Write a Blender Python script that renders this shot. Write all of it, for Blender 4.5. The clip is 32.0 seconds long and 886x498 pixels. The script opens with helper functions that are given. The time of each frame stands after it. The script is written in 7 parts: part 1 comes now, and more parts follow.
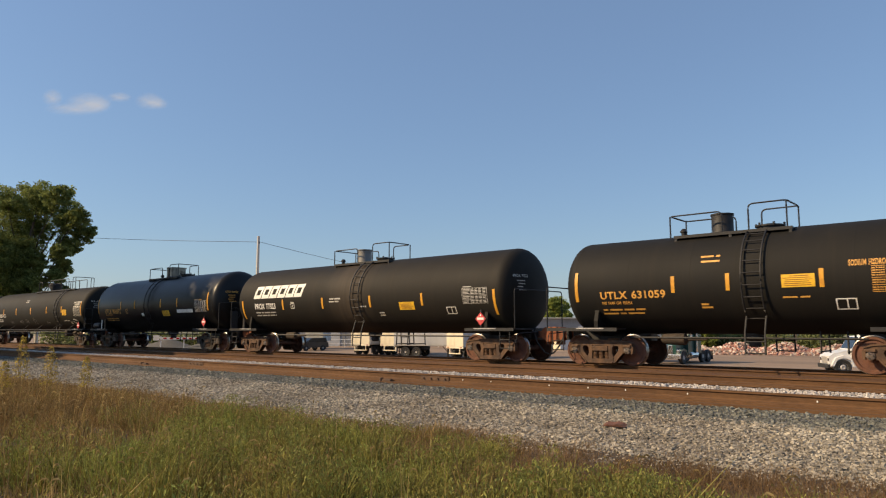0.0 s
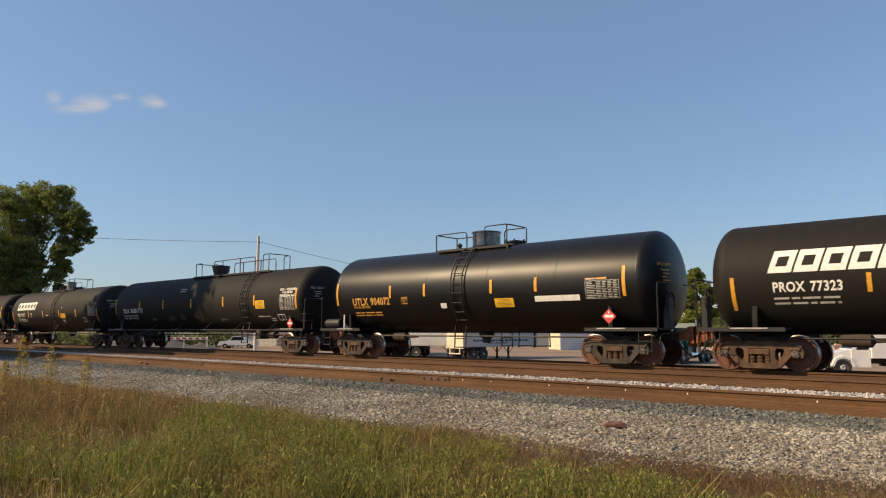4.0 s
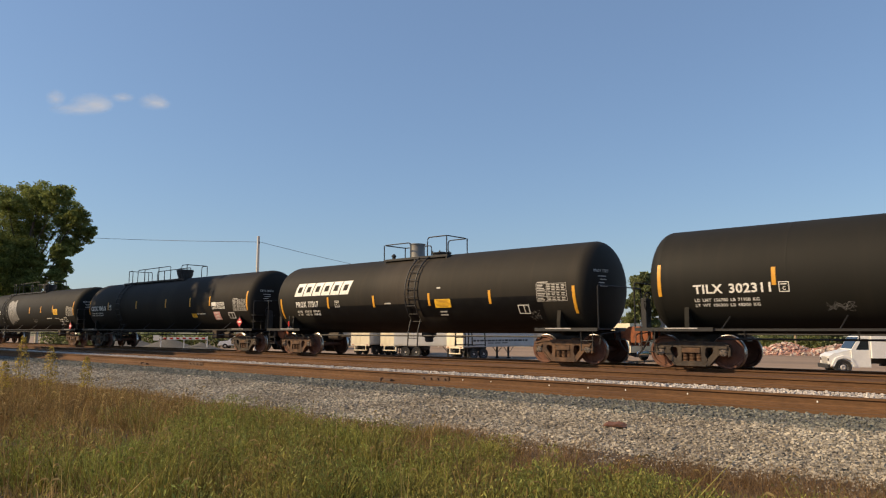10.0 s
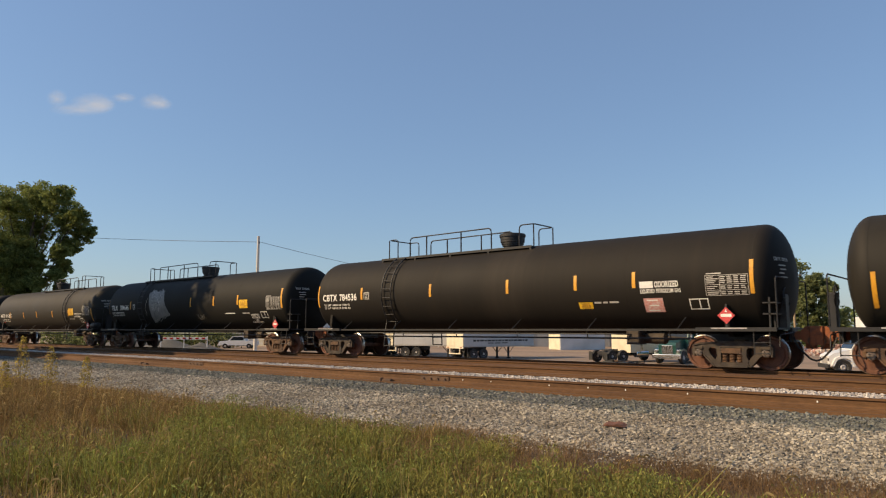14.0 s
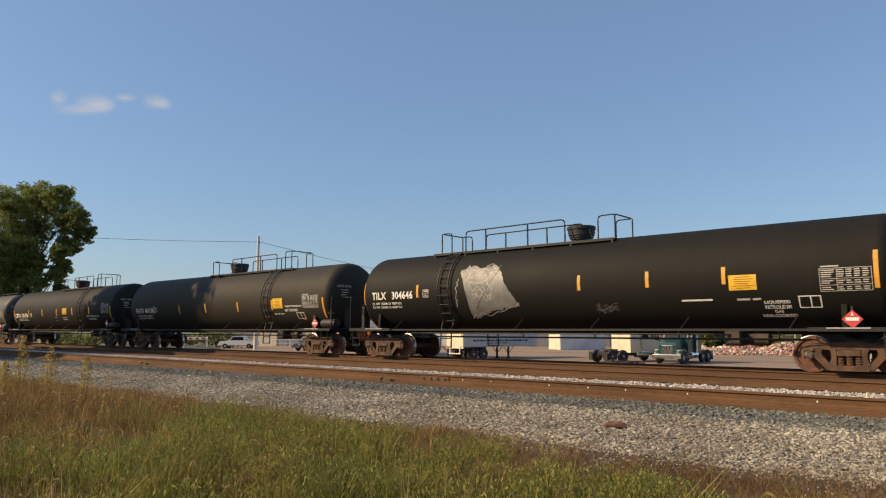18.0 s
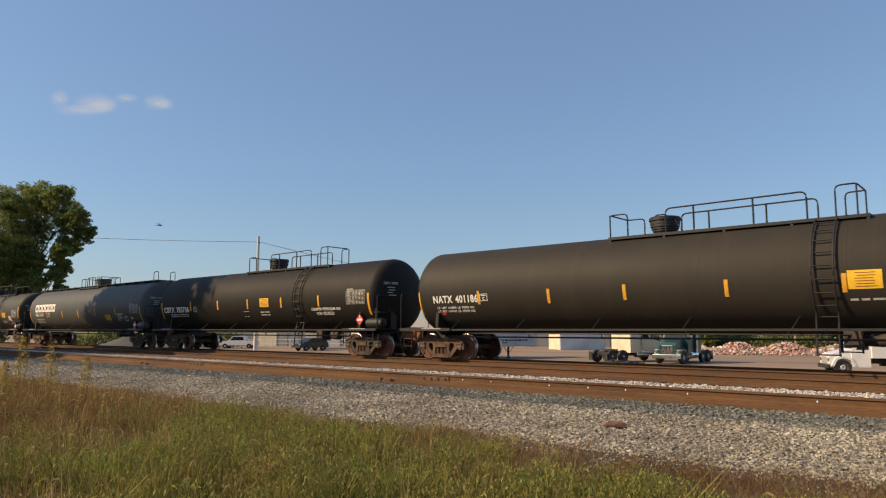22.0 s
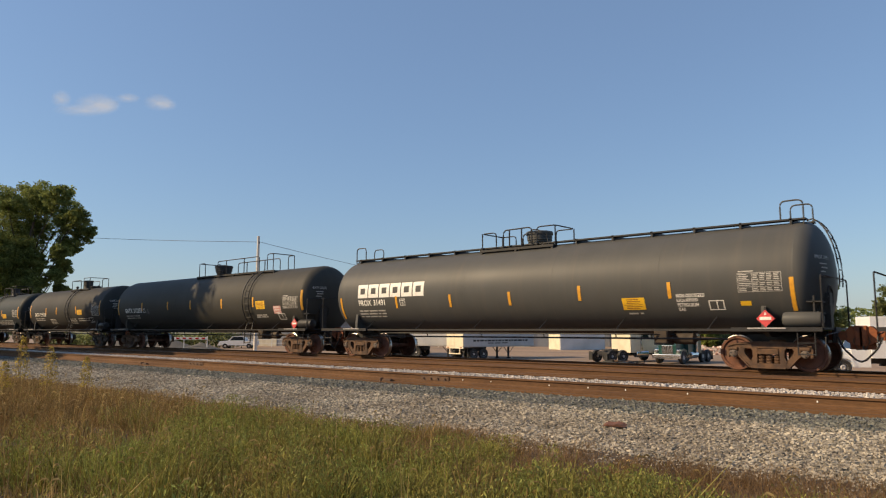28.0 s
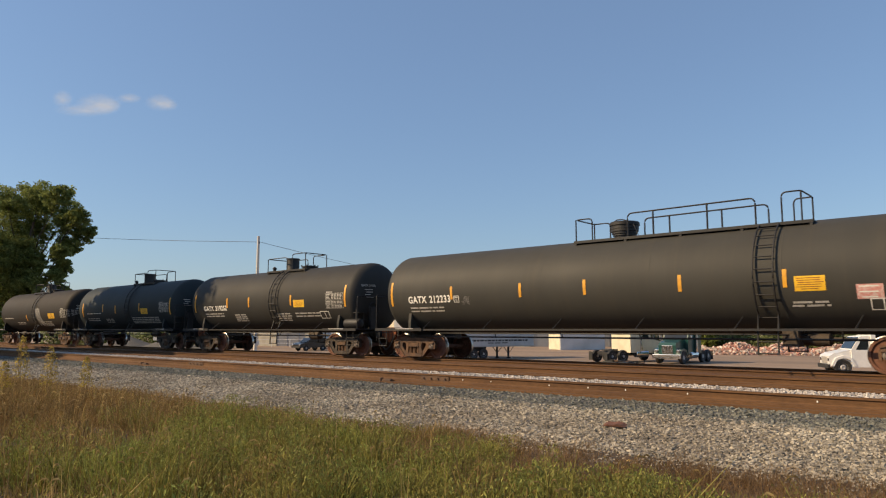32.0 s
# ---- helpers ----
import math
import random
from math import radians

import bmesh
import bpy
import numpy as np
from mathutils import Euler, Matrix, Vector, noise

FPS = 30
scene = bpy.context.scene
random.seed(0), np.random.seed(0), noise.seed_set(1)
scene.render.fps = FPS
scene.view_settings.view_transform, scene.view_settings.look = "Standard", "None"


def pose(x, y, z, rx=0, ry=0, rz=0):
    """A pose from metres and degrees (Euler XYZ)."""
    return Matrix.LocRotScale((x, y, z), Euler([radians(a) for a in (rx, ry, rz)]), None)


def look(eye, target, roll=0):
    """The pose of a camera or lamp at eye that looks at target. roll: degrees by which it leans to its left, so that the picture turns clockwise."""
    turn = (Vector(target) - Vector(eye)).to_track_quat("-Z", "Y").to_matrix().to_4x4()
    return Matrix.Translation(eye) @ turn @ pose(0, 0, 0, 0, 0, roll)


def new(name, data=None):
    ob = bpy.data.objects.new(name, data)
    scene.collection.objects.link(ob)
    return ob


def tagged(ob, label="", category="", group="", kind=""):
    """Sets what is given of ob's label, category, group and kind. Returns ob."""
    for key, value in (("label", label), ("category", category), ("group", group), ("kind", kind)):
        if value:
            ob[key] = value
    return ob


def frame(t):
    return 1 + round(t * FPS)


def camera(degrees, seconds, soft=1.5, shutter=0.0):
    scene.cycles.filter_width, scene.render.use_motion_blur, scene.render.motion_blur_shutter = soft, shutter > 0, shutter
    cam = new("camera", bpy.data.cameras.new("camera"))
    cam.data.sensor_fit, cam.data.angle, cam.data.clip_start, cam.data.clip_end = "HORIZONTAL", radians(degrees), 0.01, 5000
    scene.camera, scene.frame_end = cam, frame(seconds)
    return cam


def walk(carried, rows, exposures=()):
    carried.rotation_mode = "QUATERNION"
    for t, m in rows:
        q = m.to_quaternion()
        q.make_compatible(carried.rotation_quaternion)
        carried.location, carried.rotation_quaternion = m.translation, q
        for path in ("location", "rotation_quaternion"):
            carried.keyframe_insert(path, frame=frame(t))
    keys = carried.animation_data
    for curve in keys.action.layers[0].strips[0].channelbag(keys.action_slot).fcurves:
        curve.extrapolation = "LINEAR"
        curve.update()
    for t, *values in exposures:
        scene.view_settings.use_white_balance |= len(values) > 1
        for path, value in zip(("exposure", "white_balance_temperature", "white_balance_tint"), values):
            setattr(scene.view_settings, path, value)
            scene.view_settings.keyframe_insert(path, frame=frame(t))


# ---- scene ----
EYE = Vector((0.0, 0.0, 1.55))
AHEAD = Vector((-0.6487, 0.7522, 0.1164))
cam = camera(65.45, 32.0, soft=1.15, shutter=0.12)
STILL = look(EYE, EYE + AHEAD * 20)
walk(cam, [(0.0, STILL), (32.0, STILL)], exposures=[(0.0, 0.42, 7050, 10), (32.0, 0.42, 7050, 10)])

# ---- light ----
SUN_UP, SUN_SIDE = radians(34), radians(42)
TO_SUN = Vector((-math.sin(SUN_SIDE) * math.cos(SUN_UP), -math.cos(SUN_SIDE) * math.cos(SUN_UP), math.sin(SUN_UP)))
world = bpy.data.worlds.new("sky")
scene.world = world
world.use_nodes = True
wn = world.node_tree.nodes
sky = wn.new("ShaderNodeTexSky")
sky.sky_type, sky.sun_disc = "NISHITA", False
sky.sun_elevation, sky.sun_rotation = SUN_UP, math.atan2(TO_SUN.x, TO_SUN.y)
sky.air_density, sky.dust_density, sky.ozone_density = 1.2, 0.7, 6.0
# a constant blue mixed into the clear sky to flatten its brightness
flat_blue = wn.new("ShaderNodeMix")
flat_blue.data_type = "RGBA"
flat_blue.inputs[0].default_value = 0.38
flat_blue.inputs[7].default_value = (1.62, 2.5, 4.3, 1)
world.node_tree.links.new(sky.outputs[0], flat_blue.inputs[6])
world.node_tree.links.new(flat_blue.outputs[2], wn["Background"].inputs[0])
wn["Background"].inputs[1].default_value = 0.105
sun = new("sun", bpy.data.lights.new("sun", "SUN"))
sun.data.energy, sun.data.angle, sun.data.color = 4.0, radians(0.6), (1.0, 0.78, 0.51)
sun.matrix_world = look(TO_SUN * 60, (0, 0, 0))

RAIL = 0.51           # height of the rail heads
NEAR_A, NEAR_B = 12.42, 13.92
MID = 19.72           # centre line of the train's track
LOT = -1.2            # height of the yard beyond


# ---- materials ----
def surface(name, colour, rough=0.7, metal=0.0, other=None, share=0.5, scale=4.0, fine=40.0, bump=0.15, stretch=(1, 1, 1), per="", spread=0.0, coat=0.0, sharp=0.12, gloss=0.5, grain=0.2):
    """Colour with a second colour in patches, fine grain, bump; per: 'object' or 'island' for a shade of its own for each piece."""
    m = bpy.data.materials.new(name)
    m.use_nodes = True
    t, b = m.node_tree, m.node_tree.nodes["Principled BSDF"]
    n, link = t.nodes.new, t.links.new
    tc, mp = n("ShaderNodeTexCoord"), n("ShaderNodeMapping")
    link(tc.outputs["Object"], mp.inputs[0])
    mp.inputs["Scale"].default_value = stretch
    big, small = n("ShaderNodeTexNoise"), n("ShaderNodeTexNoise")
    for q, s, d in ((big, scale, 5), (small, fine, 3)):
        q.inputs["Scale"].default_value, q.inputs["Detail"].default_value = s, d
        link(mp.outputs[0], q.inputs["Vector"])
    ramp = n("ShaderNodeMapRange")
    ramp.inputs[1].default_value, ramp.inputs[2].default_value = 0.5 + (0.5 - share) * 0.6 - sharp, 0.5 + (0.5 - share) * 0.6 + sharp
    link(big.outputs[0], ramp.inputs[0])
    mix = n("ShaderNodeMix")
    mix.data_type = "RGBA"
    mix.inputs[6].default_value = (*colour, 1)
    mix.inputs[7].default_value = (*(other or [c * 0.7 for c in colour]), 1)
    link(ramp.outputs[0], mix.inputs[0])
    hsv = n("ShaderNodeHueSaturation")
    link(mix.outputs[2], hsv.inputs["Color"])
    val = n("ShaderNodeMapRange")
    val.inputs[1].default_value, val.inputs[2].default_value = 0.3, 0.7
    val.inputs[3].default_value, val.inputs[4].default_value = 1 - grain, 1 + grain
    link(small.outputs[0], val.inputs[0])
    out = val.outputs[0]
    if per:
        if per == "object":
            r = n("ShaderNodeObjectInfo").outputs["Random"]
        else:
            r = n("ShaderNodeNewGeometry").outputs["Random Per Island"]
        rr = n("ShaderNodeMapRange")
        rr.inputs[3].default_value, rr.inputs[4].default_value = 1 - spread, 1 + spread
        link(r, rr.inputs[0])
        mul = n("ShaderNodeMath")
        mul.operation = "MULTIPLY"
        link(out, mul.inputs[0])
        link(rr.outputs[0], mul.inputs[1])
        out = mul.outputs[0]
    link(out, hsv.inputs["Value"])
    link(hsv.outputs[0], b.inputs["Base Color"])
    b.inputs["Roughness"].default_value, b.inputs["Metallic"].default_value = rough, metal
    b.inputs["Coat Weight"].default_value, b.inputs["Specular IOR Level"].default_value = coat, gloss
    rg = n("ShaderNodeMapRange")
    rg.inputs[3].default_value, rg.inputs[4].default_value = max(0.02, rough - 0.1), min(1.0, rough + 0.1)
    link(big.outputs[0], rg.inputs[0])
    link(rg.outputs[0], b.inputs["Roughness"])
    if bump:
        bp = n("ShaderNodeBump")
        bp.inputs["Strength"].default_value, bp.inputs["Distance"].default_value = bump, 0.02
        link(small.outputs[0], bp.inputs["Height"])
        link(bp.outputs[0], b.inputs["Normal"])
    return m


def tank_paint(name, colour, dust, rough, stain=None, share=0.45):
    """Dusty enamel with faint runs down the side; stain: middle, half width and colour of a grimy belt."""
    m = surface(name, colour, rough, 0.0, dust, share, 0.7, 3.0, 0.0, (0.5, 1, 0.3), sharp=0.3, gloss=0.3 if rough < 0.4 else 0.2, grain=0.05)
    t, b = m.node_tree, m.node_tree.nodes["Principled BSDF"]
    n, link = t.nodes.new, t.links.new
    tc, mp, run = n("ShaderNodeTexCoord"), n("ShaderNodeMapping"), n("ShaderNodeTexNoise")
    mp.inputs["Scale"].default_value = (5.0, 0.5, 0.25)
    run.inputs["Scale"].default_value, run.inputs["Detail"].default_value = 1.0, 4
    link(tc.outputs["Object"], mp.inputs[0])
    link(mp.outputs[0], run.inputs["Vector"])
    fade = n("ShaderNodeMapRange")
    fade.inputs[1].default_value, fade.inputs[2].default_value, fade.inputs[4].default_value = 0.52, 0.78, 0.4
    link(run.outputs[0], fade.inputs[0])
    mix = n("ShaderNodeMix")
    mix.data_type = "RGBA"
    link(fade.outputs[0], mix.inputs[0])
    link(b.inputs["Base Color"].links[0].from_socket, mix.inputs[6])
    mix.inputs[7].default_value = (dust[0] * 1.5, dust[1] * 1.35, dust[2] * 1.2, 1)
    out = mix.outputs[2]
    if stain:
        middle, half, tint = stain
        xyz, off, sq, belt, amount, over = n("ShaderNodeSeparateXYZ"), n("ShaderNodeMath"), n("ShaderNodeMath"), n("ShaderNodeMapRange"), n("ShaderNodeMath"), n("ShaderNodeMix")
        link(tc.outputs["Object"], xyz.inputs[0])
        off.operation, off.inputs[1].default_value = "SUBTRACT", middle
        link(xyz.outputs[0], off.inputs[0])
        sq.operation = "ABSOLUTE"
        link(off.outputs[0], sq.inputs[0])
        belt.interpolation_type = "SMOOTHSTEP"
        belt.inputs[1].default_value, belt.inputs[2].default_value, belt.inputs[3].default_value, belt.inputs[4].default_value = half * 0.15, half, 1.3, 0.0
        link(sq.outputs[0], belt.inputs[0])
        amount.operation = "MULTIPLY"
        link(belt.outputs[0], amount.inputs[0])
        link(run.outputs[0], amount.inputs[1])
        over.data_type = "RGBA"
        link(amount.outputs[0], over.inputs[0])
        link(out, over.inputs[6])
        over.inputs[7].default_value = (*tint, 1)
        out = over.outputs[2]
    link(out, b.inputs["Base Color"])
    return m


RUST = surface("rusty cast steel", (0.13, 0.07, 0.037), 0.85, 0.0, (0.07, 0.042, 0.028), 0.45, 5.0, 60.0, 0.4)
RUST_GREY = surface("grimy cast steel", (0.068, 0.048, 0.032), 0.8, 0.0, (0.04, 0.03, 0.023), 0.5, 5.0, 60.0, 0.4)
WHEEL_RUST = surface("rusty wheel plate", (0.16, 0.068, 0.04), 0.85, 0.0, (0.11, 0.05, 0.032), 0.5, 6.0, 50.0, 0.3)
TREAD = surface("polished wheel tread", (0.5, 0.47, 0.43), 0.3, 1.0, (0.3, 0.27, 0.24), 0.4, 12.0, 60.0, 0.05)
IRON = surface("black painted ironwork", (0.013, 0.012, 0.012), 0.6, 0.0, (0.021, 0.019, 0.018), 0.35, 6.0, 60.0, 0.2)
KNUCKLE = surface("orange-rust coupler", (0.27, 0.082, 0.03), 0.85, 0.0, (0.12, 0.05, 0.03), 0.35, 8.0, 60.0, 0.3)
CAP = surface("grimy bearing cap", (0.14, 0.11, 0.09), 0.6, 0.1, (0.09, 0.062, 0.048), 0.4, 14.0, 60.0, 0.1)
RUBBER = surface("black rubber", (0.018, 0.018, 0.018), 0.75, 0.0, (0.035, 0.033, 0.03), 0.4, 8.0, 60.0, 0.2)
YELLOW = surface("yellow reflective tape", (0.75, 0.36, 0.03), 0.5, 0.0, (0.6, 0.27, 0.03), 0.4, 7.0, 50.0, 0.0, grain=0.05)
PANEL = surface("yellow notice paint", (0.85, 0.5, 0.03), 0.5, 0.0, (0.74, 0.4, 0.03), 0.4, 7.0, 50.0, 0.0, grain=0.05)
RED_STICK = surface("red sticker", (0.75, 0.04, 0.05), 0.5, bump=0.0)
ORANGE_INK = surface("orange lettering", (0.72, 0.36, 0.07), 0.55, 0.0, (0.5, 0.24, 0.05), 0.35, 9.0, 60.0, 0.0)
WHITE_INK = surface("white lettering", (0.82, 0.79, 0.72), 0.6, 0.0, (0.66, 0.62, 0.55), 0.3, 9.0, 60.0, 0.0, grain=0.05)
GREY_INK = surface("worn grey lettering", (0.52, 0.49, 0.44), 0.65, 0.0, (0.36, 0.34, 0.3), 0.4, 14.0, 60.0, 0.0)
CHALK = surface("faint chalk", (0.24, 0.23, 0.21), 0.8, 0.0, (0.14, 0.13, 0.12), 0.45, 6.0, 30.0, 0.0)
BLACK_INK = surface("black lettering", (0.02, 0.018, 0.016), 0.6, bump=0.0)
PLACARD = surface("red placard", (0.62, 0.06, 0.06), 0.5, 0.0, (0.45, 0.05, 0.05), 0.3, 9.0, 60.0, 0.0)
PINK = surface("faded red notice", (0.62, 0.26, 0.22), 0.6, 0.0, (0.68, 0.5, 0.45), 0.45, 16.0, 60.0, 0.0)
SPRAY = surface("silver spray paint", (0.21, 0.2, 0.185), 0.55, 0.1, (0.15, 0.142, 0.13), 0.45, 3.0, 40.0, 0.05, grain=0.05)
FRESH = surface("fresh black paint", (0.0035, 0.0035, 0.004), 0.5, 0.0, (0.006, 0.006, 0.006), 0.4, 2.0, 4.0, 0.0, gloss=0.2)
STEEL_LIGHT = surface("worn light steel", (0.45, 0.43, 0.4), 0.5, 0.2, (0.3, 0.27, 0.24), 0.4, 9.0, 60.0, 0.1)
RAIL_RUST = surface("rusty rail side", (0.128, 0.061, 0.023), 0.9, 0.0, (0.09, 0.043, 0.018), 0.45, 1.3, 30.0, 0.2, (0.3, 1, 1))
RAIL_TOP = surface("brown rail head", (0.125, 0.072, 0.042), 0.6, 0.2, (0.1, 0.052, 0.031), 0.45, 1.5, 40.0, 0.1, (0.3, 1, 1))
SOIL = surface("dry soil and thatch", (0.085, 0.055, 0.033), 0.95, 0.0, (0.05, 0.035, 0.02), 0.5, 0.8, 20.0, 0.6)
GRAVEL_BED = surface("pale gravel bed", (0.22, 0.18, 0.135), 0.95, 0.0, (0.14, 0.115, 0.085), 0.5, 14.0, 60.0, 0.9)
DARK_BED = surface("grey ballast bed", (0.12, 0.112, 0.1), 0.95, 0.0, (0.075, 0.07, 0.062), 0.5, 14.0, 60.0, 0.9)
WHITE_BED = surface("white ballast bed", (0.4, 0.38, 0.36), 0.95, 0.0, (0.25, 0.24, 0.22), 0.5, 16.0, 60.0, 0.9)
BROWN_BED = surface("rust-stained ballast bed", (0.14, 0.065, 0.028), 0.95, 0.0, (0.065, 0.031, 0.016), 0.5, 1.6, 50.0, 0.8, (0.03, 1.6, 1))
BANK = surface("dark cinder bank", (0.05, 0.045, 0.036), 0.95, 0.0, (0.03, 0.03, 0.022), 0.5, 1.5, 30.0, 0.8)
YARD = surface("pale yard concrete", (0.28, 0.195, 0.13), 0.9, 0.0, (0.205, 0.145, 0.1), 0.45, 0.15, 6.0, 0.2, (0.3, 1.4, 1))
FIELD = surface("distant meadow", (0.11, 0.12, 0.05), 0.95, 0.0, (0.16, 0.13, 0.07), 0.5, 0.05, 2.0, 0.2)
STONE_PALE = surface("pale gravel", (0.335, 0.295, 0.228), 0.9, 0.0, (0.235, 0.2, 0.15), 0.5, 0.7, 50.0, 0.3, per="island", spread=0.62)
STONE_GREY = surface("grey ballast", (0.175, 0.172, 0.14), 0.9, 0.0, (0.13, 0.128, 0.105), 0.5, 0.7, 50.0, 0.3, per="island", spread=0.45)
STONE_WHITE = surface("white ballast", (0.56, 0.51, 0.46), 0.9, 0.0, (0.42, 0.37, 0.33), 0.5, 3.0, 50.0, 0.3, per="island", spread=0.25)
STONE_BROWN = surface("rusty ballast", (0.125, 0.06, 0.027), 0.9, 0.0, (0.08, 0.039, 0.019), 0.5, 2.0, 50.0, 0.3, per="island", spread=0.3)
BARK = surface("grey-brown bark", (0.11, 0.085, 0.06), 0.95, 0.0, (0.06, 0.045, 0.035), 0.5, 2.0, 20.0, 0.6, (1, 1, 0.3))
POLE_BROWN = surface("weathered brown pole timber", (0.3, 0.22, 0.13), 0.85, 0.0, (0.2, 0.15, 0.09), 0.4, 1.5, 30.0, 0.3, (1, 1, 0.2))
POLE_WOOD = surface("sunlit pale pole timber", (0.7, 0.64, 0.55), 0.85, 0.0, (0.55, 0.49, 0.42), 0.4, 1.5, 30.0, 0.3, (1, 1, 0.2))


def leafage(name, a, b, spread=0.35, scale=0.5, thin=0.5):
    m = surface(name, a, 0.6, 0.0, b, 0.5, scale, 6.0, 0.0, per="island", spread=spread, gloss=0.12)
    t = m.node_tree
    p = t.nodes["Principled BSDF"]
    glow, mix = t.nodes.new("ShaderNodeBsdfTranslucent"), t.nodes.new("ShaderNodeMixShader")
    t.links.new(p.inputs["Base Color"].links[0].from_socket, glow.inputs[0])
    mix.inputs[0].default_value = thin
    t.links.new(p.outputs[0], mix.inputs[1])
    t.links.new(glow.outputs[0], mix.inputs[2])
    t.links.new(mix.outputs[0], t.nodes["Material Output"].inputs[0])
    return m


LEAF = leafage("green leaves", (0.255, 0.285, 0.088), (0.175, 0.205, 0.064))
LEAF_FAR = leafage("grey-green leaves", (0.25, 0.275, 0.115), (0.17, 0.19, 0.08), 0.3)
LEAF_LIGHT = leafage("yellow-green leaves", (0.29, 0.32, 0.08), (0.2, 0.24, 0.06))
GRASS = leafage("green meadow grass", (0.265, 0.27, 0.062), (0.2, 0.152, 0.048), 0.55, 0.8, thin=0.3)
STRAW = leafage("dry straw-brown grass", (0.33, 0.225, 0.088), (0.19, 0.115, 0.045), 0.6, 1.3, thin=0.3)
RUSSET = leafage("red-brown dry grass", (0.32, 0.2, 0.1), (0.2, 0.125, 0.062), 0.5)
SEED = leafage("pale seed heads", (0.42, 0.31, 0.14), (0.32, 0.22, 0.09), 0.35)
WEED = leafage("leafy green weeds", (0.215, 0.245, 0.062), (0.26, 0.23, 0.064), 0.5, 1.5, thin=0.3)
GOLD = leafage("yellow weed flowers", (0.42, 0.32, 0.07), (0.3, 0.22, 0.06), 0.4)
# warehouse wall: shade on the facade is put into this darker grey
WALL_SHADE = surface("sheet-metal wall with shade in its grey", (0.3, 0.3, 0.3), 0.7, 0.0, (0.22, 0.22, 0.215), 0.4, 0.4, 8.0, 0.05, grain=0.05)
WALL_WHITE = surface("white sheet-metal wall", (0.62, 0.62, 0.6), 0.6, 0.0, (0.5, 0.5, 0.48), 0.4, 0.4, 8.0, 0.05, grain=0.05)
WALL_GREY = surface("pale grey panel", (0.5, 0.5, 0.49), 0.55, 0.0, (0.42, 0.42, 0.41), 0.4, 0.5, 10.0, 0.05, grain=0.05)
CREAM = surface("cream paint", (0.74, 0.66, 0.48), 0.5, 0.0, (0.64, 0.56, 0.4), 0.4, 1.2, 14.0, 0.03, grain=0.05)
TRUCK_WHITE = surface("white truck enamel", (0.78, 0.77, 0.74), 0.4, 0.0, (0.68, 0.67, 0.64), 0.35, 1.0, 14.0, 0.02, coat=0.3, grain=0.05)
TRUCK_GREEN = surface("dark green enamel", (0.008, 0.06, 0.05), 0.35, 0.0, (0.012, 0.045, 0.04), 0.4, 1.0, 14.0, 0.02, coat=0.4, grain=0.05)
CAR_BLACK = surface("black enamel", (0.006, 0.008, 0.012), 0.3, 0.0, (0.01, 0.011, 0.014), 0.4, 1.0, 14.0, 0.02, coat=0.5, grain=0.05)
GLASS_DARK = surface("dark window glass", (0.02, 0.025, 0.03), 0.08, 0.0, bump=0.0)
CHROME = surface("chrome", (0.75, 0.75, 0.75), 0.18, 1.0, (0.6, 0.6, 0.6), 0.3, 8.0, 40.0, 0.0)
CHROME_DARK = surface("dark polished steel", (0.16, 0.15, 0.14), 0.22, 0.9, (0.08, 0.075, 0.07), 0.4, 6.0, 40.0, 0.0)
LAMP_RED = surface("red lamp glass", (0.5, 0.03, 0.02), 0.25, bump=0.0)
BRICK = surface("red brick rubble", (0.38, 0.19, 0.145), 0.9, 0.0, (0.34, 0.25, 0.2), 0.45, 1.0, 30.0, 0.3, per="island", spread=0.45)
RUBBLE = surface("pale rubble", (0.55, 0.46, 0.38), 0.9, 0.0, (0.4, 0.33, 0.27), 0.45, 1.0, 30.0, 0.3, per="island", spread=0.4)
ROOF = surface("dark shingle roof", (0.07, 0.06, 0.055), 0.9, 0.0, (0.1, 0.085, 0.075), 0.45, 2.0, 20.0, 0.4)
YELLOW_WALL = surface("pale yellow siding", (0.56, 0.55, 0.43), 0.7, 0.0, (0.49, 0.48, 0.37), 0.4, 1.0, 14.0, 0.05, grain=0.05)
GREEN_WALL = surface("pale green siding", (0.42, 0.46, 0.38), 0.7, 0.0, (0.36, 0.4, 0.33), 0.4, 1.0, 14.0, 0.05, grain=0.05)
WIRE = surface("dark cable", (0.05, 0.05, 0.05), 0.6, bump=0.0)


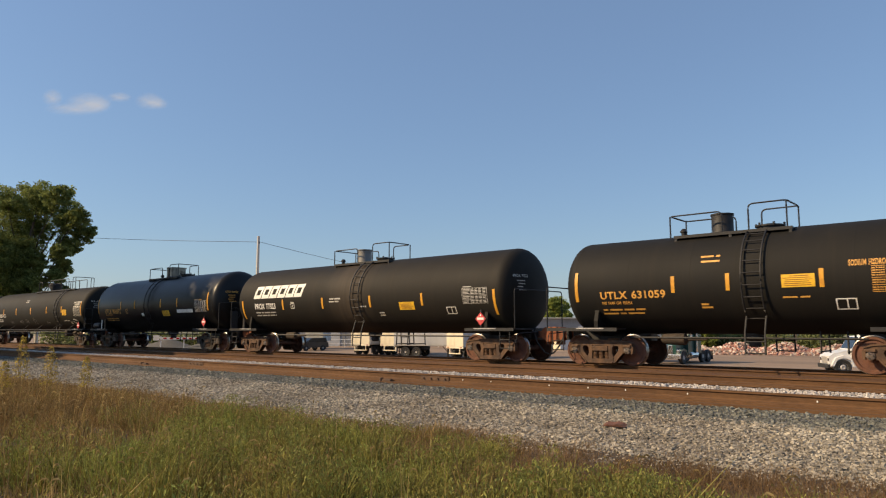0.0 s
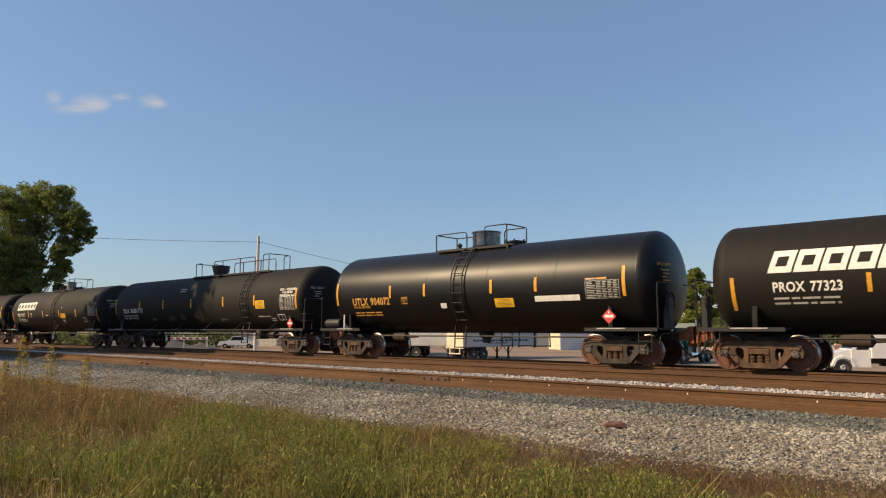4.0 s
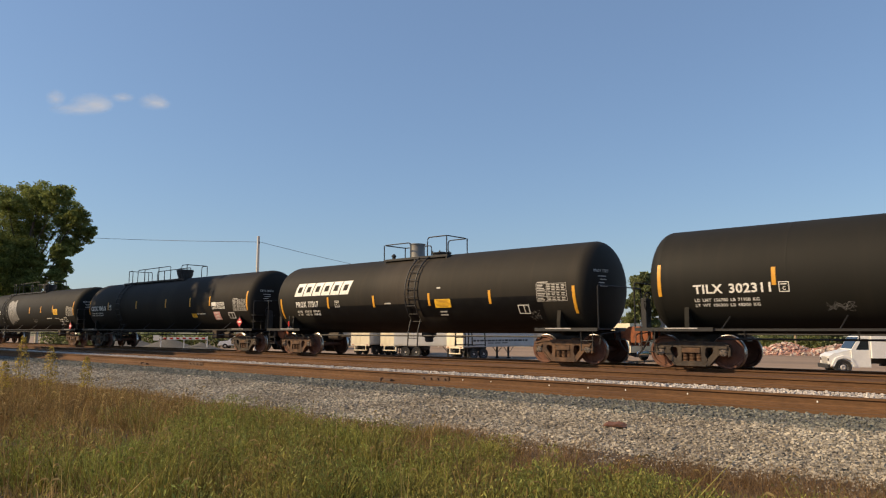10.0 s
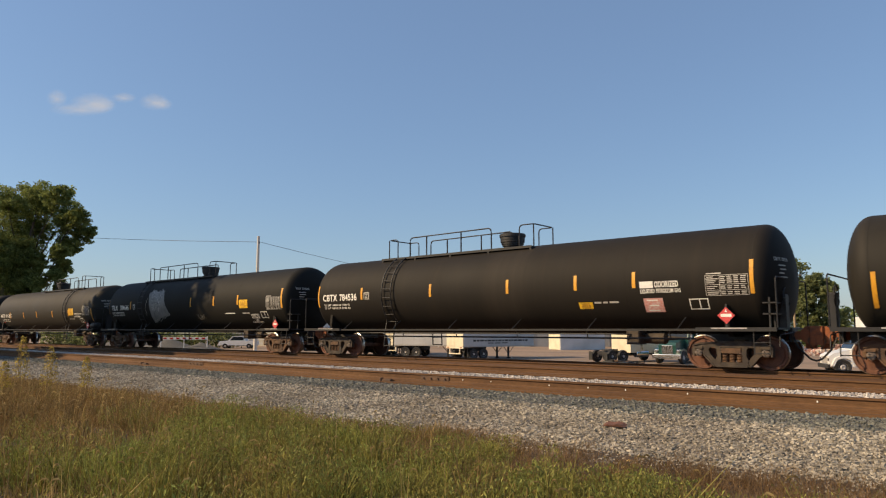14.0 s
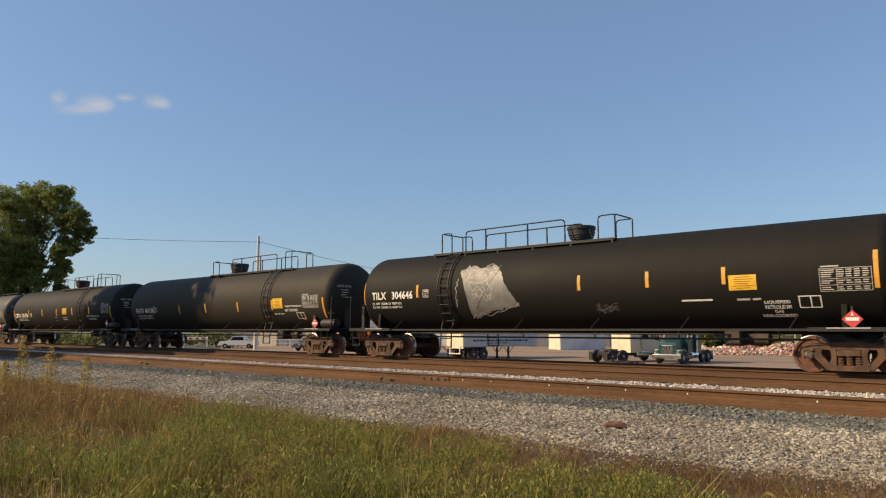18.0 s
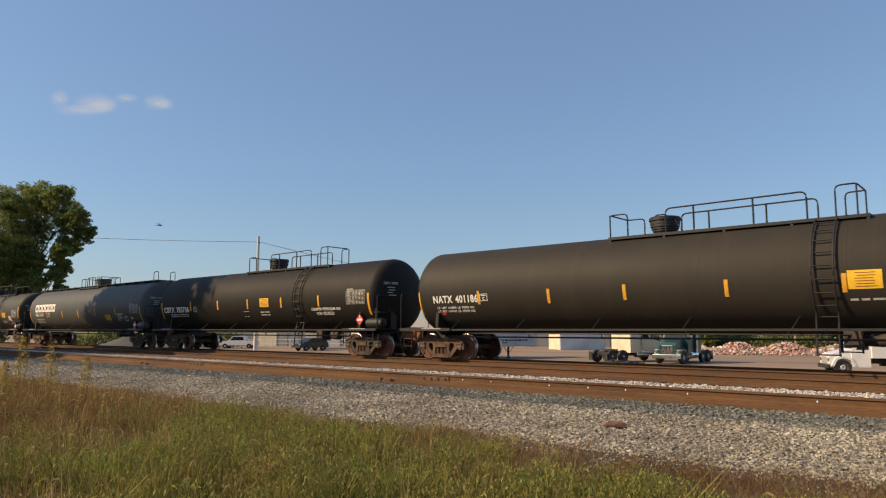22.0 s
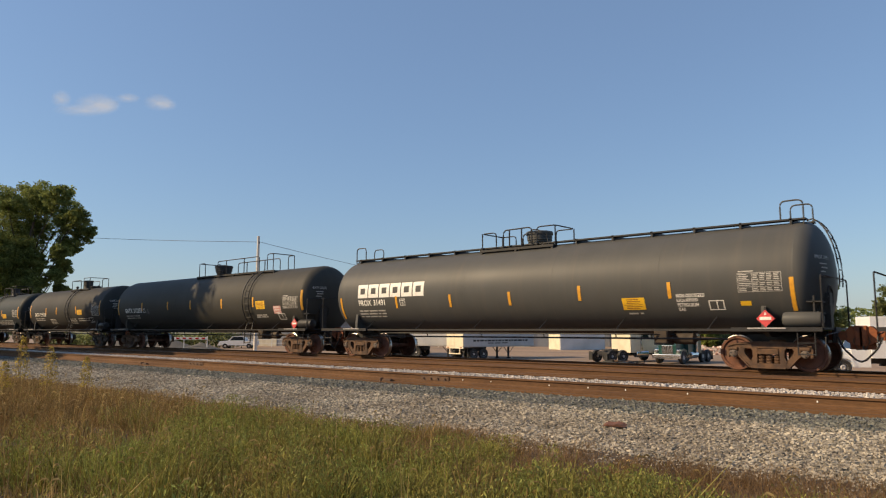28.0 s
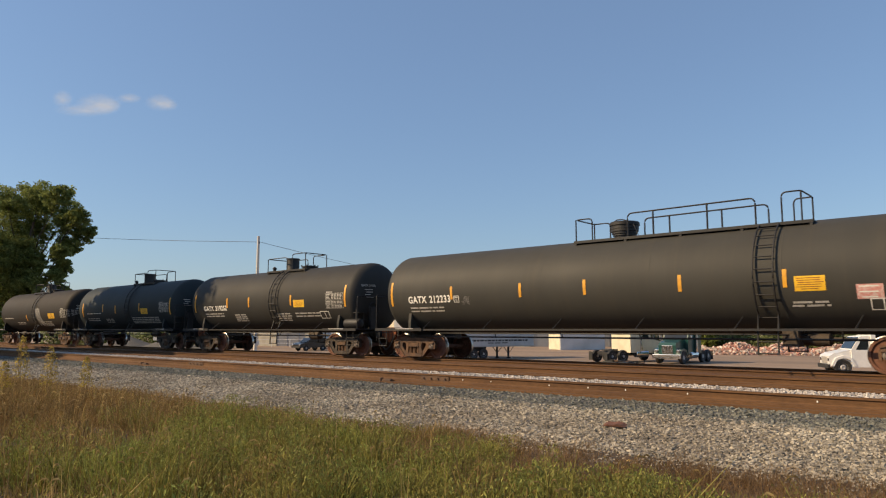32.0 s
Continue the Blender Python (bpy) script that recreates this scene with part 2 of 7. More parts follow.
# ---- mesh tools ----
class Geo:
    """Collects vertices and faces; slots are material numbers."""

    def __init__(self):
        self.v, self.f, self.s = [], [], []

    def add(self, verts, faces, slot=0):
        k = len(self.v)
        self.v += [tuple(p) for p in verts]
        self.f += [tuple(i + k for i in q) for q in faces]
        self.s += [slot] * len(faces)
        return self

    def box(self, x0, x1, y0, y1, z0, z1, slot=0, bevel=0.0):
        if bevel:
            b = bevel
            ring = [(x0 + b, y0), (x1 - b, y0), (x1, y0 + b), (x1, y1 - b), (x1 - b, y1), (x0 + b, y1), (x0, y1 - b), (x0, y0 + b)]
            inn = [(x0 + b, y0 + b), (x1 - b, y0 + b), (x1 - b, y0 + b), (x1 - b, y1 - b), (x1 - b, y1 - b), (x0 + b, y1 - b), (x0 + b, y1 - b), (x0 + b, y0 + b)]
            vs = [(x, y, z0) for x, y in ring] + [(x, y, z1 - b) for x, y in ring] + [(x * 0.5 + u * 0.5, y * 0.5 + w * 0.5, z1) for (x, y), (u, w) in zip(ring, inn)]
            fs = [tuple(range(7, -1, -1)), tuple(range(16, 24))]
            for r in (0, 8):
                fs += [(r + i, r + (i + 1) % 8, r + 8 + (i + 1) % 8, r + 8 + i) for i in range(8)]
            return self.add(vs, fs, slot)
        vs = [(x, y, z) for z in (z0, z1) for x, y in ((x0, y0), (x1, y0), (x1, y1), (x0, y1))]
        return self.add(vs, [(3, 2, 1, 0), (4, 5, 6, 7), (0, 1, 5, 4), (1, 2, 6, 5), (2, 3, 7, 6), (3, 0, 4, 7)], slot)

    def prism(self, outline, y0, y1, slot=0):
        """An outline in x and z, given thickness in y."""
        n = len(outline)
        vs = [(x, y0, z) for x, z in outline] + [(x, y1, z) for x, z in outline]
        fs = [tuple(range(n)), tuple(range(2 * n - 1, n - 1, -1))] + [(i + n, (i + 1) % n + n, (i + 1) % n, i) for i in range(n)]
        return self.add(vs, fs, slot)

    def tube(self, path, r, seg=6, slot=0, closed=False):
        pts = [Vector(p) for p in path]
        n, vs = len(pts), []
        for i, p in enumerate(pts):
            a = pts[i - 1] if (i or closed) else p
            b = pts[(i + 1) % n] if (i < n - 1 or closed) else p
            d = (b - a).normalized()
            side = d.cross(Vector((0, 0, 1)))
            side = side.normalized() if side.length > 0.05 else Vector((0, 1, 0))
            top = side.cross(d).normalized()
            vs += [p + (side * math.cos(k * math.tau / seg) + top * math.sin(k * math.tau / seg)) * r for k in range(seg)]
        fs = []
        for i in range(n if closed else n - 1):
            j = (i + 1) % n
            fs += [(i * seg + k, i * seg + (k + 1) % seg, j * seg + (k + 1) % seg, j * seg + k) for k in range(seg)]
        if not closed:
            fs += [tuple(range(seg - 1, -1, -1)), tuple(range((n - 1) * seg, n * seg))]
        return self.add(vs, fs, slot)

    def bough(self, path, radii, seg=6):
        """A tube that tapers from point to point."""
        pts, vs = [Vector(p) for p in path], []
        n = len(pts)
        for i, (p, r) in enumerate(zip(pts, radii)):
            d = (pts[min(i + 1, n - 1)] - pts[max(i - 1, 0)]).normalized()
            side = d.orthogonal().normalized() if abs(d.z) > 0.95 else d.cross(Vector((0, 0, 1))).normalized()
            top = side.cross(d)
            vs += [p + (side * math.cos(k * math.tau / seg) + top * math.sin(k * math.tau / seg)) * r for k in range(seg)]
        fs = [(i * seg + k, i * seg + (k + 1) % seg, i * seg + seg + (k + 1) % seg, i * seg + seg + k) for i in range(n - 1) for k in range(seg)]
        return self.add(vs, fs + [tuple(range(seg - 1, -1, -1)), tuple(range((n - 1) * seg, n * seg))])

    def lathe(self, profile, seg=24, axis="z", at=(0, 0, 0), slot=0, slots=None):
        """profile: rows of radius and height along the axis."""
        vs = []
        for r, h in profile:
            for k in range(seg):
                c, s = math.cos(k * math.tau / seg) * r, math.sin(k * math.tau / seg) * r
                p = {"z": (c, s, h), "x": (h, c, s), "y": (s, h, c)}[axis]
                vs.append((p[0] + at[0], p[1] + at[1], p[2] + at[2]))
        k0 = len(self.v)
        self.v += vs
        for i in range(len(profile) - 1):
            for k in range(seg):
                self.f.append((k0 + i * seg + k, k0 + i * seg + (k + 1) % seg, k0 + (i + 1) * seg + (k + 1) % seg, k0 + (i + 1) * seg + k))
                self.s.append(slots[i] if slots else slot)
        self.f += [tuple(k0 + k for k in range(seg - 1, -1, -1)), tuple(k0 + (len(profile) - 1) * seg + k for k in range(seg))]
        self.s += [slots[0] if slots else slot, slots[-1] if slots else slot]
        return self

    def mesh(self, name, mats, smooth=False):
        me = bpy.data.meshes.new(name)
        me.from_pydata(self.v, [], self.f)
        for m in (mats if isinstance(mats, (list, tuple)) else [mats]):
            me.materials.append(m)
        me.polygons.foreach_set("material_index", self.s)
        if smooth:
            me.polygons.foreach_set("use_smooth", [True] * len(self.f))
            me.set_sharp_from_angle(angle=radians(38))
        me.update()
        return me


def hang(name, mesh, parent, m=None, label=""):
    """One object under a thing or a part."""
    ob = new(name, mesh)
    ob.parent = parent
    if m is not None:
        ob.matrix_basis = m
    return tagged(ob, label)


def part(name, geo, mats, parent, label="", smooth=False, m=None):
    return hang(name, geo.mesh(name, mats, smooth), parent, m, label)


def thing(name, label, category, group="", m=None, kind=""):
    ob = new(name)
    if m is not None:
        ob.matrix_basis = m
    return tagged(ob, label, category, group, kind)


def hoop(points, bend=0.12, steps=4):
    """A path with rounded corners."""
    pts = [Vector(p) for p in points]
    out = [pts[0]]
    for a, b, c in zip(pts, pts[1:], pts[2:]):
        d1, d2 = (a - b).normalized(), (c - b).normalized()
        r = min(bend, (a - b).length * 0.45, (c - b).length * 0.45)
        p, q = b + d1 * r, b + d2 * r
        out += [(p * (1 - t) ** 2 + b * 2 * t * (1 - t) + q * t * t) for t in [i / steps for i in range(steps + 1)]]
    return out + [pts[-1]]


LETTERS = {}


def letters(text):
    """A word as flat mesh data, from 0 to 1 both ways, cut into strips so that it can bend."""
    if text not in LETTERS:
        cu = bpy.data.curves.new("word", "FONT")
        cu.body, cu.offset, cu.resolution_u = text, 0.028, 3
        cu.space_character, cu.space_word = 1.08, 1.45
        ob = new("word", cu)
        me = bpy.data.meshes.new_from_object(ob.evaluated_get(bpy.context.evaluated_depsgraph_get()))
        bpy.data.objects.remove(ob)
        bm = bmesh.new()
        bm.from_mesh(me)
        ys = [v.co.y for v in bm.verts]
        xs = [v.co.x for v in bm.verts]
        x0, x1, y0, y1 = min(xs), max(xs), min(ys), max(ys)
        for k in range(1, 6):
            bmesh.ops.bisect_plane(bm, geom=bm.verts[:] + bm.edges[:] + bm.faces[:], plane_co=(0, y0 + (y1 - y0) * k / 6, 0), plane_no=(0, 1, 0))
        bm.verts.index_update()
        LETTERS[text] = ([((v.co.x - x0) / (x1 - x0) - 0.5, (v.co.y - y0) / (y1 - y0) - 0.5) for v in bm.verts], [[v.index for v in f.verts] for f in bm.faces])
        bm.free()
        bpy.data.meshes.remove(me)
        bpy.data.curves.remove(cu)
    return LETTERS[text]


# words first, while the scene is small
for word in ("UTLX 631059", "PROX 77323", "UTLX 904072", "TILX 302311", "PROX 77317", "CBTX 784536", "TILX 304646", "NATX 401186", "CBTX 785736", "PROX 31491", "GATX 212233", "GATX 219252",
             "NON - ODORIZED", "LIQUEFIED", "PETROLEUM GAS", "PETROLEUM", "GAS", "NON-ODORIZED", "ODORIZED", "LIQUEFIED PETROLEUM GAS", "NOT ODORIZED", "NON- ODORIZED", "SODIUM HYDRO", "C", "LD LMT 156700 LB 71100 KG", "LT WT 106300 LB 48200 KG", "LD LMT 162900 LB 73900 KG", "LT WT 100100 LB 45400 KG", "LD LMT 163000 LB 73950 KG", "LT WT 100000 LB 45350 KG", "LD LMT   187200 LB   84900 KG", "LT WT    75800 LB   34400 KG", "THE TANK CAR PEOPLE", "TILX  304646"):
    letters(word)


# ---- ground and tracks ----
def level(y):
    """Height of the ground across the tracks."""
    rows = ((-60, 0.0), (6.5, 0.0), (8.2, 0.04), (10.7, 0.19), (11.9, 0.235), (12.3, 0.24), (12.6, 0.31), (13.1, 0.41), (13.7, 0.43), (14.0, 0.37), (15.2, 0.31), (16.5, 0.3), (17.6, 0.33), (18.5, 0.42), (19.3, 0.41), (20.1, 0.36), (20.9, 0.36), (21.8, 0.33), (22.8, 0.2), (26.5, LOT), (4000, LOT))
    for (a, h), (b, k) in zip(rows, rows[1:]):
        if y <= b:
            return h + (k - h) * max(0.0, (y - a) / (b - a))
    return LOT


def make_ground():
    ys = [-3000, -600, -120, -30, -8, 0, 3, 5, 6.5, 7.4, 8.2, 9.0, 9.9, 10.7, 11.3, 11.9, 12.3, 12.6, 12.85, 13.1, 13.4, 13.7, 14.0, 14.6, 15.2, 16.5, 17.1, 17.6, 18.05, 18.5, 19.3, 20.1, 20.9, 21.8, 22.8, 24.6, 26.5, 40, 70, 115, 200, 500, 1400, 4000]
    xs = [-4000, -1400, -500, -250] + [-150 + 10 * i for i in range(5)] + [-100 + 2.5 * i for i in range(45)] + [15, 25, 40, 80, 200, 600, 2000, 4000]
    g = Geo()
    vs = [(x, y, level(y) + (0.05 * noise.noise((x * 0.35, y * 0.5, 0)) if y < 7 else 0 if y < 11 else 0.015 * noise.noise((x, y, 3)) if y < 22 else 0)) for y in ys for x in xs]
    n = len(xs)
    for j in range(len(ys) - 1):
        y = (ys[j] + ys[j + 1]) / 2
        slot = 0 if y < 8.3 else 1 if y < 10.7 else 2 if y < 12.3 else 3 if y < 14.0 else 4 if y < 22.8 else 5 if y < 26.5 else 6 if y < 115 else 7
        g.f += [(j * n + i, j * n + i + 1, j * n + n + i + 1, j * n + n + i) for i in range(n - 1)]
        g.s += [slot] * (n - 1)
    g.v = vs
    ob = new("ground", g.mesh("ground", [SOIL, GRAVEL_BED, DARK_BED, WHITE_BED, BROWN_BED, BANK, YARD, FIELD], True))
    tagged(ob, "grassy verge, gravel shoulder, track bed and pale yard", "ground", kind="structure")


make_ground()


def rail_geo(x0, x1):
    half = [(0.037, 0.24), (0.038, 0.205), (0.012, 0.19), (0.01, 0.105), (0.03, 0.085), (0.078, 0.075), (0.078, 0.055), (0.1, 0.05), (0.1, 0.0)]
    prof = [(-a, z) for a, z in half] + [(a, z) for a, z in reversed(half)]
    n = len(prof)
    g = Geo()
    xs = [x0, -70, -40, -20, -8, 0, x1]
    g.v = [(x, y, z) for x in xs for y, z in prof]
    for k in range(len(xs) - 1):
        for i in range(n):
            j = (i + 1) % n
            g.f.append((k * n + i, k * n + j, k * n + n + j, k * n + n + i))
            g.s.append(1 if i == n - 1 else 0)
    return g


RAIL_MESH = rail_geo(-700, 500).mesh("rail", [RAIL_RUST, RAIL_TOP])
near_track = thing("railway_track", "rusty siding rails bedded in fresh white ballast", "railway track", kind="structure")
for y in (NEAR_A, NEAR_B):
    hang("rail", RAIL_MESH, near_track, pose(0, y, RAIL - 0.24), "rusty steel rail")
far_track = thing("railway_track", "main line rails on brown timber ties carrying the train", "railway track", kind="structure")
for y in (MID - 0.72, MID + 0.72):
    hang("rail", RAIL_MESH, far_track, pose(0, y, RAIL - 0.24), "rusty steel rail")
part("edge_plank", Geo().box(-120, 60, NEAR_A - 0.24, NEAR_A - 0.102, 0.15, RAIL - 0.222), RAIL_RUST, near_track, "rust-stained timber along the rail foot")
for y, top in ((14.5, 0.5), (16.75, 0.49)):
    hang("rail", RAIL_MESH, far_track, pose(0, y, top - 0.24), "rusty rail lying in ballast between the tracks")
# paint dabs on the web of the nearest rail
dab = Geo().box(-0.012, 0.012, -0.003, 0.003, -0.015, 0.015, bevel=0.004).mesh("paint_dab", WHITE_INK)
for x in (-10.1, -9.3, -7.8, -6.9, -6.1, -4.9, -2.8):
    hang("paint_dab", dab, near_track, pose(x, NEAR_A - 0.016, RAIL - 0.1))
# joint bars with bolts
for x, y in ((-10.95, NEAR_A), (-21.7, NEAR_A)):
    g = Geo().box(-0.45, 0.45, -0.035, -0.012, 0.09, 0.19, bevel=0.008)
    for k in range(4):
        g.lathe([(0.02, -0.07), (0.02, -0.035)], 8, "y", (-0.33 + 0.22 * k, 0, 0.14))
    part("joint_bar", g, RUST, near_track, "dark red bolted joint bar", m=pose(x, y, RAIL - 0.24))

for x in (-12.4, -25.0):
    g = Geo().box(-0.17, 0.17, -0.12, -0.02, 0.03, 0.09, bevel=0.015).box(-0.22, -0.14, -0.15, -0.03, 0.0, 0.12, bevel=0.02)
    part("rail_clamp", g, RUST, near_track, "red-rusted clamp at the rail foot", m=pose(x, NEAR_A - 0.1, RAIL - 0.26))

# a flat scrap of rusty steel on the gravel
g = Geo().prism([(-0.16, 0.0), (-0.1, 0.03), (-0.02, 0.022), (0.05, 0.04), (0.12, 0.025), (0.17, 0.0)], -0.07, 0.07)
scrap = new("scrap_plate", g.mesh("scrap_plate", WHEEL_RUST))
scrap.matrix_basis = pose(-4.86, 9.5, level(9.5) + 0.04, 12, 0, 12)
tagged(scrap, "flat rusty steel scrap lying on pale gravel", "scrap metal")


def scatter(name, n, box_x, box_y, size, material, label, seed, lift=0.0, power=1.0):
    """Many small broken stones as one mesh."""
    rng = np.random.default_rng(seed)
    x = box_x[1] - (box_x[1] - box_x[0]) * rng.random(n) ** power
    y = box_y[0] + (box_y[1] - box_y[0]) * rng.random(n)
    z = np.array([level(v) for v in y]) + lift
    s = size * (0.55 + 0.9 * rng.random(n) ** 2)
    unit = np.array([(a, b, c) for a in (-1, 1) for b in (-1, 1) for c in (-1, 1)], float) * 0.62
    v = unit[None] * (0.7 + 0.6 * rng.random((n, 8, 1))) + rng.normal(0, 0.16, (n, 8, 3))
    v *= np.stack([np.ones(n), 0.6 + 0.5 * rng.random(n), 0.5 + 0.35 * rng.random(n)], 1)[:, None]
    a, b = rng.random(n) * math.tau, rng.normal(0, 0.5, n)
    ca, sa, cb, sb = np.cos(a)[:, None], np.sin(a)[:, None], np.cos(b)[:, None], np.sin(b)[:, None]
    vx, vy, vz = v[..., 0], v[..., 1], v[..., 2]
    vy, vz = vy * cb - vz * sb, vy * sb + vz * cb
    vx, vy = vx * ca - vy * sa, vx * sa + vy * ca
    co = np.stack([vx, vy, vz], -1) * s[:, None, None] + np.stack([x, y, z], 1)[:, None]
    quad = np.array([(0, 1, 3, 2), (4, 6, 7, 5), (0, 4, 5, 1), (2, 3, 7, 6), (1, 5, 7, 3)])
    fs = (quad[None] + 8 * np.arange(n)[:, None, None]).reshape(-1, 4)
    me = bpy.data.meshes.new(name)
    me.from_pydata(co.reshape(-1, 3).tolist(), [], fs.tolist())
    me.materials.append(material)
    tagged(new(name, me), label, "gravel", kind="stuff")


scatter("gravel", 62000, (-32, -0.5), (8.0, 10.9), 0.026, STONE_PALE, "pale broken gravel along the siding", 1, power=1.3)
scatter("gravel", 20000, (-24, -5), (8.2, 10.3), 0.023, STONE_PALE, "pale broken gravel along the siding", 16)
scatter("gravel", 7000, (-20, -0.5), (7.4, 8.4), 0.018, STONE_PALE, "small stones strewn along the verge", 17)
scatter("ballast", 16500, (-38, -0.5), (10.6, 12.28), 0.03, STONE_GREY, "grey crushed ballast below the rail", 2, power=1.3)
scatter("ballast", 17000, (-70, -1), (12.62, 13.86), 0.027, STONE_WHITE, "fresh white ballast between siding rails", 3, 0.038, power=1.25)
scatter("ballast", 7000, (-60, -1), (14.1, 18.9), 0.018, STONE_BROWN, "rust-stained ballast between the tracks", 4, power=1.2)
# the bed goes on past the end, thinly strewn
scatter("gravel", 1500, (-0.5, 16), (8.0, 10.9), 0.05, STONE_PALE, "pale broken gravel along the siding", 14)
scatter("ballast", 1500, (-0.5, 16), (10.6, 13.86), 0.05, STONE_GREY, "grey crushed ballast below the rail", 15)


def blades(name, n, area, height, width, material, label, seed, keep, lean=0.35, tuft=12, wide=0.05):
    """Tufts of bent grass blades as one mesh; keep(x, y) gives the share that grows and its height."""
    rng = np.random.default_rng(seed)
    k = n // tuft
    x = area[0] + (area[1] - area[0]) * rng.random(k)
    y = area[2] + (area[3] - area[2]) * rng.random(k)
    pick = np.array([keep(a, b) for a, b in zip(x, y)])
    ok = rng.random(k) < pick[:, 0]
    x, y, hs = (np.repeat(v, tuft) for v in (x[ok], y[ok], pick[ok, 1] * (0.5 + 0.75 * rng.random(ok.sum()))))
    n = len(x)
    ox, oy = rng.normal(0, wide, n), rng.normal(0, wide, n)
    x, y = x + ox, y + oy
    h = height * hs * (0.45 + 0.75 * rng.random(n))
    w = width * (0.6 + 0.8 * rng.random(n))
    a = rng.random(n) * math.tau
    le = lean * rng.random(n) * h
    la = np.arctan2(oy, ox) + rng.normal(0, 0.9, n)
    z = np.array([level(v) for v in y]) - 0.02
    base = np.stack([x, y, z], 1)
    side = np.stack([np.cos(a), np.sin(a), np.zeros(n)], 1) * w[:, None]
    drift = np.stack([np.cos(la) * le, np.sin(la) * le, np.zeros(n)], 1)
    up = np.stack([np.zeros(n), np.zeros(n), h], 1)
    mid = base + up * 0.55 + drift * 0.3
    tip = base + up + drift
    co = np.stack([base - side, base + side, mid - side * 0.75, mid + side * 0.75, tip], 1).reshape(-1, 3)
    k = 5 * np.arange(n)[:, None]
    quads = (np.array([[0, 1, 3, 2]]) + k).tolist()
    tris = (np.array([[2, 3, 4]]) + k).tolist()
    me = bpy.data.meshes.new(name)
    me.from_pydata(co.tolist(), [], quads + tris)
    me.materials.append(material)
    return tagged(new(name, me), label, "grass", kind="stuff")


def seen_strip(x, y):
    """True where the verge lies before the camera."""
    return x * 0.6487 * -1 + y * 0.7522 > 1.6 and x * 0.7576 + y * 0.6527 < (x * -0.6487 + y * 0.7522) * 0.72


def beyond(x, y):
    """The rest of the verge, beside and behind the camera."""
    if seen_strip(x, y) or (abs(x) < 0.7 and abs(y) < 0.7) or y > edge(x):
        return 0.0, 0.0
    return 0.6 + 0.6 * noise.noise((x * 0.5, y * 0.5, 31.0)), 0.7 + 0.5 * noise.noise((x, y, 13.0))


def edge(x):
    return 8.2 + 0.5 * noise.noise((x * 0.3, 1.7, 0)) + 0.25 * noise.noise((x * 1.1, 5.7, 0))


def thatch(x):
    """Width of the belt of short dead growth before the gravel."""
    return 0.5 + 0.95 * min(1.0, max(0.0, (x + 6.6) / 2.6)) + 0.3 * noise.noise((x * 0.8, 3.3, 0))


def green_share(x, y):
    far = edge(x) - thatch(x) - y
    if not seen_strip(x, y) or far < 0:
        return 0.0, 0.0
    p = 1.3 * noise.noise((x * 0.35, y * 0.6, 2.0)) + 1.1 * noise.noise((x * 0.9, y * 1.1, 7.0))
    p += 0.42 - max(0.0, (-x - 6.4) * 0.19) - max(0.0, (y - 5.8) * 0.25)
    p += 0.55 * math.exp(-((x + 4.3) ** 2 + (y - 5.0) ** 2) / 2.2) - 0.1 * max(0.0, min(1.0, (-x - 5.2) * 0.8)) * max(0.0, min(1.0, 4.2 - y)) + 0.7 * math.exp(-((x + 8.6) ** 2 * 0.5 + (y - 6.2) ** 2) / 1.2)
    tuft = min(1.1, max(0.14, 0.72 + 0.95 * noise.noise((x * 1.9, y * 1.5, 4.0)) + 0.5 * noise.noise((x * 4.5, y * 3.5, 8.0))))
    return min(1.0, max(0.02, 0.3 + 1.6 * p)), tuft * min(1.0, 0.28 + 0.42 * far)


def straw_share(x, y):
    far = edge(x) - thatch(x) * 0.7 - y
    if not seen_strip(x, y) or far < 0:
        return 0.0, 0.0
    p = noise.noise((x * 0.2, y * 0.4, 12.0)) + 0.5 * noise.noise((x * 0.8, y * 1.0, 17.0))
    p += -0.12 + max(0.0, (-x - 6.4) * 0.11) + 0.2 * max(0.0, min(1.0, (-x - 5.0) * 0.8)) * max(0.0, min(1.0, 4.6 - y)) + max(0.0, (y - 6.0) * 0.22)
    return min(1.0, max(0.08, 0.3 + p)), min(1.0, 0.35 + 0.36 * far) * max(0.14, 0.72 + 0.9 * noise.noise((x * 1.8, y * 1.4, 9.0)) + 0.5 * noise.noise((x * 4.5, y * 3.5, 2.0)))


def edge_share(x, y):
    """Short russet growth that thins out into the gravel."""
    far = edge(x) + 0.45 - y
    if not seen_strip(x, y) or far < 0:
        return 0.0, 0.0
    p = 0.75 + 0.6 * noise.noise((x * 0.7, y * 0.9, 21.0)) + 0.4 * noise.noise((x * 2.1, y * 2.3, 5.0))
    return max(0.0, min(1.0, p * min(1.0, far * 0.9) * min(1.0, (y - 4.4) * 0.7))), min(1.0, 0.35 + far * 0.35) * (0.8 + 0.5 * noise.noise((x * 1.7, y * 1.7, 3.0)))


